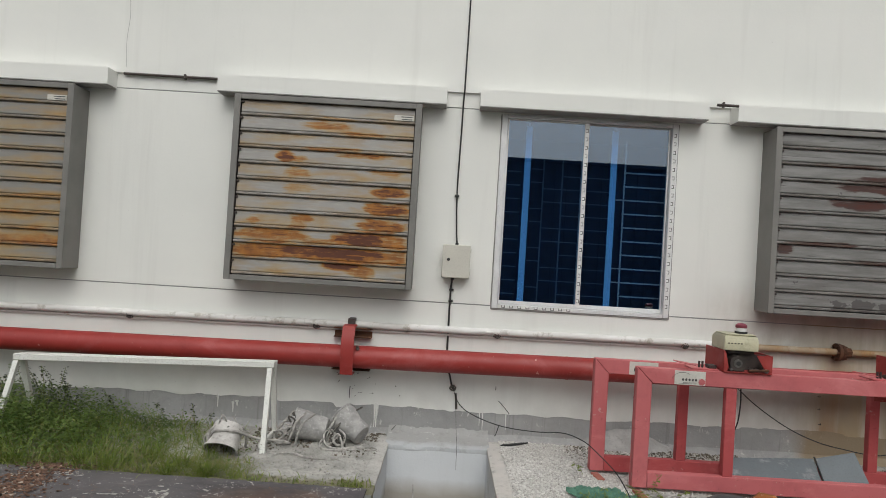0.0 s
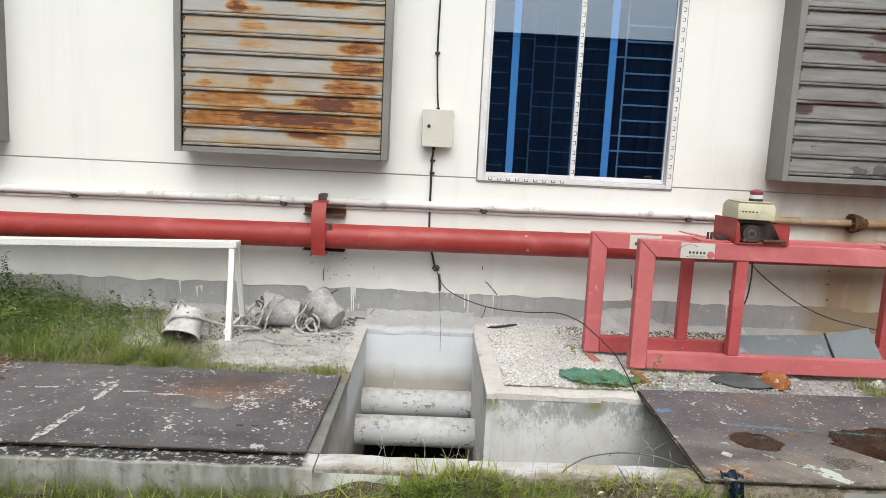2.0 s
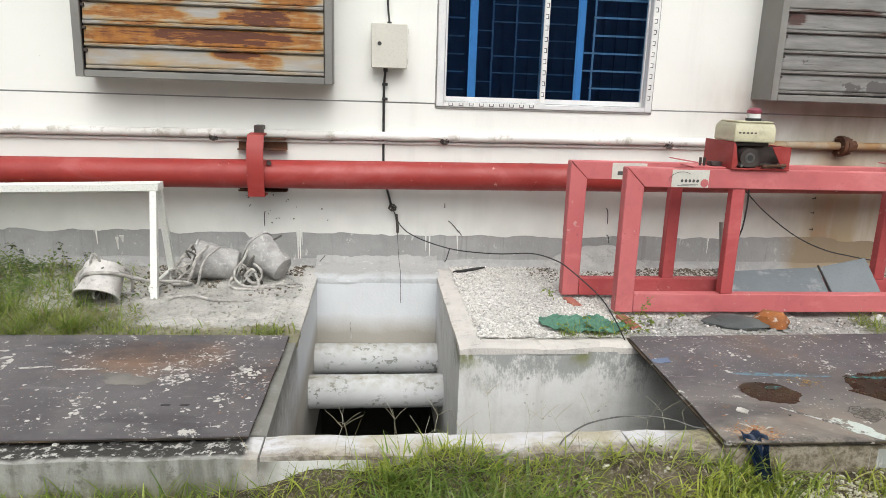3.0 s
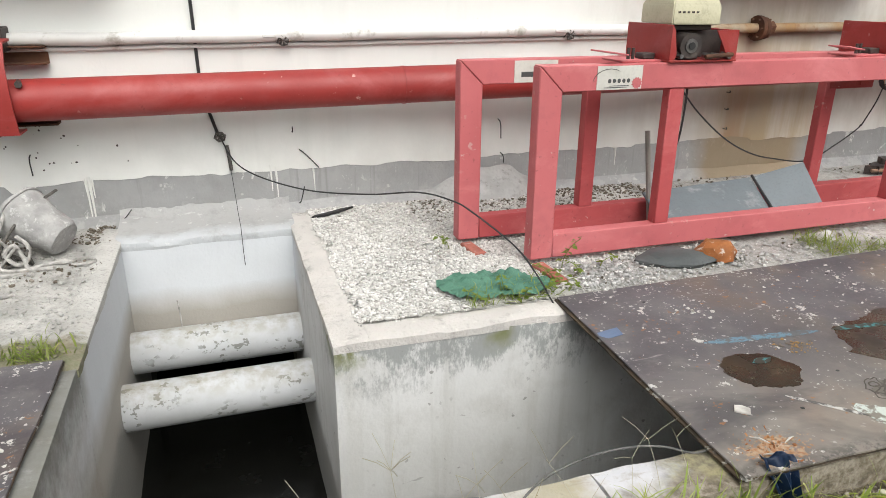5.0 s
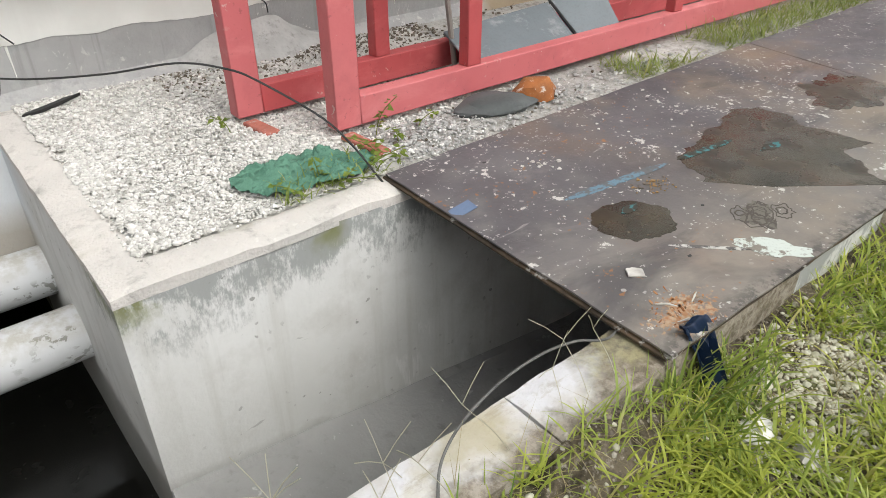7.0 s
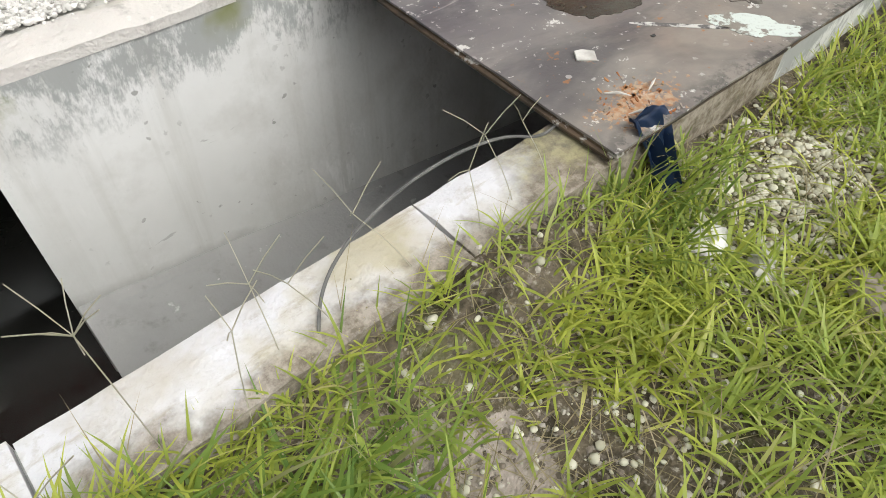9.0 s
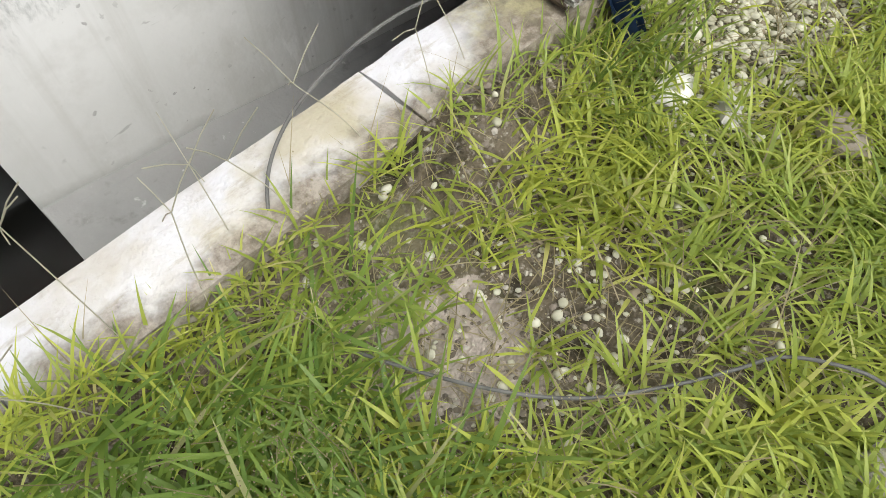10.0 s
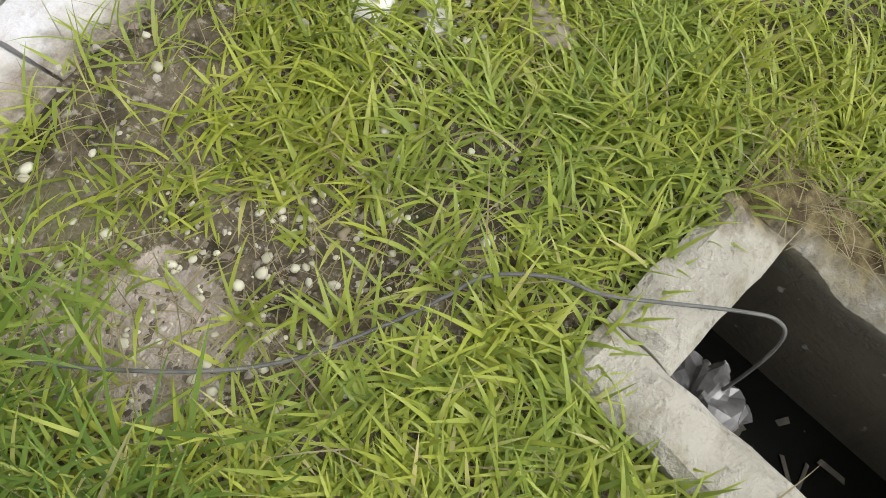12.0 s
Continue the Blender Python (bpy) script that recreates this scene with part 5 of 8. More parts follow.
def fan_shutter(at, label, runs):
    """One exhaust-fan shutter, its lower left front corner at its origin; runs: each run of rust by slat from the top, its stretch along and up the slat, its depth."""
    w, h, d = 1.39, 1.375, 0.238
    fan = thing("fan_shutter", label, "fan shutter", group="fan shutters on the wall")
    bm = bmesh.new()
    add_box(bm, (0, 0.012, 0), (0.012, d, h), 0.002)
    add_box(bm, (w - 0.012, 0.012, 0), (w, d, h), 0.002)
    add_box(bm, (0.012, 0.012, 0), (w - 0.012, d, 0.012), 0.002)
    add_box(bm, (0.012, 0.012, h - 0.012), (w - 0.012, d, h), 0.002)
    part("housing", bm, ENAMEL, fan)
    bm = bmesh.new()
    f = 0.042
    add_box(bm, (-0.004, 0, -0.004), (f, 0.014, h + 0.004), 0.003)
    add_box(bm, (w - f, 0, -0.004), (w + 0.004, 0.014, h + 0.004), 0.003)
    add_box(bm, (f, 0.001, -0.004), (w - f, 0.014, 0.034), 0.003)
    add_box(bm, (f, 0.001, h - 0.034), (w - f, 0.014, h + 0.004), 0.003)
    part("front_frame", bm, ENAMEL, fan)
    part("backing", box((0.014, 0.10, 0.014), (w - 0.014, 0.104, h - 0.014), 0.0), DARK_IRON, fan)
    n = 11
    pitch = (h - 0.07) / n
    profile = ((0.022, 0.066), (0.014, 0.058), (0.010, 0.052), (0.0085, 0.033), (0.007, 0.014), (0.0055, -0.005), (0.004, -0.024), (0.006, -0.030), (0.013, -0.033), (0.001, -0.036), (-0.005, -0.040), (-0.005, -0.050), (0.001, -0.054), (0.018, -0.056))
    outline = [(0.020 + y, z) for y, z in profile] + [(0.0225 + y, z - 0.001) for y, z in reversed(profile)]
    xs = np.linspace(f + 0.006, w - f - 0.006, 61)
    for s_ in range(n):
        bm = bmesh.new()
        rings = [[bm.verts.new((x, y, z)) for y, z in outline] for x in xs]
        for a, b in zip(rings, rings[1:]):
            for k in range(len(a)):
                j = (k + 1) % len(a)
                bm.faces.new((a[k], a[j], b[j], b[k]))
        bm.faces.new(rings[0][::-1])
        bm.faces.new(rings[-1])
        bmesh.ops.recalc_face_normals(bm, faces=bm.faces)
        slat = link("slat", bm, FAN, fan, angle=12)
        slat.location = (0, 0, 0.035 + pitch * (n - s_ - 0.5))
        # how far the rust has eaten into this slat, from 0 to 1
        wear = slat.data.attributes.new("wear", "FLOAT", "POINT")
        depth = []
        for v in slat.data.vertices:
            u, t = (v.co.x - xs[0]) / (xs[-1] - xs[0]), (v.co.z + 0.057) / 0.121
            best = 0.0
            for row, u0, u1, v0, v1, deep in runs:
                if row == s_:
                    ragged = 0.22 * noise.noise((u * 7 + s_ * 3, t * 5, 1)) + 0.14 * noise.noise((u * 24 + s_, t * 9, 5))
                    du, dv = (u - (u0 + u1) / 2) / (u1 - u0) * 2, (t - (v0 + v1) / 2) / (v1 - v0 + 0.15) * 2
                    best = max(best, deep * max(0.0, min(1.0, 1.75 + ragged * 2.2 - 1.05 * (abs(du) ** 2.4 + abs(dv) ** 1.8) ** 0.5)))
            depth.append(best)
        wear.data.foreach_set("value", depth)
        part("pivot", box((f - 0.002, 0.012, 0.036), (f + 0.02, 0.036, 0.052), 0.002), DARK_IRON, fan).location = slat.location
    label = part("label_plate", box((w - 0.20, 0.017, h - 0.125), (w - 0.055, 0.024, h - 0.085), 0.0), STICKER, fan, "small printed maker's label")
    for a, b in ((0.13, 0.10), (0.125, 0.118)):
        part("print_bar", box((w - a - 0.02, 0.0155, h - b + 0.0), (w - 0.065, 0.0172, h - b + 0.006), 0.0), INK, label)
    fan.matrix_world = pose(*at)
    return fan


fan_shutter((-1.56, 5.24, 1.126), "grey steel exhaust-fan shutter, closed slats streaked with orange rust", RUST_RUNS)
fan_shutter((-2.768 - 1.39, 5.24, 1.126), "grey steel exhaust-fan shutter with rust on its lower slats", ())
fan_shutter((2.470, 5.24, 1.119), "grimy grey exhaust-fan shutter with peeled brown patches", GRIME_RUNS)

main_pipe = thing("fire_pipe", "thick red-painted steel pipe along the wall", "pipe")
part("pipe", tube([(x, 5.30, 0.603 + 0.0085 * x) for x in range(-11, 12)], 0.084, 28), RED_PIPE, main_pipe)
for x in (-3.4, 1.02, 5.3):
    part("weld_ring", tube([(x, 5.30, 0.603 + 0.0085 * x), (x + 0.012, 5.30, 0.603 + 0.0085 * x)], 0.0865, 28), RED_PIPE, main_pipe)

clamp = thing("pipe_clamp", "red bent steel strap on rusty wall channels holding the pipe", "pipe clamp", (-0.605, 0, 0.6))
bm = bmesh.new()
line = [(5.34, 0.235), (5.235, 0.228), (5.190, 0.135), (5.190, -0.02), (5.210, -0.10), (5.215, -0.125), (5.34, -0.128)]
rows = []
for i, (y, z) in enumerate(line):
    (ya, za), (yb, zb) = line[max(0, i - 1)], line[min(len(line) - 1, i + 1)]
    d = Vector((0, yb - ya, zb - za)).normalized()
    nrm = Vector((0, -d.z, d.y)) * 0.009
    p, q = Vector((-0.047, y, z)), Vector((0.047, y, z))
    rows.append([bm.verts.new(v) for v in (p, q, q + nrm, p + nrm)])
for a, b in zip(rows, rows[1:]):
    for k in range(4):
        bm.faces.new((a[k], a[(k + 1) % 4], b[(k + 1) % 4], b[k]))
bm.faces.new(rows[0])
bm.faces.new(rows[-1][::-1])
bmesh.ops.recalc_face_normals(bm, faces=bm.faces)
part("strap", bm, RED_PIPE, clamp)
for z, h in ((0.125, 0.075), (-0.125, 0.05)):
    bm = bmesh.new()
    add_box(bm, (-0.14, WALL_Y - 0.012, z), (0.15, WALL_Y - 0.004, z + h), 0.002)
    add_box(bm, (-0.14, WALL_Y - 0.07, z + h - 0.008), (0.15, WALL_Y - 0.012, z + h), 0.002)
    add_box(bm, (-0.14, WALL_Y - 0.07, z), (0.15, WALL_Y - 0.012, z + 0.008), 0.002)
    part("wall_channel", bm, RUST, clamp, "rusty dark steel channel")
part("stud", box((-0.03, 5.36, 0.18), (0.02, 5.476, 0.275), 0.004), DARK_IRON, clamp)
part("bolt", tube([(0.075, 5.22, 0.07), (0.06, 5.30, 0.07)], 0.014, 6), DARK_IRON, clamp)

run = thing("conduit", "grimy white plastic conduit strapped along the wall", "conduit")
part("pipe", tube([(-11 + 0.25 * i, WALL_Y - 0.033 - 0.004 * noise.noise((i * 0.7, 0, 0)), 0.826 + 0.0063 * (-11 + 0.25 * i) + 0.006 * noise.noise((i * 0.9, 3, 0))) for i in range(55)], 0.027, 12), CONDUIT, run)
part("thin_pipe", tube([(-11 + 0.25 * i, WALL_Y - 0.016, 0.786 + 0.0063 * (-11 + 0.25 * i) + 0.004 * noise.noise((i * 0.9, 7, 0))) for i in range(55)], 0.010, 6), CONDUIT, run)
for x in (-3.72, -2.324, -0.885, 0.505, 1.943):
    bm = bmesh.new()
    z = 0.805 + 0.0063 * x
    add_tube(bm, [(x, WALL_Y - 0.05 - 0.0001 * k, z + 0.0 * k) for k in range(2)], 0.018, 8)
    for k in range(7):
        a = k * 0.9
        add_tube(bm, curve_points([(x, WALL_Y - 0.045, z), (x + 0.022 * math.cos(a), WALL_Y - 0.056, z + 0.022 * math.sin(a)), (x + 0.03 * math.cos(a + 1), WALL_Y - 0.03, z + 0.024 * math.sin(a + 1))], 4), 0.004, 5)
    bmesh.ops.recalc_face_normals(bm, faces=bm.faces)
    part("knotted_tie", bm, DARK_IRON, run, "dark twisted wire tie")
    part("strap", box((x - 0.09, WALL_Y - 0.063, z + 0.012), (x - 0.03, WALL_Y - 0.008, z + 0.03), 0.004), CONDUIT, run)

feed = thing("rusty_pipe", "rust-stained water pipe with a corroded flange", "pipe")
part("pipe", tube([(2.45, WALL_Y - 0.05, 0.838), (5.0, WALL_Y - 0.05, 0.85), (11, WALL_Y - 0.05, 0.88)], 0.026, 12), simple("stained_pipe", (0.42, 0.36, 0.27), (0.36, 0.22, 0.10), 0.7, 0.1, 5, dirt=(0.26, 0.12, 0.05)), feed)
part("flange", tube([(3.09, WALL_Y - 0.05, 0.84), (3.115, WALL_Y - 0.05, 0.84)], 0.068, 16), RUST, feed, "thick rusted flange")
part("flange", tube([(3.125, WALL_Y - 0.05, 0.84), (3.145, WALL_Y - 0.05, 0.84)], 0.060, 16), RUST, feed)
part("nut", tube([(3.16, WALL_Y - 0.05, 0.842), (3.20, WALL_Y - 0.05, 0.842)], 0.036, 6), RUST, feed)
for k in range(6):
    a = k * math.pi / 3
    part("bolt", tube([(3.075, WALL_Y - 0.05 + 0.052 * math.cos(a), 0.84 + 0.052 * math.sin(a)), (3.16, WALL_Y - 0.05 + 0.052 * math.cos(a), 0.84 + 0.052 * math.sin(a))], 0.006, 6), RUST, feed)

cabinet = thing("junction_box", "small ivory steel junction box with a round lock", "junction box", (0.155, WALL_Y, 1.355))
part("body", box((-0.100, -0.098, -0.122), (0.100, -0.001, 0.122), 0.004), IVORY, cabinet)
door = part("door", box((-0.106, -0.104, -0.126), (0.106, -0.090, 0.126), 0.004), IVORY, cabinet)
part("lock", tube([(-0.058, -0.102, 0.012), (-0.058, -0.110, 0.012)], 0.012, 14), BLACK, door, "round black lock")
part("hinge", tube([(0.1075, -0.098, 0.07), (0.1075, -0.098, 0.10)], 0.004, 6), IVORY, door)
part("hinge", tube([(0.1075, -0.098, -0.10), (0.1075, -0.098, -0.07)], 0.004, 6), IVORY, door)
part("gland", tube([(-0.02, -0.05, -0.122), (-0.02, -0.05, -0.145)], 0.013, 8), BLACK, cabinet)
part("gland", tube([(0.0, -0.05, 0.122), (0.0, -0.05, 0.14)], 0.013, 8), BLACK, cabinet)

drop = thing("wall_cable", "black cable clipped down the wall into the box", "cable")
part("upper_cable", tube(curve_points([(0.150, UP_Y - 0.008, 5.3), (0.147, UP_Y - 0.008, 3.4), (0.144, UP_Y - 0.009, 2.76), (0.143, UP_Y - 0.009, 2.67), (0.140, WALL_Y - 0.025, 2.60), (0.139, WALL_Y - 0.02, 2.55), (0.138, WALL_Y - 0.018, 2.35), (0.132, WALL_Y - 0.018, 1.9), (0.145, WALL_Y - 0.03, 1.6), (0.155, WALL_Y - 0.05, 1.49)], 6), 0.0062, 7), BLACK, drop)
part("lower_cable", tube(curve_points([(0.135, WALL_Y - 0.05, 1.22), (0.128, WALL_Y - 0.02, 1.12), (0.128, WALL_Y - 0.014, 0.9), (0.133, WALL_Y - 0.012, 0.6), (0.165, WALL_Y - 0.014, 0.46), (0.185, WALL_Y - 0.016, 0.385)], 6), 0.0075, 7), BLACK, drop)
for z in (1.86, 1.135, 1.05):
    part("clip", box((0.115, WALL_Y - 0.028, z - 0.008), (0.15, WALL_Y - 0.006, z + 0.008), 0.002), BLACK, drop)
bm = bmesh.new()
for k in range(6):
    a = k * 1.1
    add_tube(bm, curve_points([(0.19, WALL_Y - 0.02, 0.385), (0.19 + 0.022 * math.cos(a), WALL_Y - 0.035, 0.385 + 0.02 * math.sin(a)), (0.19 + 0.026 * math.cos(a + 1.2), WALL_Y - 0.012, 0.38 + 0.022 * math.sin(a + 1.2))], 4), 0.0045, 5)
part("taped_joint", bm, OLD_MUD, drop, "muddy taped joint")
part("trailing_cable", tube(curve_points([(0.19, 5.462, 0.378), (0.25, 5.40, 0.268), (0.36, 5.256, 0.224), (0.54, 5.02, 0.216), (0.74, 4.77, 0.253), (0.89, 4.575, 0.303), (0.985, 4.45, 0.298), (1.043, 4.373, 0.268), (1.15, 4.237, 0.178), (1.203, 4.166, 0.097), (1.235, 4.125, 0.03), (1.245, 4.08, -0.01), (1.25, 4.05, -0.09)], 6), 0.0032, 7), BLACK, drop)
part("hanging_wire", tube(curve_points([(0.215, WALL_Y - 0.02, 0.33), (0.225, WALL_Y - 0.02, 0.2), (0.232, WALL_Y - 0.04, 0.095), (0.235, 5.36, 0.05), (0.237, 5.27, 0.034), (0.239, BAY_Y - 0.006, 0.018), (0.240, BAY_Y - 0.010, -0.08), (0.242, BAY_Y - 0.008, -0.16)], 6), 0.0016, 5), BLACK, drop)
part("cable_tail", tube(curve_points([(0.215, WALL_Y - 0.012, 0.34), (0.222, WALL_Y - 0.02, 0.28), (0.226, WALL_Y - 0.012, 0.22)], 5), 0.009, 6), OLD_MUD, drop, "muddy cable tail")

# stubs of old wire and bolts left in the wall
for x, z, dx, dz in ((0.52, 0.385, 0.0, 0.03), (0.545, 0.30, 0.09, -0.09), (-0.60, 0.345, 0.0, -0.09), (1.58, 0.40, 0.01, -0.1), (1.60, 0.22, 0.01, -0.05), (-0.28, 0.02, 0.05, 0.05), (0.53, 0.03, 0.03, 0.09), (2.997, 0.487, 0.0, 0.012), (3.0, 0.39, 0.0, 0.010), (3.011, 0.275, 0.0, 0.012)):
    wire = thing("wire_stub", "short end of old black wire in the wall", "wire", group="old wire ends")
    part("wire", tube(curve_points([(x, WALL_Y + 0.005, z), (x + dx * 0.3, WALL_Y - 0.035, z + dz * 0.2), (x + dx, WALL_Y - 0.03, z + dz)], 4), 0.0028, 6), BLACK, wire)


# ---- the red conveyor frames ----
def steel_frame(y, z0, top, xs, x_end, label, sticker, low_rail):
    """A welded ladder frame: top rail, bottom rail and posts of square tube."""
    fr = thing("conveyor_frame", label, "steel frame", (xs[0], y, z0), group="conveyor frames")
    s, dpt = 0.095, 0.062
    length = x_end - xs[0]
    h = top - z0
    bm = bmesh.new()
    # mitred upper corner: the rail's end is cut at 45 degrees
    def wedge(pts):
        a = [bm.verts.new((x, 0, z)) for x, z in pts]
        b = [bm.verts.new((x, dpt, z)) for x, z in pts]
        bm.faces.new(a)
        bm.faces.new(b[::-1])
        for k in range(len(a)):
            bm.faces.new((a[k], b[k], b[(k + 1) % len(a)], a[(k + 1) % len(a)]))
    wedge([(0.0015, h), (length, h), (length, h - s), (s + 0.0015, h - s)])
    bmesh.ops.recalc_face_normals(bm, faces=bm.faces)
    bmesh.ops.bevel(bm, geom=bm.edges[:], offset=0.003, segments=1, affect="EDGES")
    part("top_rail", bm, RED_STEEL, fr)
    bm = bmesh.new()
    wedge([(0, 0), (s, 0), (s, h - s), (0, h - 0.0015)])
    bmesh.ops.recalc_face_normals(bm, faces=bm.faces)
    bmesh.ops.bevel(bm, geom=bm.edges[:], offset=0.004, segments=1, affect="EDGES")
    part("post", bm, RED_STEEL, fr)
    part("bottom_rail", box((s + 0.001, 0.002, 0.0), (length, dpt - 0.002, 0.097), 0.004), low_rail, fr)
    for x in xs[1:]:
        part("post", box((x - xs[0], 0.006, 0.0965), (x - xs[0] + 0.067, dpt - 0.006, h - s - 0.001), 0.004), SHADED_RED, fr)
    x = sticker - xs[0]
    plate = part("sticker", box((x, -0.003, h - s + 0.003), (x + 0.190, -0.0005, h - 0.006), 0.0), STICKER, fr, "cream maker's sticker with a red gear mark")
    return fr, plate, x, h


front, plate, sx, fh = steel_frame(4.43, 0.032, 0.775, (1.305, 1.862, 3.112, 5.0, 6.9), 8.0, "faded red welded conveyor frame standing on gravel", 1.535, RED_STEEL)
bm = prism([(0.018 * (1 + 0.25 * (k % 2)) * math.cos(k * math.pi / 12), 0.018 * (1 + 0.25 * (k % 2)) * math.sin(k * math.pi / 12)) for k in range(24)], -0.0006, 0.0006, pose(sx + 0.168, -0.0038, fh - 0.070, 90))
part("gear_mark", bm, RED_STEEL, plate)
bm = bmesh.new()
add_tube(bm, [(sx + 0.022 + 0.07 * math.cos(a) + 0.03, -0.0035, fh - 0.068 + 0.052 * math.sin(a)) for a in (2.9 - 0.28 * k for k in range(8))], 0.0014, 4)
part("arc_mark", bm, INK, plate)
for k, (a, b) in enumerate(((0.052, 0.135), (0.030, 0.128))):
    part("print_bar", box((sx + a, -0.0045, fh - 0.079 - 0.006 * k), (sx + b, -0.003, fh - 0.077 - 0.006 * k), 0.0), INK, plate)
for k in range(5):
    c = sx + 0.052 + 0.020 * k
    part("logo_shape", prism([(0.007 * math.cos(a * 0.63), 0.008 * math.sin(a * 0.63)) for a in range(10)], -0.0006, 0.0006, pose(c, -0.0038, fh - 0.060, 90)), INK, plate)

rear, plate2, sx2, fh2 = steel_frame(4.73, 0.032, 0.772, (1.108, 1.674, 2.94, 4.8, 6.8), 8.0, "faded red welded conveyor frame beside the wall", 1.335, SHADED_RED)
part("print_bar", box((sx2 + 0.03, -0.0045, fh2 - 0.07), (sx2 + 0.12, -0.003, fh2 - 0.05), 0.0), INK, plate2)
for x in (3.9, 5.6):
    cross = part("cross_bar", box((x - 1.108, -0.2385, fh2 - 0.09), (x - 1.108 + 0.06, -0.0005, fh2 - 0.03), 0.003), RED_STEEL, rear)
for xa, ya, xb, yb in ((1.142, 4.728, 1.160, 4.585), (1.336, 4.425, 1.350, 4.232)):
    foot = thing("foot_plate", "brick-red steel foot tab half buried in gravel", "foot plate", (xa, ya, 0.0), group="foot plates of the frames")
    run_ = math.hypot(xb - xa, yb - ya)
    part("plate", box((-0.026, 0.0, 0.0), (0.026, run_, 0.017), 0.004, pose(0, 0, 0.006, 0, 0, math.degrees(math.atan2(yb - ya, xb - xa)) - 90)), BRICK, foot)


def roller_unit(at, stop):
    """An open red bearing housing with its bearing, bolts and side plate; on the first one a beige switch box and stop button."""
    u = thing("roller_housing", "open red steel bearing housing, greasy and scratched", "bearing housing", at, group="roller housings on the frames")
    W = 0.300
    bm = bmesh.new()
    add_box(bm, (0, 0, 0.008), (0.008, 0.30, 0.135), 0.002)
    add_box(bm, (W - 0.008, 0, 0.008), (W, 0.30, 0.115), 0.002)
    add_box(bm, (0, -0.01, 0), (W, 0.30, 0.008), 0.002)
    add_box(bm, (0.008, 0.292, 0.008), (W - 0.008, 0.30, 0.115), 0.002)
    part("housing", bm, RED_PIPE, u)
    bm = prism([(0.0, 0.009), (0.022, 0.009), (0.030, 0.030), (0.014, 0.118), (0.0, 0.135)], 0.0, 0.005, pose(0, 0.001, 0, 90))
    part("front_plate", bm, RED_PIPE, u, "narrow red front plate")
    bm = prism([(W - 0.10, 0.115), (W, 0.115), (W, 0.009), (W - 0.035, 0.009)], 0.0, 0.005, pose(0, 0.001, 0, 90))
    part("front_plate", bm, RED_PIPE, u, "slanted red front plate")
    part("opening_plate", box((0.012, 0.075, 0.010), (W - 0.012, 0.081, 0.112), 0.002), DARK_IRON, u, "greasy dark back plate")
    bm = bmesh.new()
    add_tube(bm, [(0.085, -0.010, 0.060), (0.085, 0.074, 0.060)], 0.047, 22)
    add_box(bm, (0.040, 0.004, 0.009), (0.135, 0.05, 0.042), 0.006)
    bmesh.ops.recalc_face_normals(bm, faces=bm.faces)
    bearing = part("bearing", bm, DARK_IRON, u, "round greasy bearing block")
    part("bearing_ring", tube([(0.085, -0.015, 0.060), (0.085, -0.0105, 0.060)], 0.026, 18), WORN_STEEL, bearing)
    part("bore", tube([(0.085, -0.018, 0.060), (0.085, -0.0155, 0.060)], 0.014, 14), BLACK, bearing)
    for x, r in ((0.045, 0.009), (0.175, 0.012), (0.215, 0.010), (0.262, 0.013)):
        part("bolt", tube([(x, -0.016, 0.022), (x, 0.03, 0.022)], r, 6), WORN_STEEL, u)
    part("rod", tube([(0.15, -0.018, 0.020), (0.275, -0.014, 0.026)], 0.008, 8), RUST, u)
    part("side_plate", box((-0.175, 0.04, -0.001), (-0.002, 0.19, 0.007), 0.002), RED_STEEL, u, "flat red plate with bolts")
    part("bent_plate", box((-0.27, 0.03, 0.0), (-0.165, 0.13, 0.006), 0.002, pose(0, 0, 0.004, 0, 8, 8)), RED_STEEL, u)
    for x in (-0.112, -0.092):
        part("bolt", tube([(x, 0.10, 0.0), (x, 0.10, 0.048)], 0.007, 6), DARK_IRON, u)
    part("lug", box((-0.065, 0.07, 0.007), (-0.012, 0.13, 0.030), 0.004), DARK_IRON, u)
    if stop:
        bx = thing("switch_box", "beige enamel switch box with a red-topped button, scuffed", "switch box", (at[0] + 0.005, at[1] + 0.010, at[2] + 0.100))
        part("bracket", box((0.03, 0.03, 0.014), (0.20, 0.24, 0.032), 0.003), DARK_IRON, bx)
        low = [(0.0, 0.0), (0.212, 0.0), (0.212, 0.20), (0.0, 0.21)]
        bm = bmesh.new()
        a = [bm.verts.new((x, y, 0.033 if x else 0.036)) for x, y in low]
        b = [bm.verts.new((x, y, 0.100 if x else 0.106)) for x, y in low]
        c = [bm.verts.new((x * 0.90 + 0.016, y * 0.86 + 0.02, 0.128 if x else 0.131)) for x, y in low]
        bm.faces.new(a[::-1])
        bm.faces.new(c)
        for p, q in ((a, b), (b, c)):
            for k in range(4):
                bm.faces.new((p[k], p[(k + 1) % 4], q[(k + 1) % 4], q[k]))
        bmesh.ops.bevel(bm, geom=bm.edges[:], offset=0.004, segments=2, affect="EDGES")
        part("case", bm, BEIGE, bx)
        part("lid", box((0.014, 0.012, 0.1285), (0.200, 0.185, 0.1365), 0.003), BEIGE, bx, "flat lid plate")
        for k in range(5):
            part("vent_slot", box((0.02 + 0.020 * k, -0.0012, 0.076), (0.031 + 0.020 * k, 0.0006, 0.083), 0.0), DARK_IRON, bx)
        part("button_base", tube([(0.135, 0.09, 0.126), (0.135, 0.09, 0.150)], 0.038, 20), BLACK, bx, "black collar")
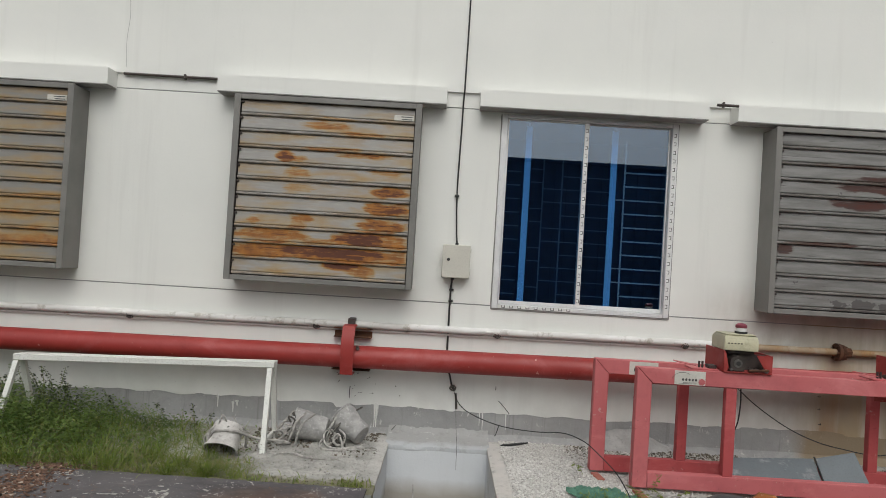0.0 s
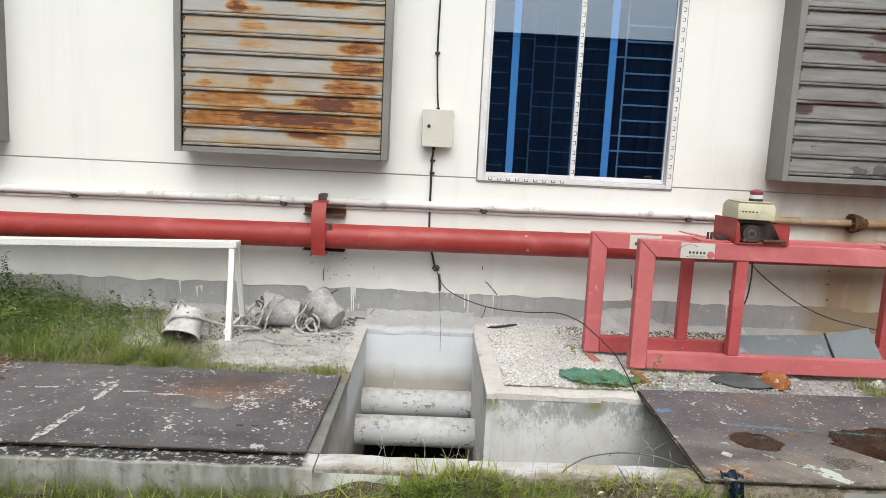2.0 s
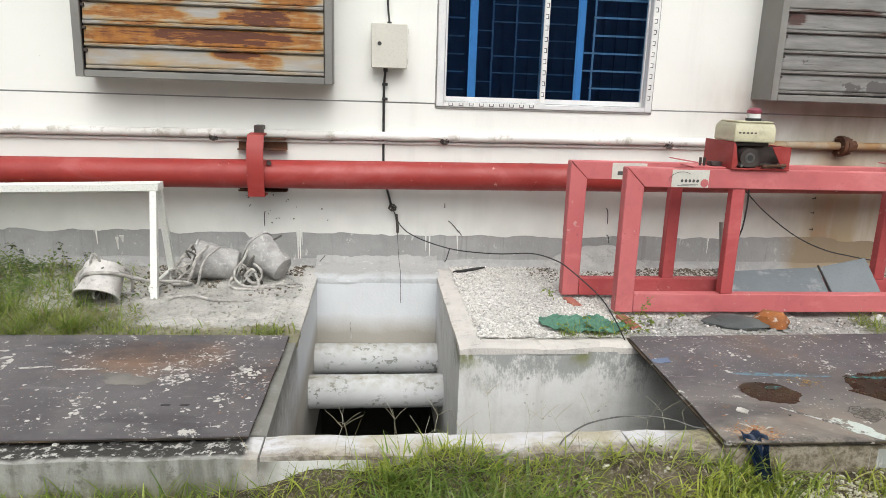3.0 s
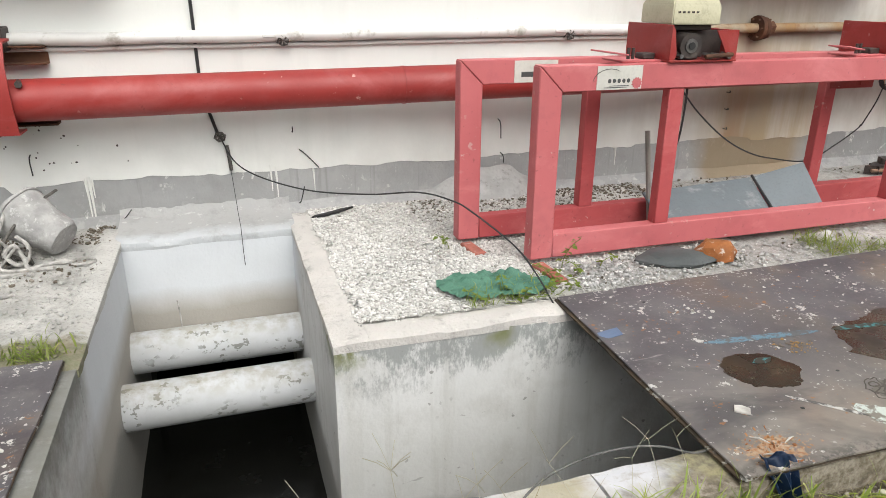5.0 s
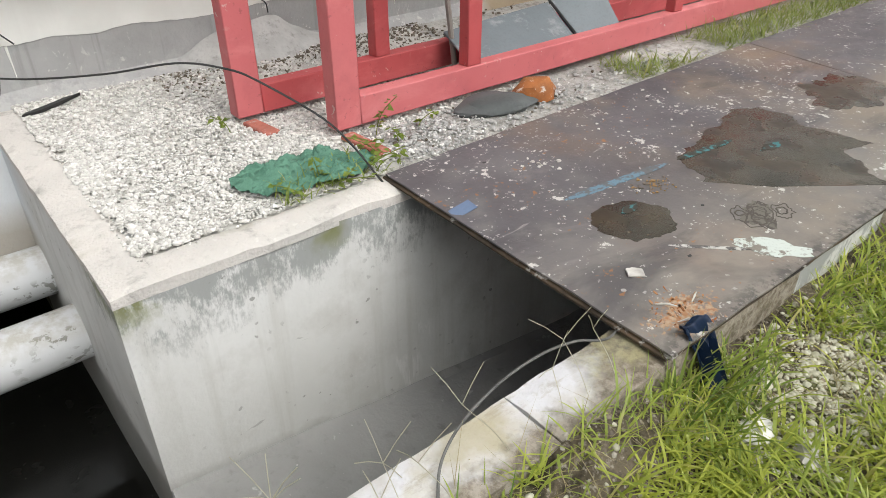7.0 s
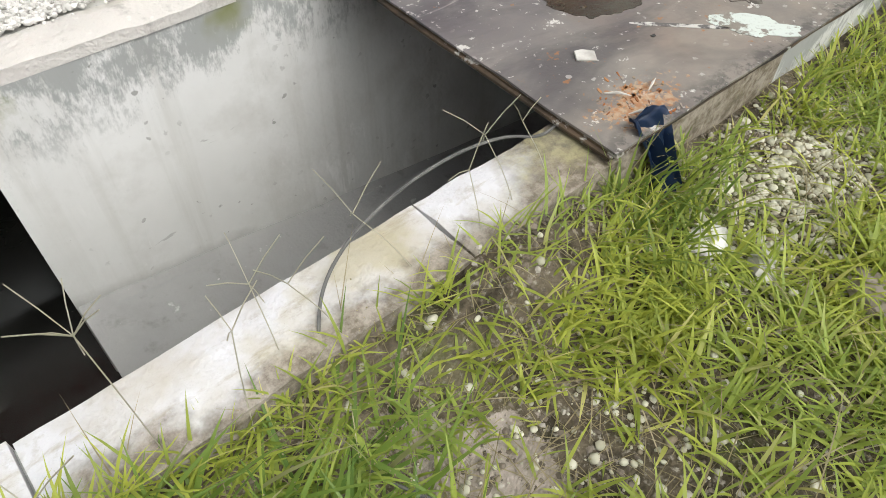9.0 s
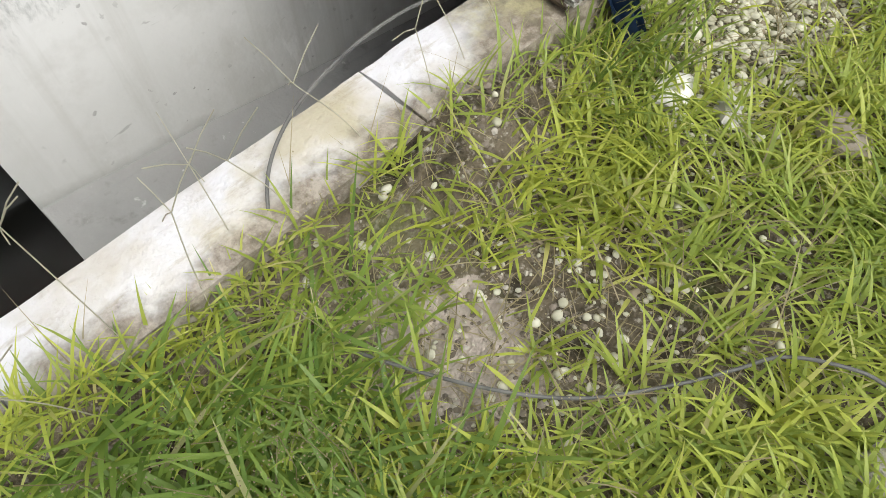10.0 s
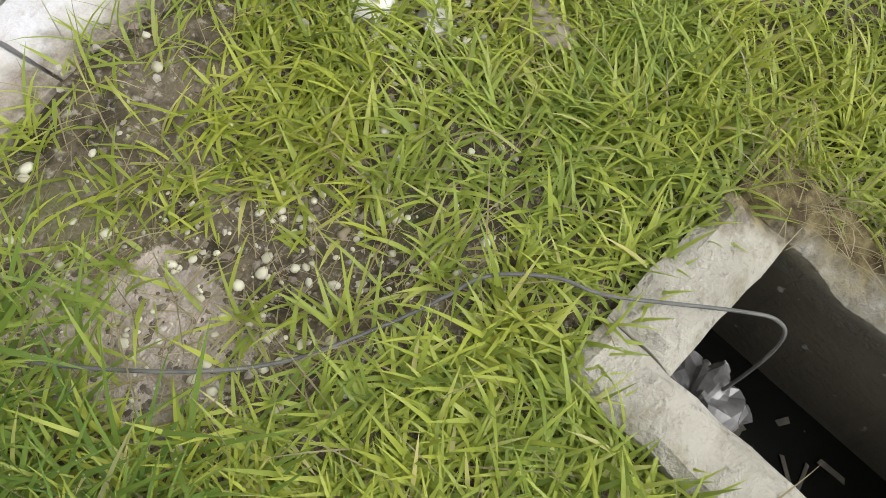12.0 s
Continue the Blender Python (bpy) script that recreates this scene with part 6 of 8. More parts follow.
        part("button_ring", tube([(0.135, 0.09, 0.150), (0.135, 0.09, 0.172)], 0.032, 20), TAPE, bx, "white ring")
        part("button_cap", lathe([(0.033, 0), (0.036, 0.006), (0.034, 0.018), (0.022, 0.028), (0.002, 0.031)], 20, Matrix.Translation((0.135, 0.09, 0.172))), CAP, bx, "dull red cap")
    return u


roller_unit((1.830, 4.425, 0.776), True)
roller_unit((2.955, 4.425, 0.776), False)
roller_unit((5.3, 4.425, 0.776), False)

lead = thing("loose_cable", "black cable slung under the frames", "cable")
part("cable", tube(curve_points([(1.95, 4.50, 0.675), (2.12, 4.58, 0.55), (2.38, 4.70, 0.40), (2.62, 4.80, 0.30), (2.86, 4.90, 0.235), (3.19, 5.00, 0.18), (3.40, 5.03, 0.25), (3.50, 5.01, 0.33), (3.515, 5.0, 0.36)], 6), 0.0034, 7), BLACK, lead)
part("cable_end", tube(curve_points([(1.965, 4.47, 0.67), (1.972, 4.48, 0.58), (1.962, 4.48, 0.47), (1.945, 4.49, 0.40)], 5), 0.0045, 6), BLACK, lead)

# folded grey panel between the frames
sheet = thing("metal_sheet", "grey painted metal sheet lying tilted between the frames", "sheet")
def thin_quad(corners, thick=0.010):
    bm = bmesh.new()
    v = [Vector(c) for c in corners]
    nrm = (v[1] - v[0]).cross(v[3] - v[0]).normalized() * thick
    low, high = [bm.verts.new(c - nrm) for c in v], [bm.verts.new(c) for c in v]
    bm.faces.new(low[::-1])
    bm.faces.new(high)
    for k in range(4):
        bm.faces.new((low[k], low[(k + 1) % 4], high[(k + 1) % 4], high[k]))
    bmesh.ops.bevel(bm, geom=bm.edges[:], offset=0.002, segments=1, affect="EDGES")
    return bm


part("sheet", thin_quad([(1.945, 4.505, 0.105), (2.525, 4.505, 0.105), (2.575, 4.72, 0.205), (1.99, 4.725, 0.175)]), PANEL, sheet)
part("sheet", thin_quad([(2.535, 4.505, 0.105), (2.83, 4.505, 0.10), (2.785, 4.63, 0.285), (2.585, 4.718, 0.207)]), PANEL, sheet)
part("seam", tube([(2.53, 4.50, 0.110), (2.58, 4.72, 0.212)], 0.006, 6), BLACK, sheet)
pole = thing("stick", "thin grey stick leaning on the frame", "stick")
part("shaft", tube([(2.01, 4.67, 0.0), (1.96, 4.695, 0.46)], 0.011, 8), simple("weathered_stick", (0.30, 0.27, 0.24), (0.22, 0.2, 0.18), 0.8), pole)

tool = thing("old_tool", "dark rusty tool head with a white rod lying by the wall", "tool", (3.95, 5.15, 0.0))
part("rod", tube([(-0.03, 0.06, 0.022), (0.20, 0.0, 0.026), (0.42, -0.075, 0.022)], 0.011, 8), CONDUIT, tool, "white plastic rod")
part("head", prism(blob_outline(0.06, 0.09, 0.10, 0.045, 4.4, 0.9, 24, 0.3), 0.0, 0.050), DARK_IRON, tool)
part("head", prism(blob_outline(0.12, 0.10, 0.05, 0.03, 2.4, 0.9, 20), 0.048, 0.085), DARK_IRON, tool)
hank = thing("cable_hank", "hank of black cable with pale tape under the rail", "cable", (3.515, 4.90, 0.60))
for k in range(6):
    a0 = k * 0.5
    part("loop", tube([(0.055 * math.cos(a) * (1 - 0.06 * k), 0.012 * math.sin(a0 + a), 0.040 * math.sin(a) + 0.004 * k) for a in (i * 0.4488 for i in range(15))], 0.006, 5), BLACK if k != 3 else CONDUIT, hank)
part("lead", tube(curve_points([(0.0, 0.02, -0.035), (0.02, 0.06, -0.12), (0.0, 0.10, -0.25)], 5), 0.0034, 6), BLACK, hank)
bracket = thing("rail_bracket", "dark red steel bracket under the frame's rail", "bracket", (2.96, 4.735, 0.60))
part("plate", box((0.0, 0.0, 0.0), (0.27, 0.05, 0.076), 0.004), RED_PIPE, bracket)
part("tab", box((0.18, -0.006, 0.012), (0.26, -0.001, 0.07), 0.002), RED_PIPE, bracket)

# ---- white bench frame ----
bench = thing("bench_frame", "chipped white-painted steel trestle bench on splayed legs", "bench", (-1.068, 4.93, 0))
L, D, H, SAG = 1.82, 0.100, 0.582, 0.055


def sagged(bm):
    """The far end has sunk a little into the weeds."""
    for v in bm.verts:
        v.co.z += SAG * v.co.x / L
    return bm


part("front_rail", sagged(box((-L, 0, H - 0.041), (0, 0.033, H), 0.003)), TABLE, bench)
part("back_rail", sagged(box((-L, D - 0.033, H - 0.041), (0, D, H), 0.003)), TABLE, bench)
part("top_board", sagged(box((-L + 0.0345, 0.0335, H - 0.016), (-0.0345, D - 0.0335, H - 0.003), 0.002)), TABLE, bench, "narrow white board between the rails")
for x in (-0.034, -L + 0.001):
    part("end_rail", sagged(box((x, 0.0335, H - 0.040), (x + 0.033, D - 0.0335, H - 0.001), 0.003)), TABLE, bench)
for x, y, dx, dy in ((-0.046, 0.0, 0.034, -0.20), (-L + 0.005, 0.0, -0.03, -0.16), (-0.040, D - 0.034, 0.004, 0.16), (-L + 0.005, D - 0.034, 0.02, 0.16)):
    bm = bmesh.new()
    w_ = 0.034
    low = [bm.verts.new((x + dx + a, y + dy + b, 0.002)) for a, b in ((0, 0), (w_, 0), (w_, w_), (0, w_))]
    high = [bm.verts.new((x + a, y + b, H - 0.0415 + SAG * x / L)) for a, b in ((0, 0), (w_, 0), (w_, w_), (0, w_))]
    bm.faces.new(low[::-1])
    bm.faces.new(high)
    for k in range(4):
        bm.faces.new((low[k], low[(k + 1) % 4], high[(k + 1) % 4], high[k]))
    part("leg", bm, TABLE, bench)
part("foot_bar", box((-0.036, -0.15, 0.022), (-0.012, 0.22, 0.058), 0.003), TABLE, bench)


# ---- buckets and ropes ----
def pail(at, mouth, spin, label, r0, r1, h, mat=None):
    """A pail on its side, thick-lipped, with its mouth along its own +z."""
    b = thing("bucket", label, "bucket", group="cement buckets")
    body = part("body", lathe([(r0 * 0.9, 0), (r0, 0.006), *((r0 + (r1 - r0) * q_ / 8, h * q_ / 8) for q_ in range(1, 8)), (r1, h), (r1 + 0.007, h), (r1 + 0.007, h + 0.012), (r1 - 0.004, h + 0.012), (r0 - 0.006, 0.012), (0.002, 0.012)], 28), mat or BUCKET, b)
    for v in body.data.vertices:
        v.co += Vector((v.co.x, v.co.y, 0)).normalized() * (0.009 * noise.noise(v.co * 14 + Vector((spin, 0, 0))) + 0.006 * noise.noise(v.co * 45))
    b.matrix_world = Matrix.Translation(at) @ Vector(mouth).to_track_quat("Z", "Y").to_matrix().to_4x4()
    return b


def rope(ctrl, label="dirty white rope tangled on the ground", r=0.009, mat=None):
    c = thing("rope", label, "rope", group="ropes by the buckets")
    part("strand", tube(curve_points(ctrl, 6), r, 7), mat or ROPE, c)
    return c


pail((-1.295, 4.74, 0.172), (-0.06, -0.66, -0.75), 1.0, "cement-caked white bucket tipped mouth down in the grass", 0.096, 0.104, 0.165, PALE_PAIL)
pail((-0.70, 5.13, 0.084), (-0.96, 0.02, 0.14), 2.0, "grey cement-caked bucket lying on its side by the wall", 0.078, 0.112, 0.235)
pail((-0.445, 5.08, 0.076), (-0.72, 0.42, 0.42), 3.0, "grey cement-caked bucket tipped against the wall", 0.072, 0.112, 0.205)
rope([(-1.4, 4.64, 0.082), (-1.40, 4.66, 0.145), (-1.35, 4.66, 0.185), (-1.25, 4.67, 0.190), (-1.18, 4.7, 0.150), (-1.17, 4.76, 0.115), (-1.1, 4.8, 0.082), (-0.98, 4.88, 0.0574), (-0.93, 4.93, 0.0328)])
rope([(-1.38, 4.6, 0.107), (-1.35, 4.6, 0.168), (-1.26, 4.61, 0.176), (-1.2, 4.66, 0.156), (-1.14, 4.74, 0.107)])
rope([(-1.42, 4.7, 0.0246), (-1.43, 4.68, 0.0984), (-1.38, 4.70, 0.165), (-1.3, 4.71, 0.198), (-1.21, 4.74, 0.170), (-1.19, 4.8, 0.0984), (-1.2, 4.82, 0.0164)], r=0.0085)
rope([(-0.84, 5.02, 0.226), (-0.9, 4.985, 0.164), (-0.925, 4.96, 0.082), (-0.955, 4.95, 0.0287), (-1.02, 4.96, 0.018), (-1.05, 5, 0.0492), (-1.02, 5.03, 0.115), (-0.97, 5.06, 0.18), (-0.93, 5.06, 0.226)], r=0.0085)
rope([(-0.78, 5.03, 0.217), (-0.84, 4.985, 0.172), (-0.875, 4.97, 0.107), (-0.89, 4.97, 0.041), (-0.9, 4.98, 0.00984)], r=0.0075)
rope([(-0.95, 5.08, 0.213), (-1.01, 5.05, 0.123), (-1.05, 5.05, 0.0574), (-1.01, 5.08, 0.0164), (-0.94, 5.08, 0.0246)], r=0.006)
rope([(-0.63, 5.08, 0.213), (-0.66, 5.05, 0.139), (-0.7, 5.01, 0.0902), (-0.69, 4.97, 0.041), (-0.64, 4.95, 0.0123), (-0.58, 4.94, 0.00984), (-0.5, 4.98, 0.0115), (-0.43, 5, 0.0164)], r=0.0075)
rope([(-0.6, 5.04, 0.115), (-0.555, 4.99, 0.0902), (-0.56, 4.97, 0.041), (-0.6, 4.97, 0.0246), (-0.635, 4.98, 0.0656), (-0.6, 4.985, 0.0984), (-0.57, 4.965, 0.0492), (-0.55, 4.94, 0.0123), (-0.47, 4.94, 0.00984)], r=0.0085)
rope([(-0.71, 4.97, 0.0574), (-0.72, 4.94, 0.0246), (-0.68, 4.9, 0.0107), (-0.62, 4.89, 0.00984), (-0.56, 4.9, 0.00984), (-0.53, 4.88, 0.00984)], r=0.0085)
rope([(-0.52, 5, 0.00984), (-0.44, 4.99, 0.00984), (-0.38, 5.02, 0.00984), (-0.34, 5, 0.00984), (-0.33, 4.96, 0.00984), (-0.4, 4.95, 0.00984)], r=0.006)
rope([(-0.99, 4.7, 0.00984), (-0.94, 4.76, 0.0107), (-0.86, 4.77, 0.00984), (-0.76, 4.7, 0.00984), (-0.62, 4.68, 0.00984), (-0.55, 4.7, 0.00984)], r=0.007)

for k in range(7):
    q = random.Random(640 + k)
    c0 = ((-0.94, 5.03, 0.10), (-0.93, 5.05, 0.14), (-0.64, 5.0, 0.08), (-0.60, 4.98, 0.05), (-1.31, 4.645, 0.150), (-1.27, 4.65, 0.155), (-0.97, 5.0, 0.05))[k]
    rope([(c0[0] + q.gauss(0, 0.05), c0[1] + q.gauss(0, 0.02), max(0.012, c0[2] + q.gauss(0, 0.05))) for _ in range(8)], "grimy dark rope end in the tangle", 0.006, OLD_MUD if k % 2 else ROPE)
rope([(-0.47, 5.22, 0.245), (-0.56, 5.10, 0.20), (-0.63, 5.03, 0.12), (-0.66, 4.99, 0.06)], "dark twig leaning on the bucket", 0.006, OLD_MUD)

# ---- pipes in the bay ----
for y, z, r in ((5.085, -0.478, 0.092), (4.69, -0.508, 0.092)):
    p = thing("drain_pipe", "flaking grey-white drain pipe spanning the pit", "pipe", group="pipes across the pit")
    part("pipe", tube([(BAY_X0 - 0.03, y - 0.01, z + 0.004), (0.1, y, z), (BAY_X1 + 0.03, y + 0.01, z - 0.004)], r, 26), OLD_PIPE, p)
wire = thing("pit_wire", "short pale wire standing up behind the drain pipe", "wire")
part("wire", tube([(-0.055, 5.105, -0.400), (-0.056, 5.108, -0.33), (-0.060, 5.105, -0.258)], 0.0035, 6), ROPE, wire)


# ---- boards over the trench ----
def cover_board(outline, label, layers=((0.0, 0.0055), (0.0058, 0.0110), (0.0115, 0.016)), lift=0.006):
    bd = thing("cover_board", label, "board", group="boards over the trench")
    for k, (z0, z1) in enumerate(layers):
        shift = (0.007, -0.001, 0.0)[k]
        pts = []
        for i, (x, y) in enumerate(outline):
            nx_, ny_ = outline[(i + 1) % len(outline)]
            d = Vector((nx_ - x, ny_ - y, 0))
            m = max(2, int(d.length / 0.05))
            for s in range(m):
                px, py = x + d.x * s / m, y + d.y * s / m
                w = 0.004 * noise.noise((px * 9, py * 9, k * 5.0)) + 0.002 * noise.noise((px * 40, py * 40, k))
                pts.append((px + w - shift, py + w * 0.7 + shift))
        part("ply_layer", prism(pts, z0 + lift, z1 + lift), BOARD if k == len(layers) - 1 else PLY_EDGE, bd)
    return bd


cover_board([(1.228, 3.118), (3.110, 3.094), (3.298, 4.150), (1.262, 4.105)], "dark weathered plywood board with paint spatters and puddles")
cover_board([(3.121, 3.092), (5.70, 3.085), (5.71, 4.16), (3.309, 4.150)], "dark weathered plywood board, brown with dirt", lift=0.004)
cover_board([(5.72, 3.09), (8.9, 3.09), (8.9, 4.16), (5.73, 4.16)], "dark weathered plywood board beside the frames", lift=0.005)
cover_board([(-2.09, 3.205), (-0.315, 3.215), (-0.296, 4.125), (-2.12, 4.150)], "dark weathered plywood board with pale scuffs and splashes", lift=0.008)
cover_board([(-4.20, 3.20), (-2.11, 3.205), (-2.15, 4.15), (-4.20, 4.17)], "dark weathered plywood board next to the weeds", lift=0.007)
cover_board([(-6.4, 3.20), (-4.21, 3.20), (-4.21, 4.17), (-6.4, 4.18)], "dark weathered plywood board at the far end", lift=0.007)

TOP = 0.0222


def decal(name, label, outline, mat, z=TOP, thick=0.0012, category="paint mark", group=""):
    ob = tagged(link(name, prism(outline, z, z + thick), mat), label, category, group)
    return ob


def strip(x0, y0, x1, y1, w, seed, n=26):
    """A ragged brush stroke as an outline."""
    d = Vector((x1 - x0, y1 - y0))
    nrm = Vector((-d.y, d.x)).normalized()
    up, dn = [], []
    for i in range(n + 1):
        p = Vector((x0, y0)) + d * i / n
        e = min(1.0, 6 * min(i, n - i) / n + 0.15)
        up.append(tuple(p + nrm * w * e * (0.5 + 0.25 * noise.noise((i * 0.7, seed, 0)))))
        dn.append(tuple(p - nrm * w * e * (0.5 + 0.25 * noise.noise((i * 0.7, seed, 9)))))
    return dn + up[::-1]


decal("puddle", "shallow brown puddle on the board", blob_outline(1.597, 3.488, 0.110, 0.098, 1.3, 0.22, 80, 0.0, 0.05), PUDDLE, thick=0.0006, category="puddle", group="puddles on the boards")
decal("puddle", "wide shallow brown puddle on the board", angular_outline(((1.92, 3.50), (2.04, 3.36), (2.30, 3.16), (2.44, 3.33), (2.57, 3.31), (2.55, 3.50), (2.60, 3.69), (2.50, 3.745), (2.22, 3.68), (2.0, 3.64)), 4.2, 0.022), PUDDLE, thick=0.0006, category="puddle", group="puddles on the boards")
decal("puddle", "rust-brown puddle by the board seam", blob_outline(3.00, 3.57, 0.20, 0.15, 6.7, 0.4, 80, 0.2, 0.10), PUDDLE, thick=0.0006, category="puddle", group="puddles on the boards")
decal("mud_crust", "thin brown crust of dried mud on the board", blob_outline(1.868, 3.302, 0.068, 0.046, 8.8, 0.5, 60, 0.5, 0.12), SILT, thick=0.0005, category="mud")
bm = bmesh.new()
for cx, cy, r, sd in ((1.845, 3.285, 0.046, 1), (1.885, 3.305, 0.040, 2), (1.838, 3.335, 0.030, 3), (1.935, 3.270, 0.034, 4)):
    for f, w_ in ((0.95, 0.0018), (0.5, 0.0024)):
        ring = [(x, y, TOP + 0.0006) for x, y in blob_outline(cx, cy, r * f * 1.2, r * f * 0.8, sd * 1.7 + f, 0.5, 28, 0.6)]
        add_tube(bm, ring + ring[:1], w_, 5)
bm.transform(Matrix.Translation((0, 0, TOP)) @ Matrix.Diagonal((1, 1, 0.4, 1)) @ Matrix.Translation((0, 0, -TOP)))
bmesh.ops.recalc_face_normals(bm, faces=bm.faces)
tagged(link("mud_print", bm, MUD), "dark ringed mud print dried on the board", "mud")
decal("paint_stroke", "pale blue paint stroke on the board", strip(1.54, 3.670, 1.945, 3.632, 0.028, 2), SKYPAINT, group="paint strokes")
decal("paint_stroke", "turquoise paint stroke across the puddle", strip(1.99, 3.628, 2.25, 3.604, 0.024, 5), TURQUOISE, TOP + 0.0008, group="paint strokes")
decal("paint_stroke", "turquoise paint dab in the puddle", blob_outline(1.63, 3.53, 0.032, 0.016, 2.2, 0.5), TURQUOISE, TOP + 0.0008, group="paint strokes")
decal("paint_stroke", "turquoise paint dab in the puddle", blob_outline(2.30, 3.50, 0.05, 0.016, 3.4, 0.6), TURQUOISE, TOP + 0.0008, group="paint strokes")
decal("paint_stroke", "worn mint paint patch at the board's edge", blob_outline(1.745, 3.195, 0.085, 0.042, 4.6, 0.35, 48, -0.95), MINT, group="paint strokes")
decal("paint_stroke", "thin worn white scrape on the board", strip(1.56, 3.36, 1.70, 3.22, 0.012, 3), WHITE_MARK, group="paint strokes")
for k in range(70):
    q = random.Random(500 + k)
    px, py = q.gauss(1.357, 0.038), min(3.262, max(3.128, q.gauss(3.200, 0.030)))
    decal("rust_flake", "orange flake of rust and rotten wood", blob_outline(px, py, q.uniform(0.002, 0.0075), q.uniform(0.0012, 0.0032), k * 0.37, 0.6, 12, q.uniform(-0.2, 1.2)), q.choice((RUST_DUST, RUST_DUST, RUST_DUST, ORANGE, SAND)), category="rust", group="rust flakes at the board's corner")
for k, (x0, y0, x1, y1, w) in enumerate(((-1.446, 3.872, -1.345, 3.886, 0.022), (-1.338, 3.875, -1.345, 3.65, 0.030), (-1.350, 3.59, -1.378, 3.215, 0.036), (-1.753, 3.775, -1.531, 3.803, 0.016), (-1.29, 3.768, -1.153, 3.787, 0.014), (-1.122, 3.755, -0.938, 3.765, 0.014))):
    decal("paint_stroke", "worn white paint line on the board", strip(x0, y0, x1, y1, w, 20 + k), WHITE_MARK, 0.0245, group="white lines on the boards")
decal("paint_stroke", "pale cement smear on the board", blob_outline(-0.83, 3.655, 0.095, 0.05, 5.1, 0.6, 48, -0.3), simple("cement_smear", (0.2, 0.19, 0.17), (0.14, 0.13, 0.12), 0.9), 0.0245, category="smear")
q = random.Random(77)
for cx, cy, n, spread in ((1.79, 3.575, 60, 0.022), (-0.40, 3.715, 26, 0.030), (-0.70, 3.64, 34, 0.055), (-0.447, 3.46, 22, 0.035), (-0.60, 3.80, 16, 0.05), (-0.95, 3.40, 14, 0.10), (1.66, 3.87, 12, 0.03), (2.3, 3.95, 18, 0.12)):
    bm = bmesh.new()
    for _ in range(n):
        px, py = q.gauss(cx, spread * 1.3), q.gauss(cy, spread)
        r = (abs(q.gauss(0.003, 0.0025)) + 0.0012) * (0.55 if cx == 1.79 else 1.0)
        low = [bm.verts.new((px + a, py + b, 0.0225)) for a, b in blob_outline(0, 0, r * q.uniform(0.8, 1.8), r, q.random() * 9, 0.9, 10, q.uniform(0, 3))]
        high = [bm.verts.new((v.co.x, v.co.y, 0.0252)) for v in low]
        bm.faces.new(high)
        for k in range(10):
            bm.faces.new((low[k], low[(k + 1) % 10], high[(k + 1) % 10], high[k]))
    ochre = abs(cx - 1.79) < 0.01
    tagged(link("paint_splash", bm, OCHRE if ochre else SPLASH), "flecks of rust-yellow stain by the puddle" if ochre else "burst of dried white paint drops on the board", "paint mark", "paint bursts", "stuff")
for x, y in ((-0.65, 3.438), (-0.585, 3.437)):
    decal("slot", "short dark slot cut in the board", strip(x, y, x + 0.035, y + 0.002, 0.010, 1), BLACK, 0.0242, category="slot", group="slots in the board")
for k, (x, y) in enumerate(((1.56, 3.30), (1.80, 3.42), (1.53, 3.98), (2.35, 4.0), (2.9, 3.85))):
    decal("knot_hole", "small dark hole in the board", blob_outline(x, y, 0.006, 0.004, 3.0 + k, 0.6, 16), BLACK, category="hole", group="holes in the boards")

flap = thing("foil_tag", "crumpled pale blue foil scrap on the board's edge", "scrap", (1.29, 3.805, TOP))
part("scrap", prism([(-0.042, -0.018), (0.036, -0.024), (0.044, 0.016), (-0.028, 0.022)], 0.001, 0.003, pose(0, 0, 0, 4, -6, 8)), TAG, flap)
chip = thing("paper_scrap", "small crumpled white paper scrap on the board", "scrap", (1.40, 3.337, TOP))
part("scrap", prism([(-0.020, -0.013), (0.019, -0.016), (0.022, 0.011), (0.0, 0.017), (-0.017, 0.013)], 0.001, 0.005, pose(0, 0, 0, 5, 4, -30)), PAPER, chip)
for x0, y0, x1, y1 in ((1.335, 3.235, 1.365, 3.20), (1.40, 3.19, 1.44, 3.205), (1.32, 3.17, 1.36, 3.15)):
    sp = thing("splinter", "pale wood splinter on the rusty corner", "splinter", group="splinters on the board")
    part("sliver", tube([(x0, y0, TOP + 0.005), ((x0 + x1) / 2, (y0 + y1) / 2, TOP + 0.009), (x1, y1, TOP + 0.005)], 0.004, 5, (0.0008, 0.0028, 0.0008)), PAPER, sp)
glove = thing("plastic_rag", "dark blue plastic rag hanging over the board's corner", "rag")
bm = bmesh.new()
rows = []
for i in range(25):
    t = i / 24
    y = 3.152 - 0.050 * t - 0.030 * t * t
    z = 0.036 + 0.010 * math.sin(t * 2.6) - 0.185 * max(0.0, t - 0.22) ** 1.15
    row = []
    for u in range(15):
        s_ = u / 14 * 2 - 1
        fold = 0.010 * math.sin(s_ * 5.2 + t * 2.4) + 0.006 * math.sin(s_ * 11 - t * 5)
        row.append(bm.verts.new((1.325 + 0.026 * t + s_ * (0.042 - 0.012 * t + 0.010 * math.sin(t * 6)), y - fold * (0.3 + t), z + fold * (1.0 - 0.6 * t) + 0.004 * noise.noise((s_ * 4, t * 6, 2)))))
    rows.append(row)
for a, b in zip(rows, rows[1:]):
    for k in range(14):
        bm.faces.new((a[k], a[k + 1], b[k + 1], b[k]))
bmesh.ops.solidify(bm, geom=bm.faces[:], thickness=0.003)
link("rag", bm, BLUE, glove, angle=70)


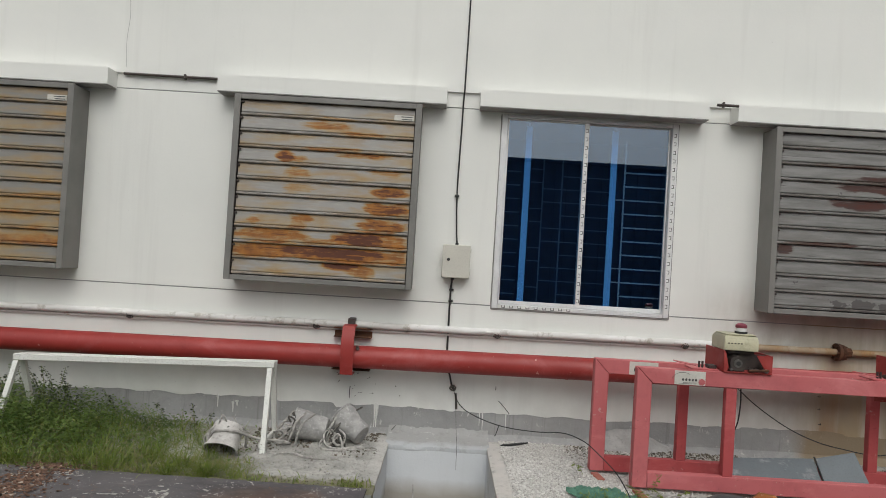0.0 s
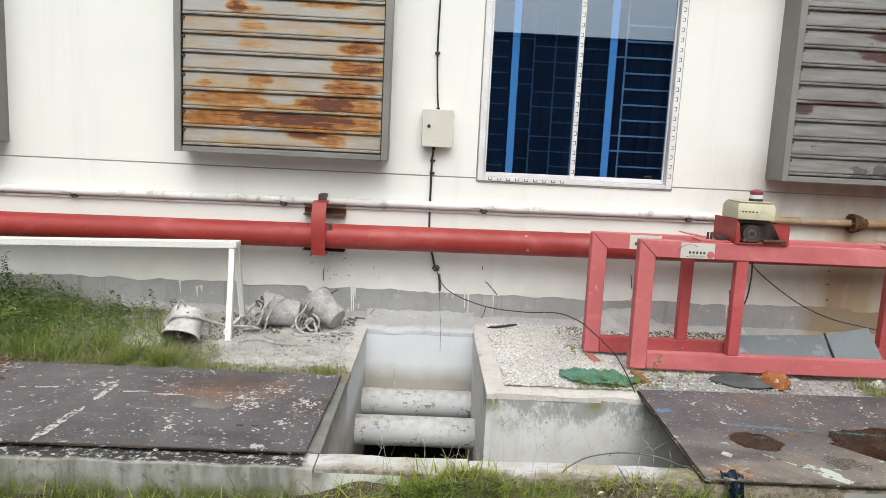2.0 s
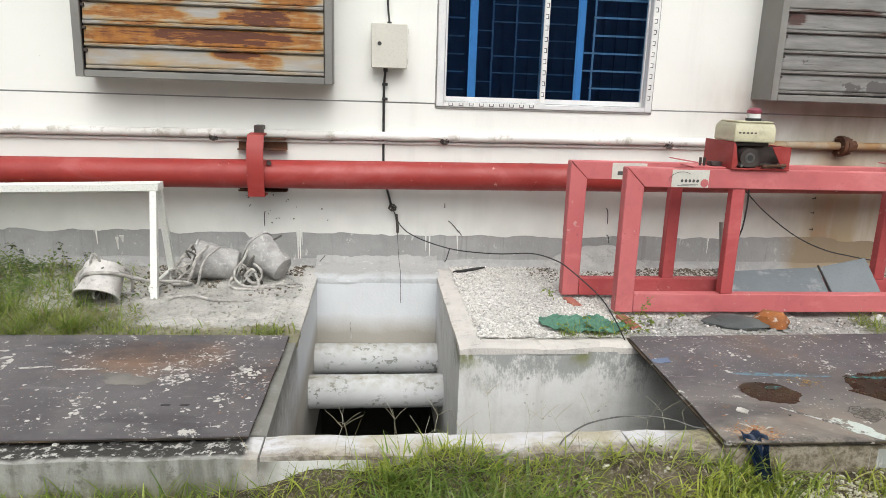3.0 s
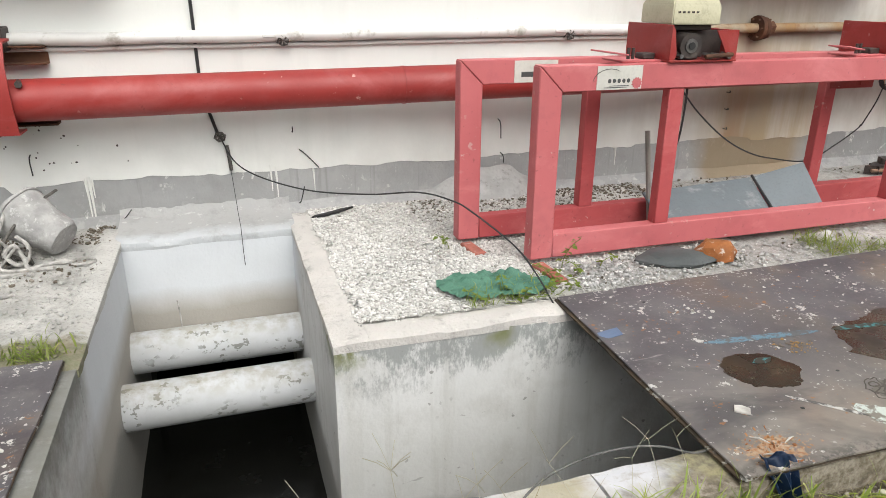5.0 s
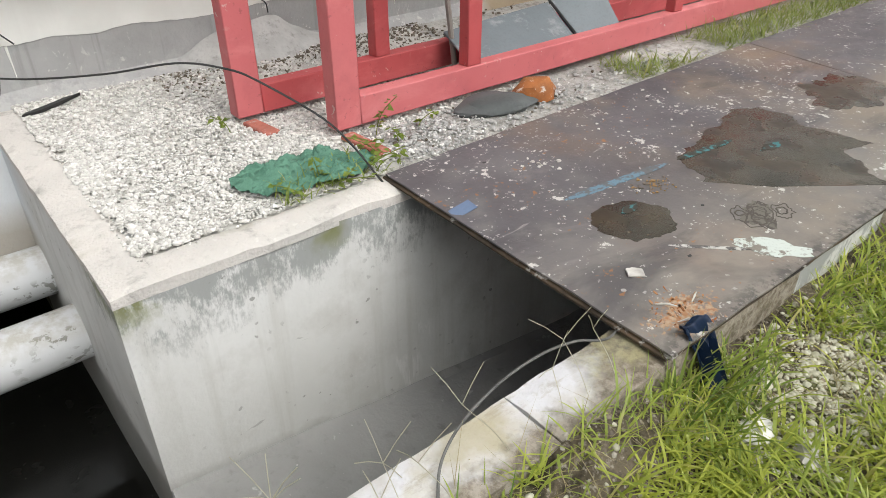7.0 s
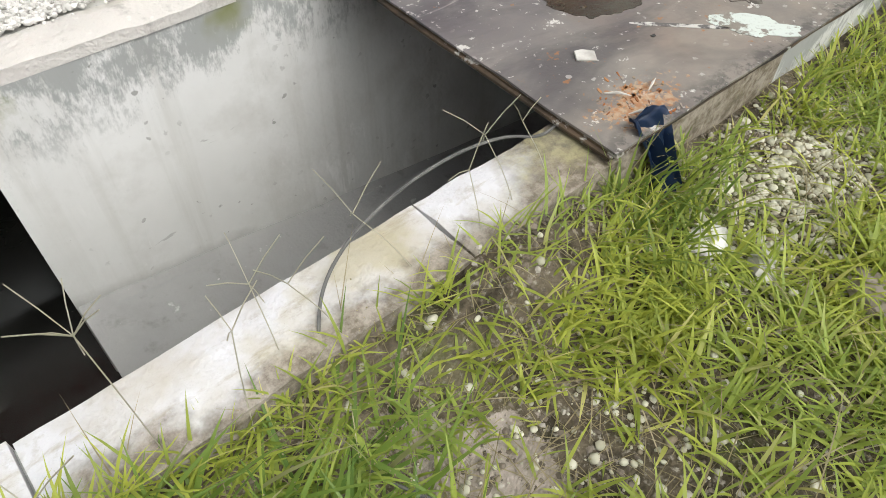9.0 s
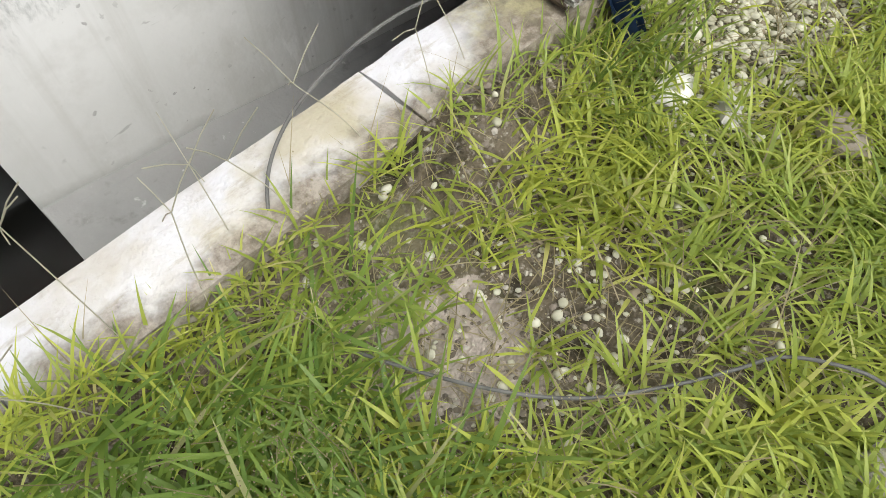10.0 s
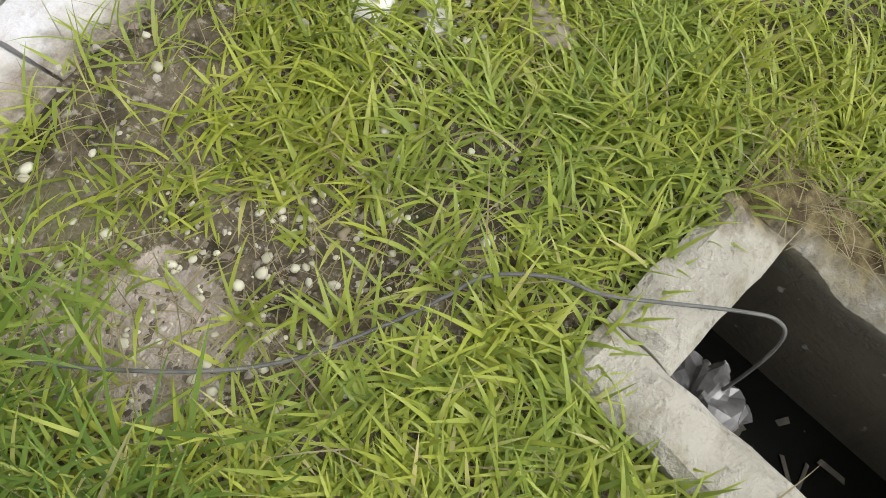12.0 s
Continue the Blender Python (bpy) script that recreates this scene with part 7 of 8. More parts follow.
# ---- loose stones, net and rubble on the apron ----
def stone(name, label, at, size, mat, seed, category="stone", turn=0.0, sub=2, group=""):
    bm = bmesh.new()
    bmesh.ops.create_icosphere(bm, subdivisions=sub, radius=1.0)
    for v in bm.verts:
        v.co *= 1 + 0.28 * noise.noise(v.co * 1.4 + Vector((seed, 0, 0))) + 0.10 * noise.noise(v.co * 4 + Vector((0, seed, 0)))
        v.co.z = max(v.co.z, -0.55)
    bm.transform(Matrix.Translation(at) @ pose(0, 0, 0, 0, 0, turn) @ Matrix.Diagonal((*size, 1)))
    return tagged(link(name, bm, mat, angle=30), label, category, group)


stone("stone", "flat dark grey stone under the frame", (1.905, 4.325, 0.014), (0.150, 0.085, 0.036), SLATE, 2.0, turn=-12, sub=3)
stone("stone", "orange-stained stone beside the board", (2.075, 4.30, 0.032), (0.085, 0.055, 0.054), ORANGE, 5.0, turn=-25, sub=2)
stone("stone", "small white stone by the frame", (2.70, 4.352, 0.018), (0.035, 0.03, 0.028), CHIPS, 7.0)
for k, (x, y, s, mat, what) in enumerate(((1.335, 2.968, 0.048, CHIPS, "white plaster lump in the grass"), (1.362, 2.875, 0.034, CHIPS, "small white plaster lump in the grass"), (1.445, 2.722, 0.055, SAND, "beige cement lump in the grass"), (1.12, 3.05, 0.03, CRUMBS, "brown clod in the grass"))):
    stone("plaster_lump", what, (x, y, -0.135), (s * 1.1, s * 0.7, s * 0.40), mat, 20.0 + 3.3 * k, "lump", 30 * k, 2)
bm = bmesh.new()
grid = []
for j in range(37):
    row = []
    for i in range(49):
        u, v = i / 48 * 2 - 1, j / 36 * 2 - 1
        a = math.atan2(v, u)
        lim = 1 + 0.3 * noise.noise((math.cos(a) * 1.6, math.sin(a) * 1.6, 4))
        q = max(abs(u), abs(v))
        r = (u * u + v * v) ** 0.5 or 1.0
        x, y = u * q / r * lim, v * q / r * lim
        z = 0.018 * (1 - q * q) + 0.034 * abs(noise.noise((x * 2.6, y * 3.2, 1))) + 0.034 * abs(noise.noise((x * 5, y * 8, 2))) * (1.1 - q * 0.6) + 0.014 * abs(noise.noise((x * 13, y * 17, 6)))
        row.append(bm.verts.new((1.072 + 0.200 * x + 0.02 * y, 4.268 + 0.118 * y - 0.035 * x, 0.014 + max(0.002, z))))
    grid.append(row)
for j in range(36):
    for i in range(48):
        bm.faces.new((grid[j][i], grid[j][i + 1], grid[j + 1][i + 1], grid[j + 1][i]))
tagged(link("shade_net", bm, TARP, angle=60), "crumpled dark green shade net lying on the gravel", "net")
# thin black strip marking a narrow dark wedge at the gravel's edge
shard = thing("black_strip", "thin flat black strip by the wall", "scrap", (0.66, 5.30, 0.014))
part("strip", prism([(-0.10, -0.006), (-0.03, -0.013), (0.05, -0.004), (0.12, 0.010), (0.06, 0.013), (-0.02, 0.006), (-0.08, 0.004)], 0.0, 0.012, pose(0, 0, 0, 10, -4, 12)), BLACK, shard)

# dried mortar slumped against the plinth
bm = bmesh.new()
rows = []
for i in range(41):
    u = i / 40
    x = 1.18 + 0.82 * u
    h = 0.15 * max(0.0, 1 - abs((u - 0.42) / 0.5) ** 1.6) * (1 + 0.3 * noise.noise((x * 7, 1, 3)))
    row = []
    for k in range(9):
        v = k / 8
        row.append(bm.verts.new((x, WALL_Y - 0.006 - (0.04 + 0.9 * h) * v + 0.02 * noise.noise((x * 9, v * 3, 5)) * v, max(-0.008, h * (1 - v) ** 1.3 + 0.012 * noise.noise((x * 15, v * 5, 2)) * (h > 0.01) - 0.006 * v))))
    rows.append(row)
for a, b in zip(rows, rows[1:]):
    for k in range(8):
        bm.faces.new((a[k], a[k + 1], b[k + 1], b[k]))
bmesh.ops.recalc_face_normals(bm, faces=bm.faces)
tagged(link("mortar_smear", bm, MORTAR), "pale dried mortar slumped against the plinth", "mortar")

# ---- drain hole in the yard ----
hole = thing("drain_hole", "square concrete drain hole with a mossy rim and dark water", "drain", group="")
U, V, R, ZT = 0.262, 0.48, 0.10, -0.125
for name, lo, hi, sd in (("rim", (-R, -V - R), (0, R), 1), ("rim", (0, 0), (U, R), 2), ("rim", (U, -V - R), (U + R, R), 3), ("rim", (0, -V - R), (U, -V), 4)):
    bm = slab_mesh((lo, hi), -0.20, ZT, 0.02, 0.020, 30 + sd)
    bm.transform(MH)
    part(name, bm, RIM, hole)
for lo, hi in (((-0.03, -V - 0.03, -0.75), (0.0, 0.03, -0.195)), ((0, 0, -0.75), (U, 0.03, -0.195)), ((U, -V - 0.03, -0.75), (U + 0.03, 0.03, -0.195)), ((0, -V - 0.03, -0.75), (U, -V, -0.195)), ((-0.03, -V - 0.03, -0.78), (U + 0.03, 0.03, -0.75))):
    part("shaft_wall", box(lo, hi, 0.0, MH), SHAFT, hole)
part("water", box((0.0, -V, -0.75), (U, 0, -0.44), 0.0, MH), WATER, hole)
for k in range(14):
    q = random.Random(900 + k)
    bit = thing("litter", "small wet scrap of litter in the drain", "litter", group="litter in the drain")
    u0, v0, a = q.uniform(0.05, 0.22), q.uniform(-0.36, -0.12), q.uniform(0, 6.28)
    l, w = q.uniform(0.010, 0.034), q.uniform(0.003, 0.007)
    part("scrap", prism([(-l, -w), (l, -w * 0.6), (l * 0.8, w), (-l * 0.9, w * 0.7)], 0, 0.002, MH @ Matrix.Translation((u0, v0, -0.4385)) @ pose(0, 0, 0, 0, 4, math.degrees(a))), MUD, bit)
bag = thing("plastic_bag", "crumpled grey plastic bag in the drain hole", "bag")
bm = bmesh.new()
bmesh.ops.create_icosphere(bm, subdivisions=4, radius=1.0)
for v in bm.verts:
    v.co *= 1 + 0.5 * noise.noise(v.co * 1.7) + 0.45 * noise.cell(v.co * 2.3) * 0.5 + 0.35 * abs(noise.noise(v.co * 3.5))
bm.transform(MH @ Matrix.Translation((0.085, -0.070, -0.36)) @ Matrix.Diagonal((0.085, 0.065, 0.060, 1)))
link("bag", bm, simple("grey_film", (0.24, 0.235, 0.235), (0.10, 0.098, 0.098), 0.2, 0, 22), bag, angle=14)

# ---- the grey cable over the kerb and the grass ----
line = thing("grey_cable", "faded grey cable trailing over the kerb into the drain", "cable")
part("cable", tube(curve_points([(1.34, 3.30, -0.03), (1.19, 3.237, 0.012), (1.115, 3.258, 0.03), (1.04, 3.265, 0.042), (0.96, 3.262, 0.048), (0.885, 3.255, 0.045), (0.80, 3.238, 0.034), (0.735, 3.212, 0.014), (0.688, 3.165, 0.003), (0.655, 3.115, -0.045), (0.638, 3.06, -0.118), (0.655, 2.988, -0.122), (0.73, 2.844, -0.120), (0.809, 2.74, -0.118), (0.907, 2.666, -0.116), (0.975, 2.625, -0.115), (1.024, 2.59, -0.098), (1.06, 2.52, -0.085), (1.076, 2.455, -0.088), (1.15, 2.312, -0.100), (1.172, 2.262, -0.112), (1.172, 2.236, -0.150), (1.15, 2.232, -0.25), (1.12, 2.24, -0.45)], 7), 0.0027, 8), GREY_CABLE, line)


# ---- gravel, grass and weeds ----
def scatter(name, label, category, points, sizes, mat, seed, flat=0.75, jag=0.3, sub=1):
    """Many angular stones in one mesh."""
    rnd = np.random.default_rng(seed)
    bm = bmesh.new()
    bmesh.ops.create_icosphere(bm, subdivisions=sub, radius=1.0)
    base = np.array([v.co[:] for v in bm.verts])
    tris = np.array([[v.index for v in f.verts] for f in bm.faces])
    bm.free()
    n = len(points)
    shape = base[None] * (1 + rnd.uniform(-jag, jag, (n, len(base), 1))) * rnd.uniform(0.6, 1.15, (n, 1, 3)) * np.array([1, 1, flat])
    a = rnd.uniform(0, 2 * np.pi, n)
    c, s = np.cos(a)[:, None], np.sin(a)[:, None]
    x, y = shape[..., 0] * c - shape[..., 1] * s, shape[..., 0] * s + shape[..., 1] * c
    verts = np.stack([x, y, shape[..., 2]], -1) * np.asarray(sizes)[:, None, None] + np.asarray(points)[:, None, :]
    faces = (tris[None] + (np.arange(n) * len(base))[:, None, None]).reshape(-1, 3)
    me = bpy.data.meshes.new(name)
    me.from_pydata(verts.reshape(-1, 3).tolist(), [], faces.tolist())
    if sub > 1:
        me.polygons.foreach_set("use_smooth", np.ones(len(me.polygons), bool))
    me.materials.append(mat)
    return tagged(new(name, me), label, category, kind="stuff")


def blades(name, label, category, roots, length, width, lean, mat, seed, seg=4, droop=1.0):
    """Grass: arched, tapering, folded strips, all in one mesh."""
    rnd = np.random.default_rng(seed)
    roots = np.asarray(roots)
    n = len(roots)
    L, W = rnd.uniform(*length, n), rnd.uniform(*width, n)
    head, tilt, bend = rnd.uniform(0, 2 * np.pi, n), rnd.uniform(*lean, n), rnd.uniform(0.3, 1.5, n) * droop
    verts = np.zeros((n, 2 * seg + 1, 3))
    p = roots.copy()
    twist = rnd.uniform(-0.5, 0.5, n)
    for i in range(seg + 1):
        t = i / seg
        ang = tilt + bend * t
        w = W * (0.55 + 0.45 * min(1, t * 3)) * (1 - t ** 2.2)
        side = np.stack([-np.sin(head + twist * t), np.cos(head + twist * t), np.zeros(n)], -1)
        if i < seg:
            verts[:, 2 * i] = p - side * w[:, None] / 2
            verts[:, 2 * i + 1] = p + side * w[:, None] / 2
        else:
            verts[:, 2 * seg] = p
        p = p + (np.stack([np.cos(head) * np.sin(ang), np.sin(head) * np.sin(ang), np.cos(ang)], -1) * (L / seg)[:, None])
    floor_ = roots[:, None, 2] + 0.004
    verts[..., 2] = np.maximum(verts[..., 2], floor_)
    k = np.arange(n)[:, None] * (2 * seg + 1)
    faces = []
    for i in range(seg - 1):
        faces += (k + np.array([2 * i, 2 * i + 1, 2 * i + 3, 2 * i + 2])).tolist()
    faces += (k + np.array([2 * seg - 2, 2 * seg - 1, 2 * seg])).tolist()
    me = bpy.data.meshes.new(name)
    me.from_pydata(verts.reshape(-1, 3).tolist(), [], faces)
    me.polygons.foreach_set("use_smooth", np.ones(len(me.polygons), bool))
    me.materials.append(mat)
    return tagged(new(name, me), label, category, kind="stuff")


def in_hole(x, y, grow=0.0):
    p = MH_INV @ Vector((x, y, 0))
    return -0.085 - grow < p.x < U + 0.085 + grow and -V - 0.09 - grow < p.y < 0.085 + grow


def bare(x, y):
    """How bare the earth lies here, from 0 to 1."""
    b = math.exp(-(((x - 0.745) / 0.120) ** 2 + ((y - 2.89) / 0.130) ** 2) ** 2) * (0.85 + 0.3 * noise.noise((x * 14, y * 14, 2)))
    p, q = (x - 0.94 - y + 2.81) * 0.7071, (x - 0.94 + y - 2.81) * 0.7071
    b = max(b, (0.70 + 0.2 * noise.noise((x * 9, y * 9, 4))) * math.exp(-((p / 0.25) ** 2 + (q / 0.13) ** 2) ** 1.5))
    b = max(b, 0.84 * math.exp(-(((x - 1.60) / 0.26) ** 2 + ((y - 2.96) / 0.14) ** 2)))
    b = max(b, 0.40 * math.exp(-(((x - 1.05) / 0.13) ** 2 + ((y - 3.09) / 0.06) ** 2)))
    b = max(b, 0.25 * math.exp(-(((x - 0.93) / 0.09) ** 2 + ((y - 3.02) / 0.05) ** 2)))
    if 0.45 < x < 1.35:
        b = max(b, 0.86 * math.exp(-((y - 3.095 + 0.02 * noise.noise((x * 8, 1, 2))) / 0.050) ** 2) * min(1.0, (x - 0.45) * 4, (1.35 - x) * 6))
    for (xa, ya), (xb, yb) in (((0.66, 2.97), (0.73, 2.844)), ((0.73, 2.844), (0.809, 2.74)), ((0.809, 2.74), (0.907, 2.666)), ((0.907, 2.666), (0.99, 2.615))):
        t = max(0.0, min(1.0, ((x - xa) * (xb - xa) + (y - ya) * (yb - ya)) / ((xb - xa) ** 2 + (yb - ya) ** 2)))
        d = math.hypot(x - xa - t * (xb - xa), y - ya - t * (yb - ya))
        b = max(b, 0.75 * math.exp(-(d / 0.035) ** 2))
    return b


def yard_points(n, x0, x1, y0, y1, seed, keep):
    g = random.Random(seed)
    out = []
    for _ in range(n * 6):
        if len(out) >= n:
            break
        x, y = g.uniform(x0, x1), g.uniform(y0, y1)
        if not in_hole(x, y) and g.random() < keep(x, y):
            out.append((x, y, ground_height(x, y) - 0.004))
    return out


def tufts(points, count, spread, seed):
    """Several blades from each root."""
    g = random.Random(seed)
    out = []
    for x, y, _ in points:
        for _ in range(g.randint(*count)):
            u, v = g.gauss(x, spread), g.gauss(y, spread)
            if not in_hole(u, v) and v < 3.11:
                out.append((u, v, ground_height(u, v) - 0.004))
    return out


def lawn(x, y):
    return (1 - bare(x, y)) ** 2 * min(1.0, 0.45 + 1.3 * max(0.0, 0.5 + noise.noise((x * 3.1, y * 3.1, 8))))


# gravel bed on the apron
g = random.Random(12)
BED = [(0.63, 4.17), (1.30, 4.165), (1.36, 4.40), (2.3, 4.44), (2.3, 5.43), (0.60, 5.43), (0.61, 4.9), (0.625, 4.6)]
bed = prism(BED, -0.004, 0.002)
tagged(link("gravel_bed", bed, GRIT), "bed of crushed white limestone grit", "gravel", kind="stuff")
pts, sizes = [], []
while len(pts) < 23000:
    x, y = 0.56 + 1.75 * g.random() ** 1.5, g.uniform(4.12, 5.43)
    left = 0.572 + 0.035 * noise.noise((y * 5, 0, 0)) - 0.03 * max(0.0, (y - 4.9)) + 0.022 * noise.noise((y * 23, 0, 0))
    low = 4.138 + 0.022 * noise.noise((x * 6, 3, 0)) + 0.014 * noise.noise((x * 25, 1, 0))
    thin = 1.0 if x < 1.3 else max(0.10, 1 - (x - 1.3) * 1.1)
    if y > 5.05:
        thin *= 0.45
    stray = 0.10 * max(0.0, 1 - max(left - x, low - y, 0.0) / 0.11) if x > 0.475 and y > 4.02 else 0.0
    if ((x < left or y < low) and g.random() > stray) or g.random() > thin * (0.72 + 0.5 * noise.noise((x * 5, y * 5, 4))) or (x > 1.32 and y < 4.42):
        continue
    heap = 0.012 * max(0.0, 1 - abs(x - 0.95) / 0.4) * max(0.0, 1 - abs(y - 4.6) / 0.5)
    pts.append((x, y, 0.003 + heap * g.random() + g.uniform(0, 0.006)))
    sizes.append(g.choice((0.003, 0.004, 0.005, 0.006, 0.0085)) * g.uniform(0.8, 1.25))
for cx, cy in ((1.10, 4.62), (1.19, 4.60), (1.15, 4.50), (1.30, 4.34), (1.39, 4.33), (1.36, 4.23), (1.12, 4.72)):
    for _ in range(40):
        pts.append((g.gauss(cx, 0.022), g.gauss(cy, 0.026), g.uniform(0.004, 0.016)))
        sizes.append(g.uniform(0.004, 0.009))
scatter("gravel", "white limestone chippings on the apron", "gravel", pts, sizes, CHIPS, 1)
# rubble strip between frame and boards
pts, sizes = [], []
for _ in range(4200):
    x, y = 1.36 + abs(g.gauss(0, 0.8)), g.uniform(4.15, 4.42)
    if x > 1.7 and g.random() < 0.55:
        continue
    pts.append((x, y, 0.0 + g.uniform(0, 0.006)))
    sizes.append(g.choice((0.002, 0.003, 0.003, 0.005, 0.008)) * g.uniform(0.7, 1.3))
scatter("rubble", "pale rubble and chippings along the board", "gravel", pts, sizes, RUBBLE, 2)
pts, sizes = [], []
for _ in range(2600):
    x, y = g.uniform(-1.35, -0.3), g.uniform(4.16, 5.4)
    pts.append((x, y, 0.006))
    sizes.append(g.choice((0.0015, 0.002, 0.003, 0.005, 0.008)) * g.uniform(0.7, 1.3))
scatter("rubble", "cement crumbs by the buckets", "gravel", pts, sizes, PLATFORM, 3)
pts, sizes = [], []
for _ in range(2600):
    x, y = (g.uniform(1.38, 5.2), g.uniform(4.15, 4.43)) if _ % 5 == 0 else (g.uniform(1.3, 4.0), g.uniform(4.5, 5.42))
    if noise.noise((x * 4, y * 6, 2)) > 0.05:
        pts.append((x, y, 0.002))
        sizes.append(g.choice((0.002, 0.003, 0.005, 0.008)) * g.uniform(0.7, 1.3))
for _ in range(1500):
    x, y = g.uniform(1.05, 2.4), 5.43 - abs(g.gauss(0, 0.16))
    pts.append((x, y, 0.006))
    sizes.append(g.choice((0.003, 0.004, 0.006, 0.008)) * g.uniform(0.7, 1.3))
scatter("dirt_crumbs", "dark dirt and crumbs under the frames", "earth", pts, sizes, CRUMBS, 9)
pts, sizes = [], []
for _ in range(2200):
    x, y = g.uniform(-1.25, -0.30), 5.44 - abs(g.gauss(0, 0.30))
    if noise.noise((x * 5, y * 5, 7)) > -0.05:
        pts.append((x, y, 0.007))
        sizes.append(g.choice((0.002, 0.003, 0.005, 0.008)) * g.uniform(0.7, 1.4))
scatter("dirt_crumbs", "dark dirt and cement crumbs round the buckets", "earth", pts, sizes, CRUMBS, 19)
# leaf litter and earth over the western end of the board
pts, sizes = [], []
for _ in range(2600):
    x, y = g.gauss(-2.13, 0.09), g.uniform(3.25, 4.22)
    pts.append((x, y, 0.027 + g.uniform(0, 0.006)))
    sizes.append(g.choice((0.003, 0.005, 0.007, 0.011)) * g.uniform(0.7, 1.3))
scatter("leaf_litter", "brown dead leaves and earth on the board's end", "litter", pts, sizes, LITTER, 29, 0.35, 0.4)
# pebbles in the yard
pts, sizes = [], []
for x, y, z in yard_points(2300, 1.2, 2.6, 2.74, 3.11, 5, lambda x, y: math.exp(-(((x - 1.62) / 0.32) ** 2 + ((y - 2.95) / 0.13) ** 2))):
    pts.append((x, y, z + 0.006))
    sizes.append(g.choice((0.003, 0.004, 0.005, 0.008)) * g.uniform(0.8, 1.2))
for x, y, z in yard_points(400, 0.65, 1.5, 2.58, 3.1, 6, lambda x, y: 0.12 + 0.88 * math.exp(-(((x - 0.95) / 0.24) ** 2 + ((y - 2.86) / 0.18) ** 2))):
    pts.append((x, y, z + 0.006))
    sizes.append(g.choice((0.002, 0.003, 0.004, 0.005, 0.008)) * g.uniform(0.8, 1.2))
scatter("pebbles", "pale rounded pebbles strewn in the grass", "pebbles", pts, sizes, PEBBLES, 4, 0.7, 0.13, 2)
pts, sizes = [], []
for x, y, z in yard_points(3600, 0.3, 2.2, 2.4, 3.12, 7, lambda x, y: 0.25 + 0.75 * bare(x, y)):
    pts.append((x, y, z + 0.002))
    sizes.append(g.choice((0.003, 0.004, 0.006)) * g.uniform(0.7, 1.4))
scatter("earth_crumbs", "crumbs of dark earth between the blades", "earth", pts, sizes, CRUMBS, 8)

# the yard's grass, dense where the camera comes near
blades("grass", "bright green crab grass with short flat leaves", "grass", tufts(yard_points(3100, 0.45, 2.4, 2.05, 3.10, 21, lawn), (3, 9), 0.009, 31), (0.035, 0.11), (0.0042, 0.0082), (0.3, 1.25), GRASS, 21, 5)
blades("long_grass", "arching blades above the crab grass", "grass", yard_points(1700, 0.45, 2.4, 2.05, 3.09, 20, lawn), (0.07, 0.15), (0.0048, 0.0085), (0.2, 1.0), GRASS, 20, 6)
blades("short_grass", "short yellow-green grass tufts", "grass", yard_points(10500, 0.3, 3.2, 1.9, 3.10, 22, lawn), (0.015, 0.05), (0.0022, 0.0046), (0.2, 1.4), GRASS, 22, 3)
blades("grass", "green grass along the kerb", "grass", yard_points(6500, 2.3, 6.9, 2.0, 3.09, 23, lambda x, y: 0.9), (0.06, 0.16), (0.005, 0.010), (0.2, 1.0), GRASS, 23, 4)
blades("grass", "green grass along the kerb", "grass", yard_points(9000, -3.5, 0.5, 1.6, 3.09, 24, lambda x, y: 0.30 + 0.70 * max(0.0, min(1.0, (x + 0.6) * 1.3))), (0.04, 0.12), (0.004, 0.008), (0.2, 1.1), GRASS, 24, 4)
blades("tall_grass", "tall broad grass blades leaning by the kerb", "grass", yard_points(1500, 0.10, 0.72, 2.60, 3.09, 25, lambda x, y: (1 - bare(x, y)) * max(0.08, min(1.0, (0.70 - x) * 4))), (0.10, 0.21), (0.005, 0.010), (0.35, 1.15), TALL_GRASS, 25, 6, 0.8)
blades("tall_grass", "tall grass tuft by the blue rag", "grass", yard_points(130, 1.18, 1.42, 2.97, 3.11, 26, lambda x, y: 1.0), (0.07, 0.17), (0.004, 0.008), (0.1, 0.9), WEED, 26, 5, 0.9)
blades("dry_grass", "dry straw-coloured stalks in the grass", "grass", yard_points(600, 0.2, 2.2, 2.2, 3.11, 27, lambda x, y: 0.8), (0.07, 0.18), (0.0015, 0.003), (0.5, 1.4), STRAW, 27, 5)
blades("grass", "thin green grass over the bare earth by the kerb", "grass", yard_points(330, 0.5, 1.35, 2.95, 3.12, 39, lambda x, y: 0.6), (0.035, 0.11), (0.003, 0.0065), (0.3, 1.3), GRASS, 39, 5)
blades("roots", "brown dead roots and thatch on the bare earth", "grass", yard_points(900, 0.6, 1.9, 2.6, 3.12, 29, bare), (0.03, 0.09), (0.001, 0.0025), (0.8, 1.5), STRAW, 29, 4)
blades("dry_grass", "dry seed stalks leaning over the kerb", "grass", [(x, 3.11, -0.10) for x in np.linspace(-0.2, 1.25, 46) + np.random.default_rng(3).uniform(-0.05, 0.05, 46)], (0.14, 0.26), (0.0016, 0.0026), (0.05, 0.7), STRAW, 28, 6, 0.5)


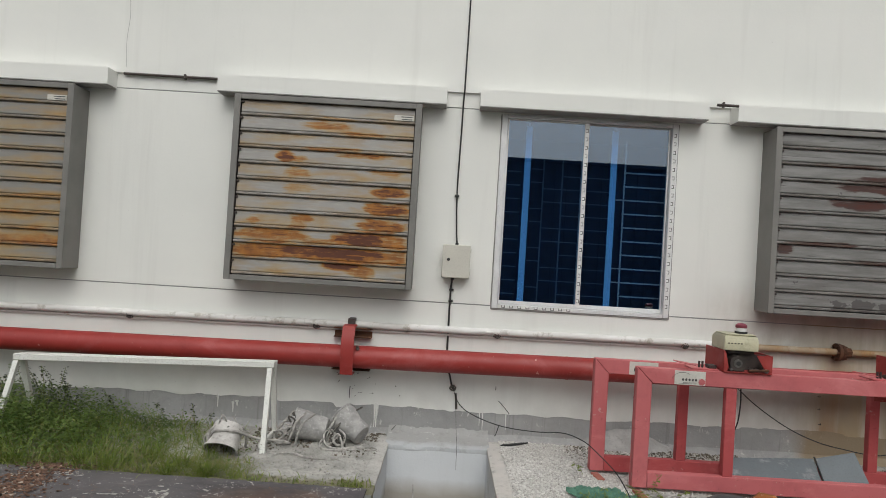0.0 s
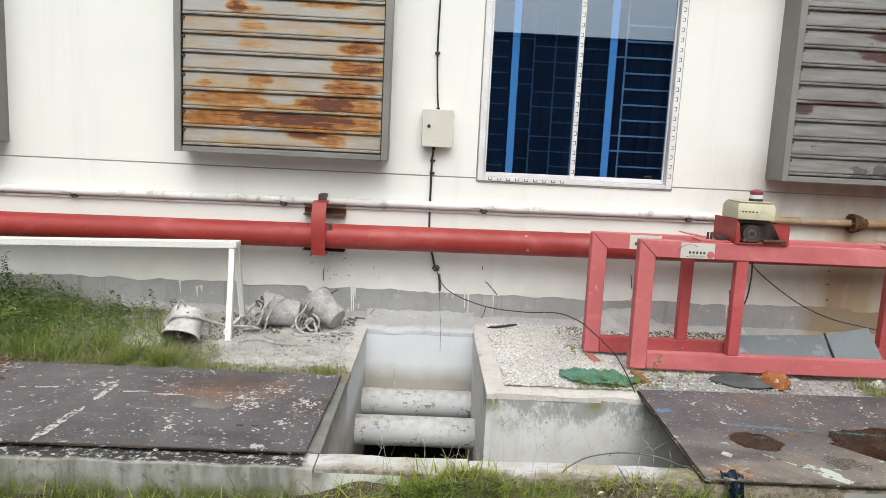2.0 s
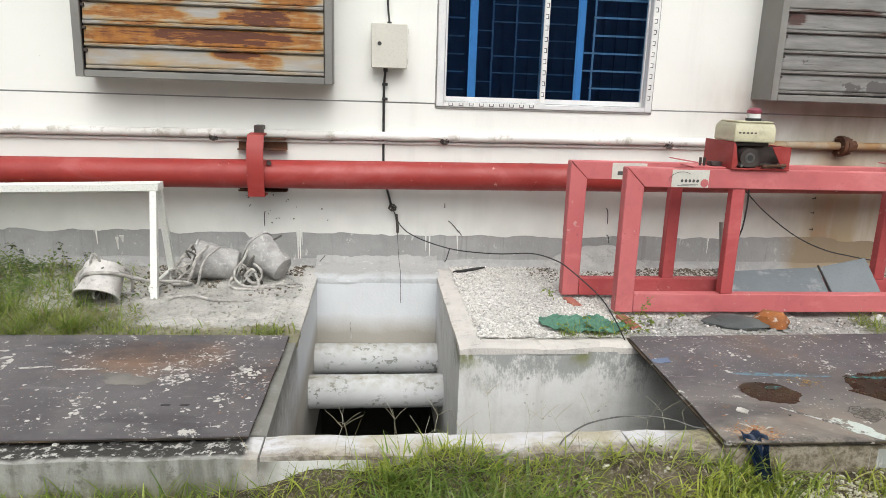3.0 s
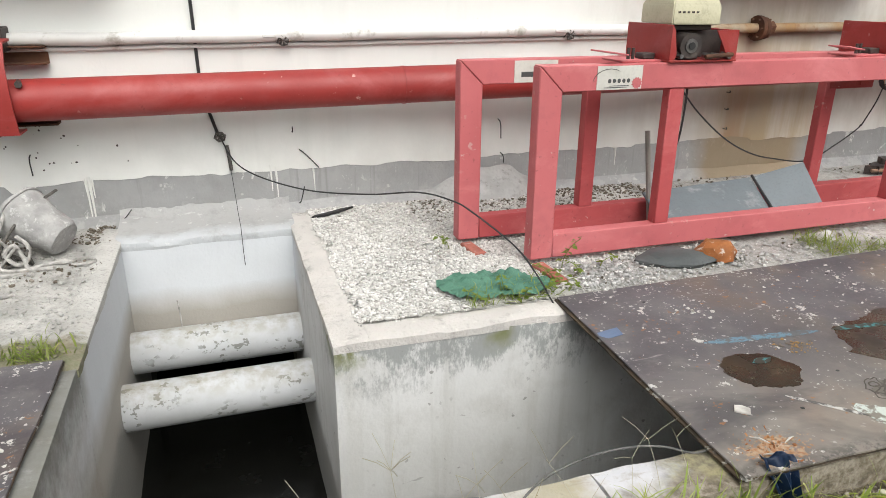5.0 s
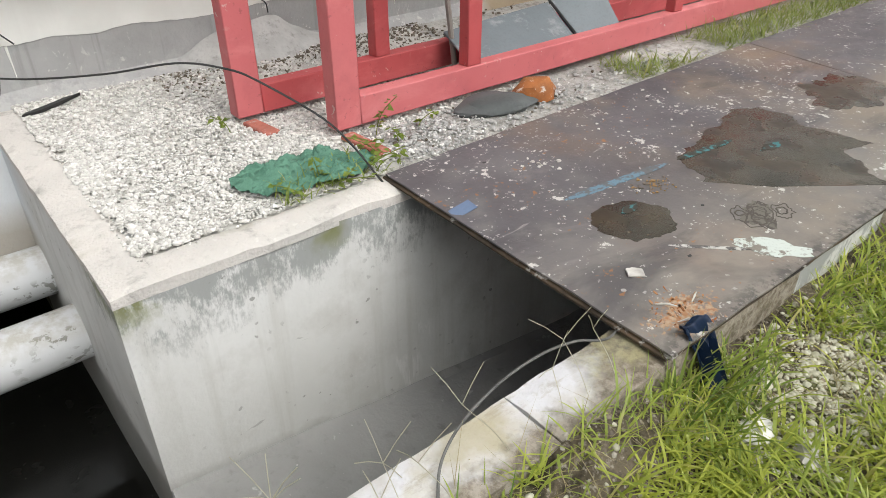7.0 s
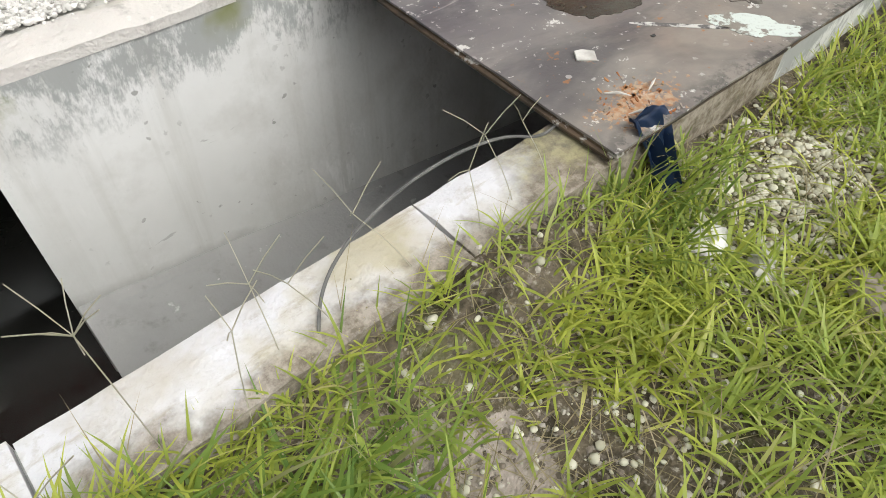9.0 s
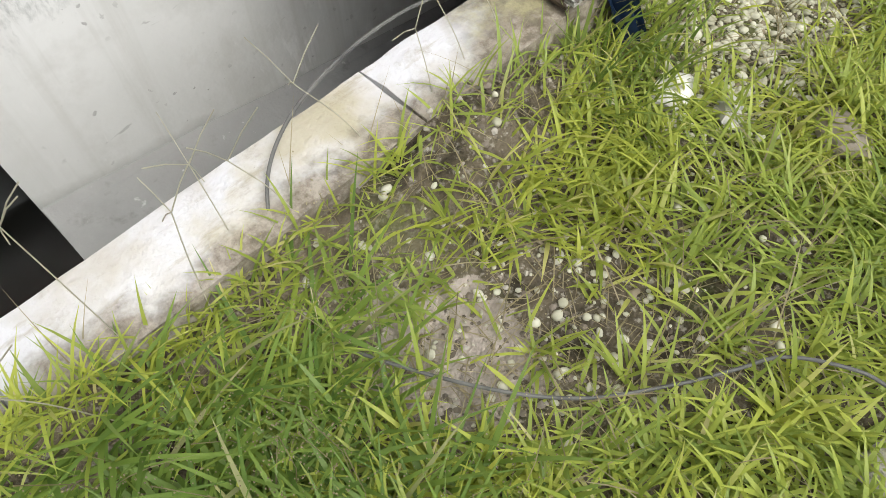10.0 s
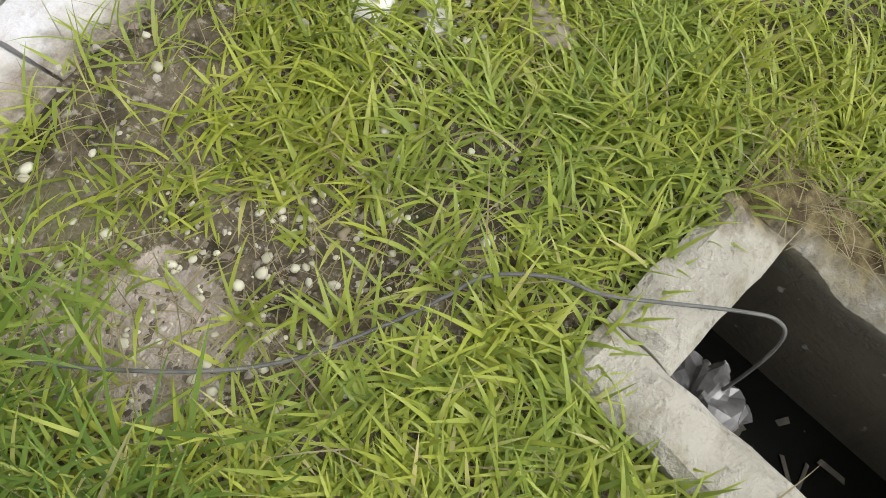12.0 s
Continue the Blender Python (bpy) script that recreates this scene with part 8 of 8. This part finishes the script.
blades("kerb_grass", "scruffy grass along the foot of the kerb", "grass", [(wr_.gauss(c, 0.10), 3.115 - abs(wr_.gauss(0, 0.04)), -0.15) for wr_ in [random.Random(66)] for c, m in ((-1.5, 150), (-1.15, 120), (-0.8, 130), (-0.45, 160), (-0.1, 260), (0.2, 260)) for _ in range(m)], (0.06, 0.17), (0.003, 0.006), (0.1, 0.9), WEED, 67, 5, 0.9)
blades("kerb_grass", "grass leaning over the kerb's outer edge", "grass", [(x, y, ground_height(x, y)) for x, y in ((wr_.gauss(c, 0.09), 3.118 - abs(wr_.gauss(0, 0.025))) for wr_ in [random.Random(65)] for c, m in ((0.1, 160), (0.28, 240), (0.5, 170), (0.66, 70), (0.85, 44), (1.02, 34), (1.2, 80)) for _ in range(m))], (0.03, 0.11), (0.0025, 0.006), (0.2, 1.3), GRASS, 64, 4)
blades("broad_grass", "few broad green blades standing against the kerb", "grass", [(x, 3.10, -0.11) for x in (0.31, 0.325, 0.34, 0.35, 0.365, 0.39, 0.42)], (0.12, 0.20), (0.011, 0.016), (0.05, 0.6), TALL_GRASS, 70, 7, 0.7)
blades("rim_grass", "brown dead grass over the drain's rim", "grass", [tuple(MH @ Vector((U + 0.07 + q_.uniform(-0.05, 0.06), q_.uniform(-0.25, 0.12), -0.125))) for q_ in [random.Random(68)] for _ in range(260)], (0.03, 0.11), (0.001, 0.0025), (0.4, 1.5), STRAW, 69, 4)


def finger_grass(at, lean, spikes, seed):
    """A stalk with a star of thin seed spikes at its tip."""
    q = random.Random(seed)
    plant = thing("finger_grass", "pale stalk with a star of thin seed spikes", "grass", at, group="seed stalks over the kerb")
    tip = Vector(lean)
    part("stalk", tube(curve_points([(0, 0, 0), tuple(tip * 0.5 + Vector((0, 0, 0.02))), tuple(tip)], 5), 0.0008, 5), SPIKE, plant)
    for k in range(spikes):
        a = 6.283 * k / spikes + q.uniform(-0.4, 0.4)
        d = Vector((math.cos(a), math.sin(a), q.uniform(0.3, 1.5))).normalized() * q.uniform(0.045, 0.085)
        part("spike", tube([tuple(tip), tuple(tip + d * 0.5 + Vector((0, 0, 0.004))), tuple(tip + d)], 0.0008, 4), SPIKE, plant)


for k, (x, y, lx, ly, lz, n) in enumerate(((0.46, 3.12, -0.015, 0.08, 0.225, 7), (0.62, 3.12, 0.02, 0.12, 0.14, 4), (0.86, 3.12, -0.05, 0.13, 0.15, 3), (1.04, 3.13, 0.02, 0.12, 0.16, 3), (0.15, 3.12, 0.0, 0.12, 0.15, 4), (-0.05, 3.12, 0.03, 0.10, 0.13, 4), (0.34, 3.10, -0.10, 0.06, 0.12, 5), (0.72, 3.12, -0.05, 0.07, 0.17, 2), (0.95, 3.12, 0.05, 0.10, 0.14, 2), (0.25, 3.11, 0.04, 0.12, 0.17, 3), (0.55, 3.11, 0.03, 0.05, 0.19, 3), (1.12, 3.13, 0.0, 0.10, 0.17, 2), (0.40, 3.08, -0.06, 0.02, 0.20, 3), (0.02, 3.11, -0.03, 0.07, 0.17, 3))):
    finger_grass((x, y, -0.06), (lx, ly, lz if k == 0 else lz * 0.8), n, 60 + k)


def seed_heads(n, x0, x1, y0, y1, seed):
    """Airy panicles: hair-thin branches with tiny pale seeds."""
    q = random.Random(seed)
    bm = bmesh.new()
    for _ in range(n):
        x, y = q.uniform(x0, x1), q.uniform(y0, y1)
        base = Vector((x, y, ground_height(x, y)))
        top = base + Vector((q.uniform(-0.05, 0.05), q.uniform(-0.05, 0.05), q.uniform(0.12, 0.2)))
        add_tube(bm, [base, (base + top) / 2 + Vector((0.01, 0, 0)), top], 0.0007, 3)
        for _ in range(52):
            o = top + Vector((q.gauss(0, 0.028), q.gauss(0, 0.028), q.gauss(-0.02, 0.022)))
            bmesh.ops.create_icosphere(bm, subdivisions=1, radius=q.uniform(0.0007, 0.0013), matrix=Matrix.Translation(o))
    tagged(link("seed_heads", bm, STRAW), "airy panicles of tiny pale grass seeds", "grass", kind="stuff")


seed_heads(30, 0.28, 0.80, 2.68, 3.04, 71)

# weeds on the apron
wr = random.Random(31)
roots = []
while len(roots) < 6000:
    x, y = wr.uniform(-5.0, -1.05), wr.uniform(4.16, 5.36)
    if wr.random() < min(1.0, max(0.0, (-1.12 - x) * 1.7 + 0.5 * noise.noise((x * 3, y * 3, 1)) - 0.25 * max(0.0, y - 4.9))):
        roots.append((x, y, 0.0))
blades("weed_grass", "tangled green weeds on the apron", "grass", roots, (0.05, 0.16), (0.004, 0.008), (0.35, 1.5), APRON_WEED, 31, 5, 1.2)
blades("weed_grass", "long arching grass among the weeds", "grass", [r for r in roots[::2] if r[0] < -2.0], (0.12, 0.25), (0.004, 0.008), (0.2, 1.2), WEED, 38, 6, 1.4)
clump, tufts = [], []
for cx, cy, sx_, sy_, m in ((-1.9, 4.38, 0.35, 0.14, 900), (-1.45, 4.36, 0.18, 0.13, 520), (-1.22, 4.40, 0.10, 0.10, 260), (-2.6, 4.38, 0.4, 0.16, 700)):
    clump += [(wr.gauss(cx, sx_), max(4.165, wr.gauss(cy, sy_)), 0.0) for _ in range(m)]
for _ in range(34):
    cx, cy = wr.uniform(-2.9, -1.12), 4.19 + abs(wr.gauss(0, 0.22))
    tufts += [(wr.gauss(cx, 0.022), max(4.165, wr.gauss(cy, 0.022)), 0.0) for _ in range(wr.randint(20, 60))]
blades("weed_grass", "coarse low grass at the board's edge", "grass", clump, (0.03, 0.12), (0.003, 0.007), (0.35, 1.5), APRON_WEED, 35, 5, 1.3)
blades("weed_tufts", "tufts of long arching grass on the apron", "grass", tufts, (0.06, 0.19), (0.003, 0.006), (0.1, 1.1), WEED, 37, 6, 1.3)
blades("dry_grass", "olive dead blades at the board's edge", "grass", clump[::2], (0.06, 0.17), (0.002, 0.004), (0.6, 1.5), STRAW, 36, 4)
blades("dry_grass", "brown dead grass among the weeds", "grass", [r for r in roots[::5]], (0.08, 0.22), (0.003, 0.006), (0.4, 1.4), STRAW, 32, 4)
blades("moss_tufts", "low green tufts along the apron's edge", "grass", [(c + wr.gauss(0, 0.035), 4.17 + abs(wr.gauss(0, d)), 0.0) for c, d, m in ((-1.28, 0.14, 90), (-1.1, 0.10, 120), (-0.97, 0.05, 70), (-0.83, 0.03, 25), (-0.70, 0.04, 20), (-0.55, 0.02, 15), (-0.41, 0.06, 110), (-0.36, 0.05, 60)) for _ in range(m)] + [(wr.uniform(0.95, 1.3), wr.uniform(4.12, 4.28), 0.01) for _ in range(260)], (0.015, 0.075), (0.003, 0.007), (0.1, 1.1), APRON_WEED, 33, 3)


blades("weed_grass", "green weeds between frame and board", "grass", [(x, y, 0.0) for x, y in ((wr.uniform(2.55, 7.5), wr.uniform(4.17, 4.42)) for _ in range(6500)) if noise.noise((x * 2.1, y * 4, 3)) > 0.10 - 0.75 * (x - 2.6)], (0.03, 0.12), (0.003, 0.006), (0.3, 1.4), APRON_WEED, 34, 4)


def herb(at, h, seed, mat):
    """A leafy weed: a bent stem with pairs of small leaves."""
    q = random.Random(seed)
    plant = thing("weed", "small leafy weed growing beside the wall", "weed", at, group="leafy weeds")
    lean = (q.uniform(-0.12, 0.12), q.uniform(-0.15, 0.02))
    stem = [(lean[0] * t * t, lean[1] * t * t, h * t) for t in (i / 6 for i in range(7))]
    part("stem", tube(stem, 0.0016, 5), APRON_WEED, plant)
    bm = bmesh.new()
    for k in range(int(44 * h / 0.3)):
        t = q.uniform(0.2, 1.0)
        a = q.uniform(0, 6.283)
        o = Vector((lean[0] * t * t, lean[1] * t * t, h * t))
        d = Vector((math.cos(a), math.sin(a), q.uniform(-0.2, 0.6))).normalized()
        s = Vector((-d.y, d.x, q.uniform(-0.3, 0.3))).normalized()
        l, w = q.uniform(0.016, 0.036), q.uniform(0.006, 0.013)
        vs = [bm.verts.new(o + v) for v in (d * 0.006, d * l * 0.5 + s * w, d * l - Vector((0, 0, l * 0.25)), d * l * 0.5 - s * w)]
        bm.faces.new(vs)
    part("leaves", bm, mat, plant)


def thicket(n, seed, x0, x1, y0, high):
    """Low leafy weeds too many to count, as one tangle of small leaves."""
    q = random.Random(seed)
    bm = bmesh.new()
    made = 0
    while made < n:
        x, y = q.uniform(x0, x1), q.uniform(y0, 5.38)
        dens = min(1.0, max(0.06, (x1 - 0.3 - x) * 1.1)) * (0.35 + 0.65 * min(1.0, max(0.0, (y - 4.3) / 0.5))) * (0.5 + 0.9 * max(0.0, 0.4 + noise.noise((x * 2.3, y * 2.3, 5))))
        if q.random() > dens:
            continue
        made += 1
        top = high * (0.25 + 0.75 * min(1.0, max(0.0, (-x - 1.6) / 1.2)) + 0.12 * noise.noise((x * 3, y * 3, 9)))
        o = Vector((x, y, top * q.random() ** 0.6))
        a = q.uniform(0, 6.283)
        d = Vector((math.cos(a), math.sin(a), q.uniform(-0.3, 0.7))).normalized()
        s_ = Vector((-d.y, d.x, q.uniform(-0.4, 0.4))).normalized()
        l, w = q.uniform(0.015, 0.038), q.uniform(0.005, 0.011)
        bm.faces.new([bm.verts.new(o + v) for v in (d * 0.003, d * l * 0.45 + s_ * w, d * l - Vector((0, 0, l * 0.3)), d * l * 0.45 - s_ * w)])
    tagged(link("thicket", bm, BUSH), "low tangle of small-leaved green weeds", "weeds", kind="stuff")


thicket(13000, 41, -4.8, -1.6, 4.5, 0.27)
thicket(7000, 42, -3.2, -1.15, 4.22, 0.16)
for k in range(46):
    x = wr.uniform(-4.2, -2.15) if k < 36 else wr.uniform(-2.1, -1.35)
    herb((x, wr.uniform(4.6, 5.36), 0.0), wr.uniform(0.16, 0.36) * (1.0 if k < 36 else 0.45) * (1.2 if x < -2.5 else 0.7), 100 + k, SPRIG if x < -2.55 and k % 2 else BUSH)
for k, (x, y, h) in enumerate(((1.42, 4.38, 0.16), (1.10, 4.20, 0.10), (1.22, 4.16, 0.09), (1.33, 4.24, 0.10), (1.45, 4.30, 0.10), (1.06, 4.70, 0.10), (1.16, 4.155, 0.07), (1.26, 4.20, 0.08), (1.02, 4.165, 0.06), (1.38, 4.20, 0.07), (1.30, 4.30, 0.09), (1.12, 4.17, 0.05), (1.58, 4.36, 0.06))):
    herb((x, y, 0.0), h, 300 + k, WEED)
# a darker bush behind the bench's far legs
for k in range(16):
    herb((wr.uniform(-3.4, -2.5), wr.uniform(5.12, 5.37), 0.0), wr.uniform(0.26, 0.45), 500 + k, SPRIG)
# dark-leaved sprigs against the plinth
for k, (x, y, h) in enumerate(((-1.93, 5.27, 0.20), (-1.70, 5.24, 0.20), (-1.62, 5.30, 0.15), (-2.30, 5.26, 0.27), (-2.75, 5.30, 0.40), (-2.62, 5.25, 0.34))):
    herb((x, y, 0.0), h, 400 + k, SPRIG)
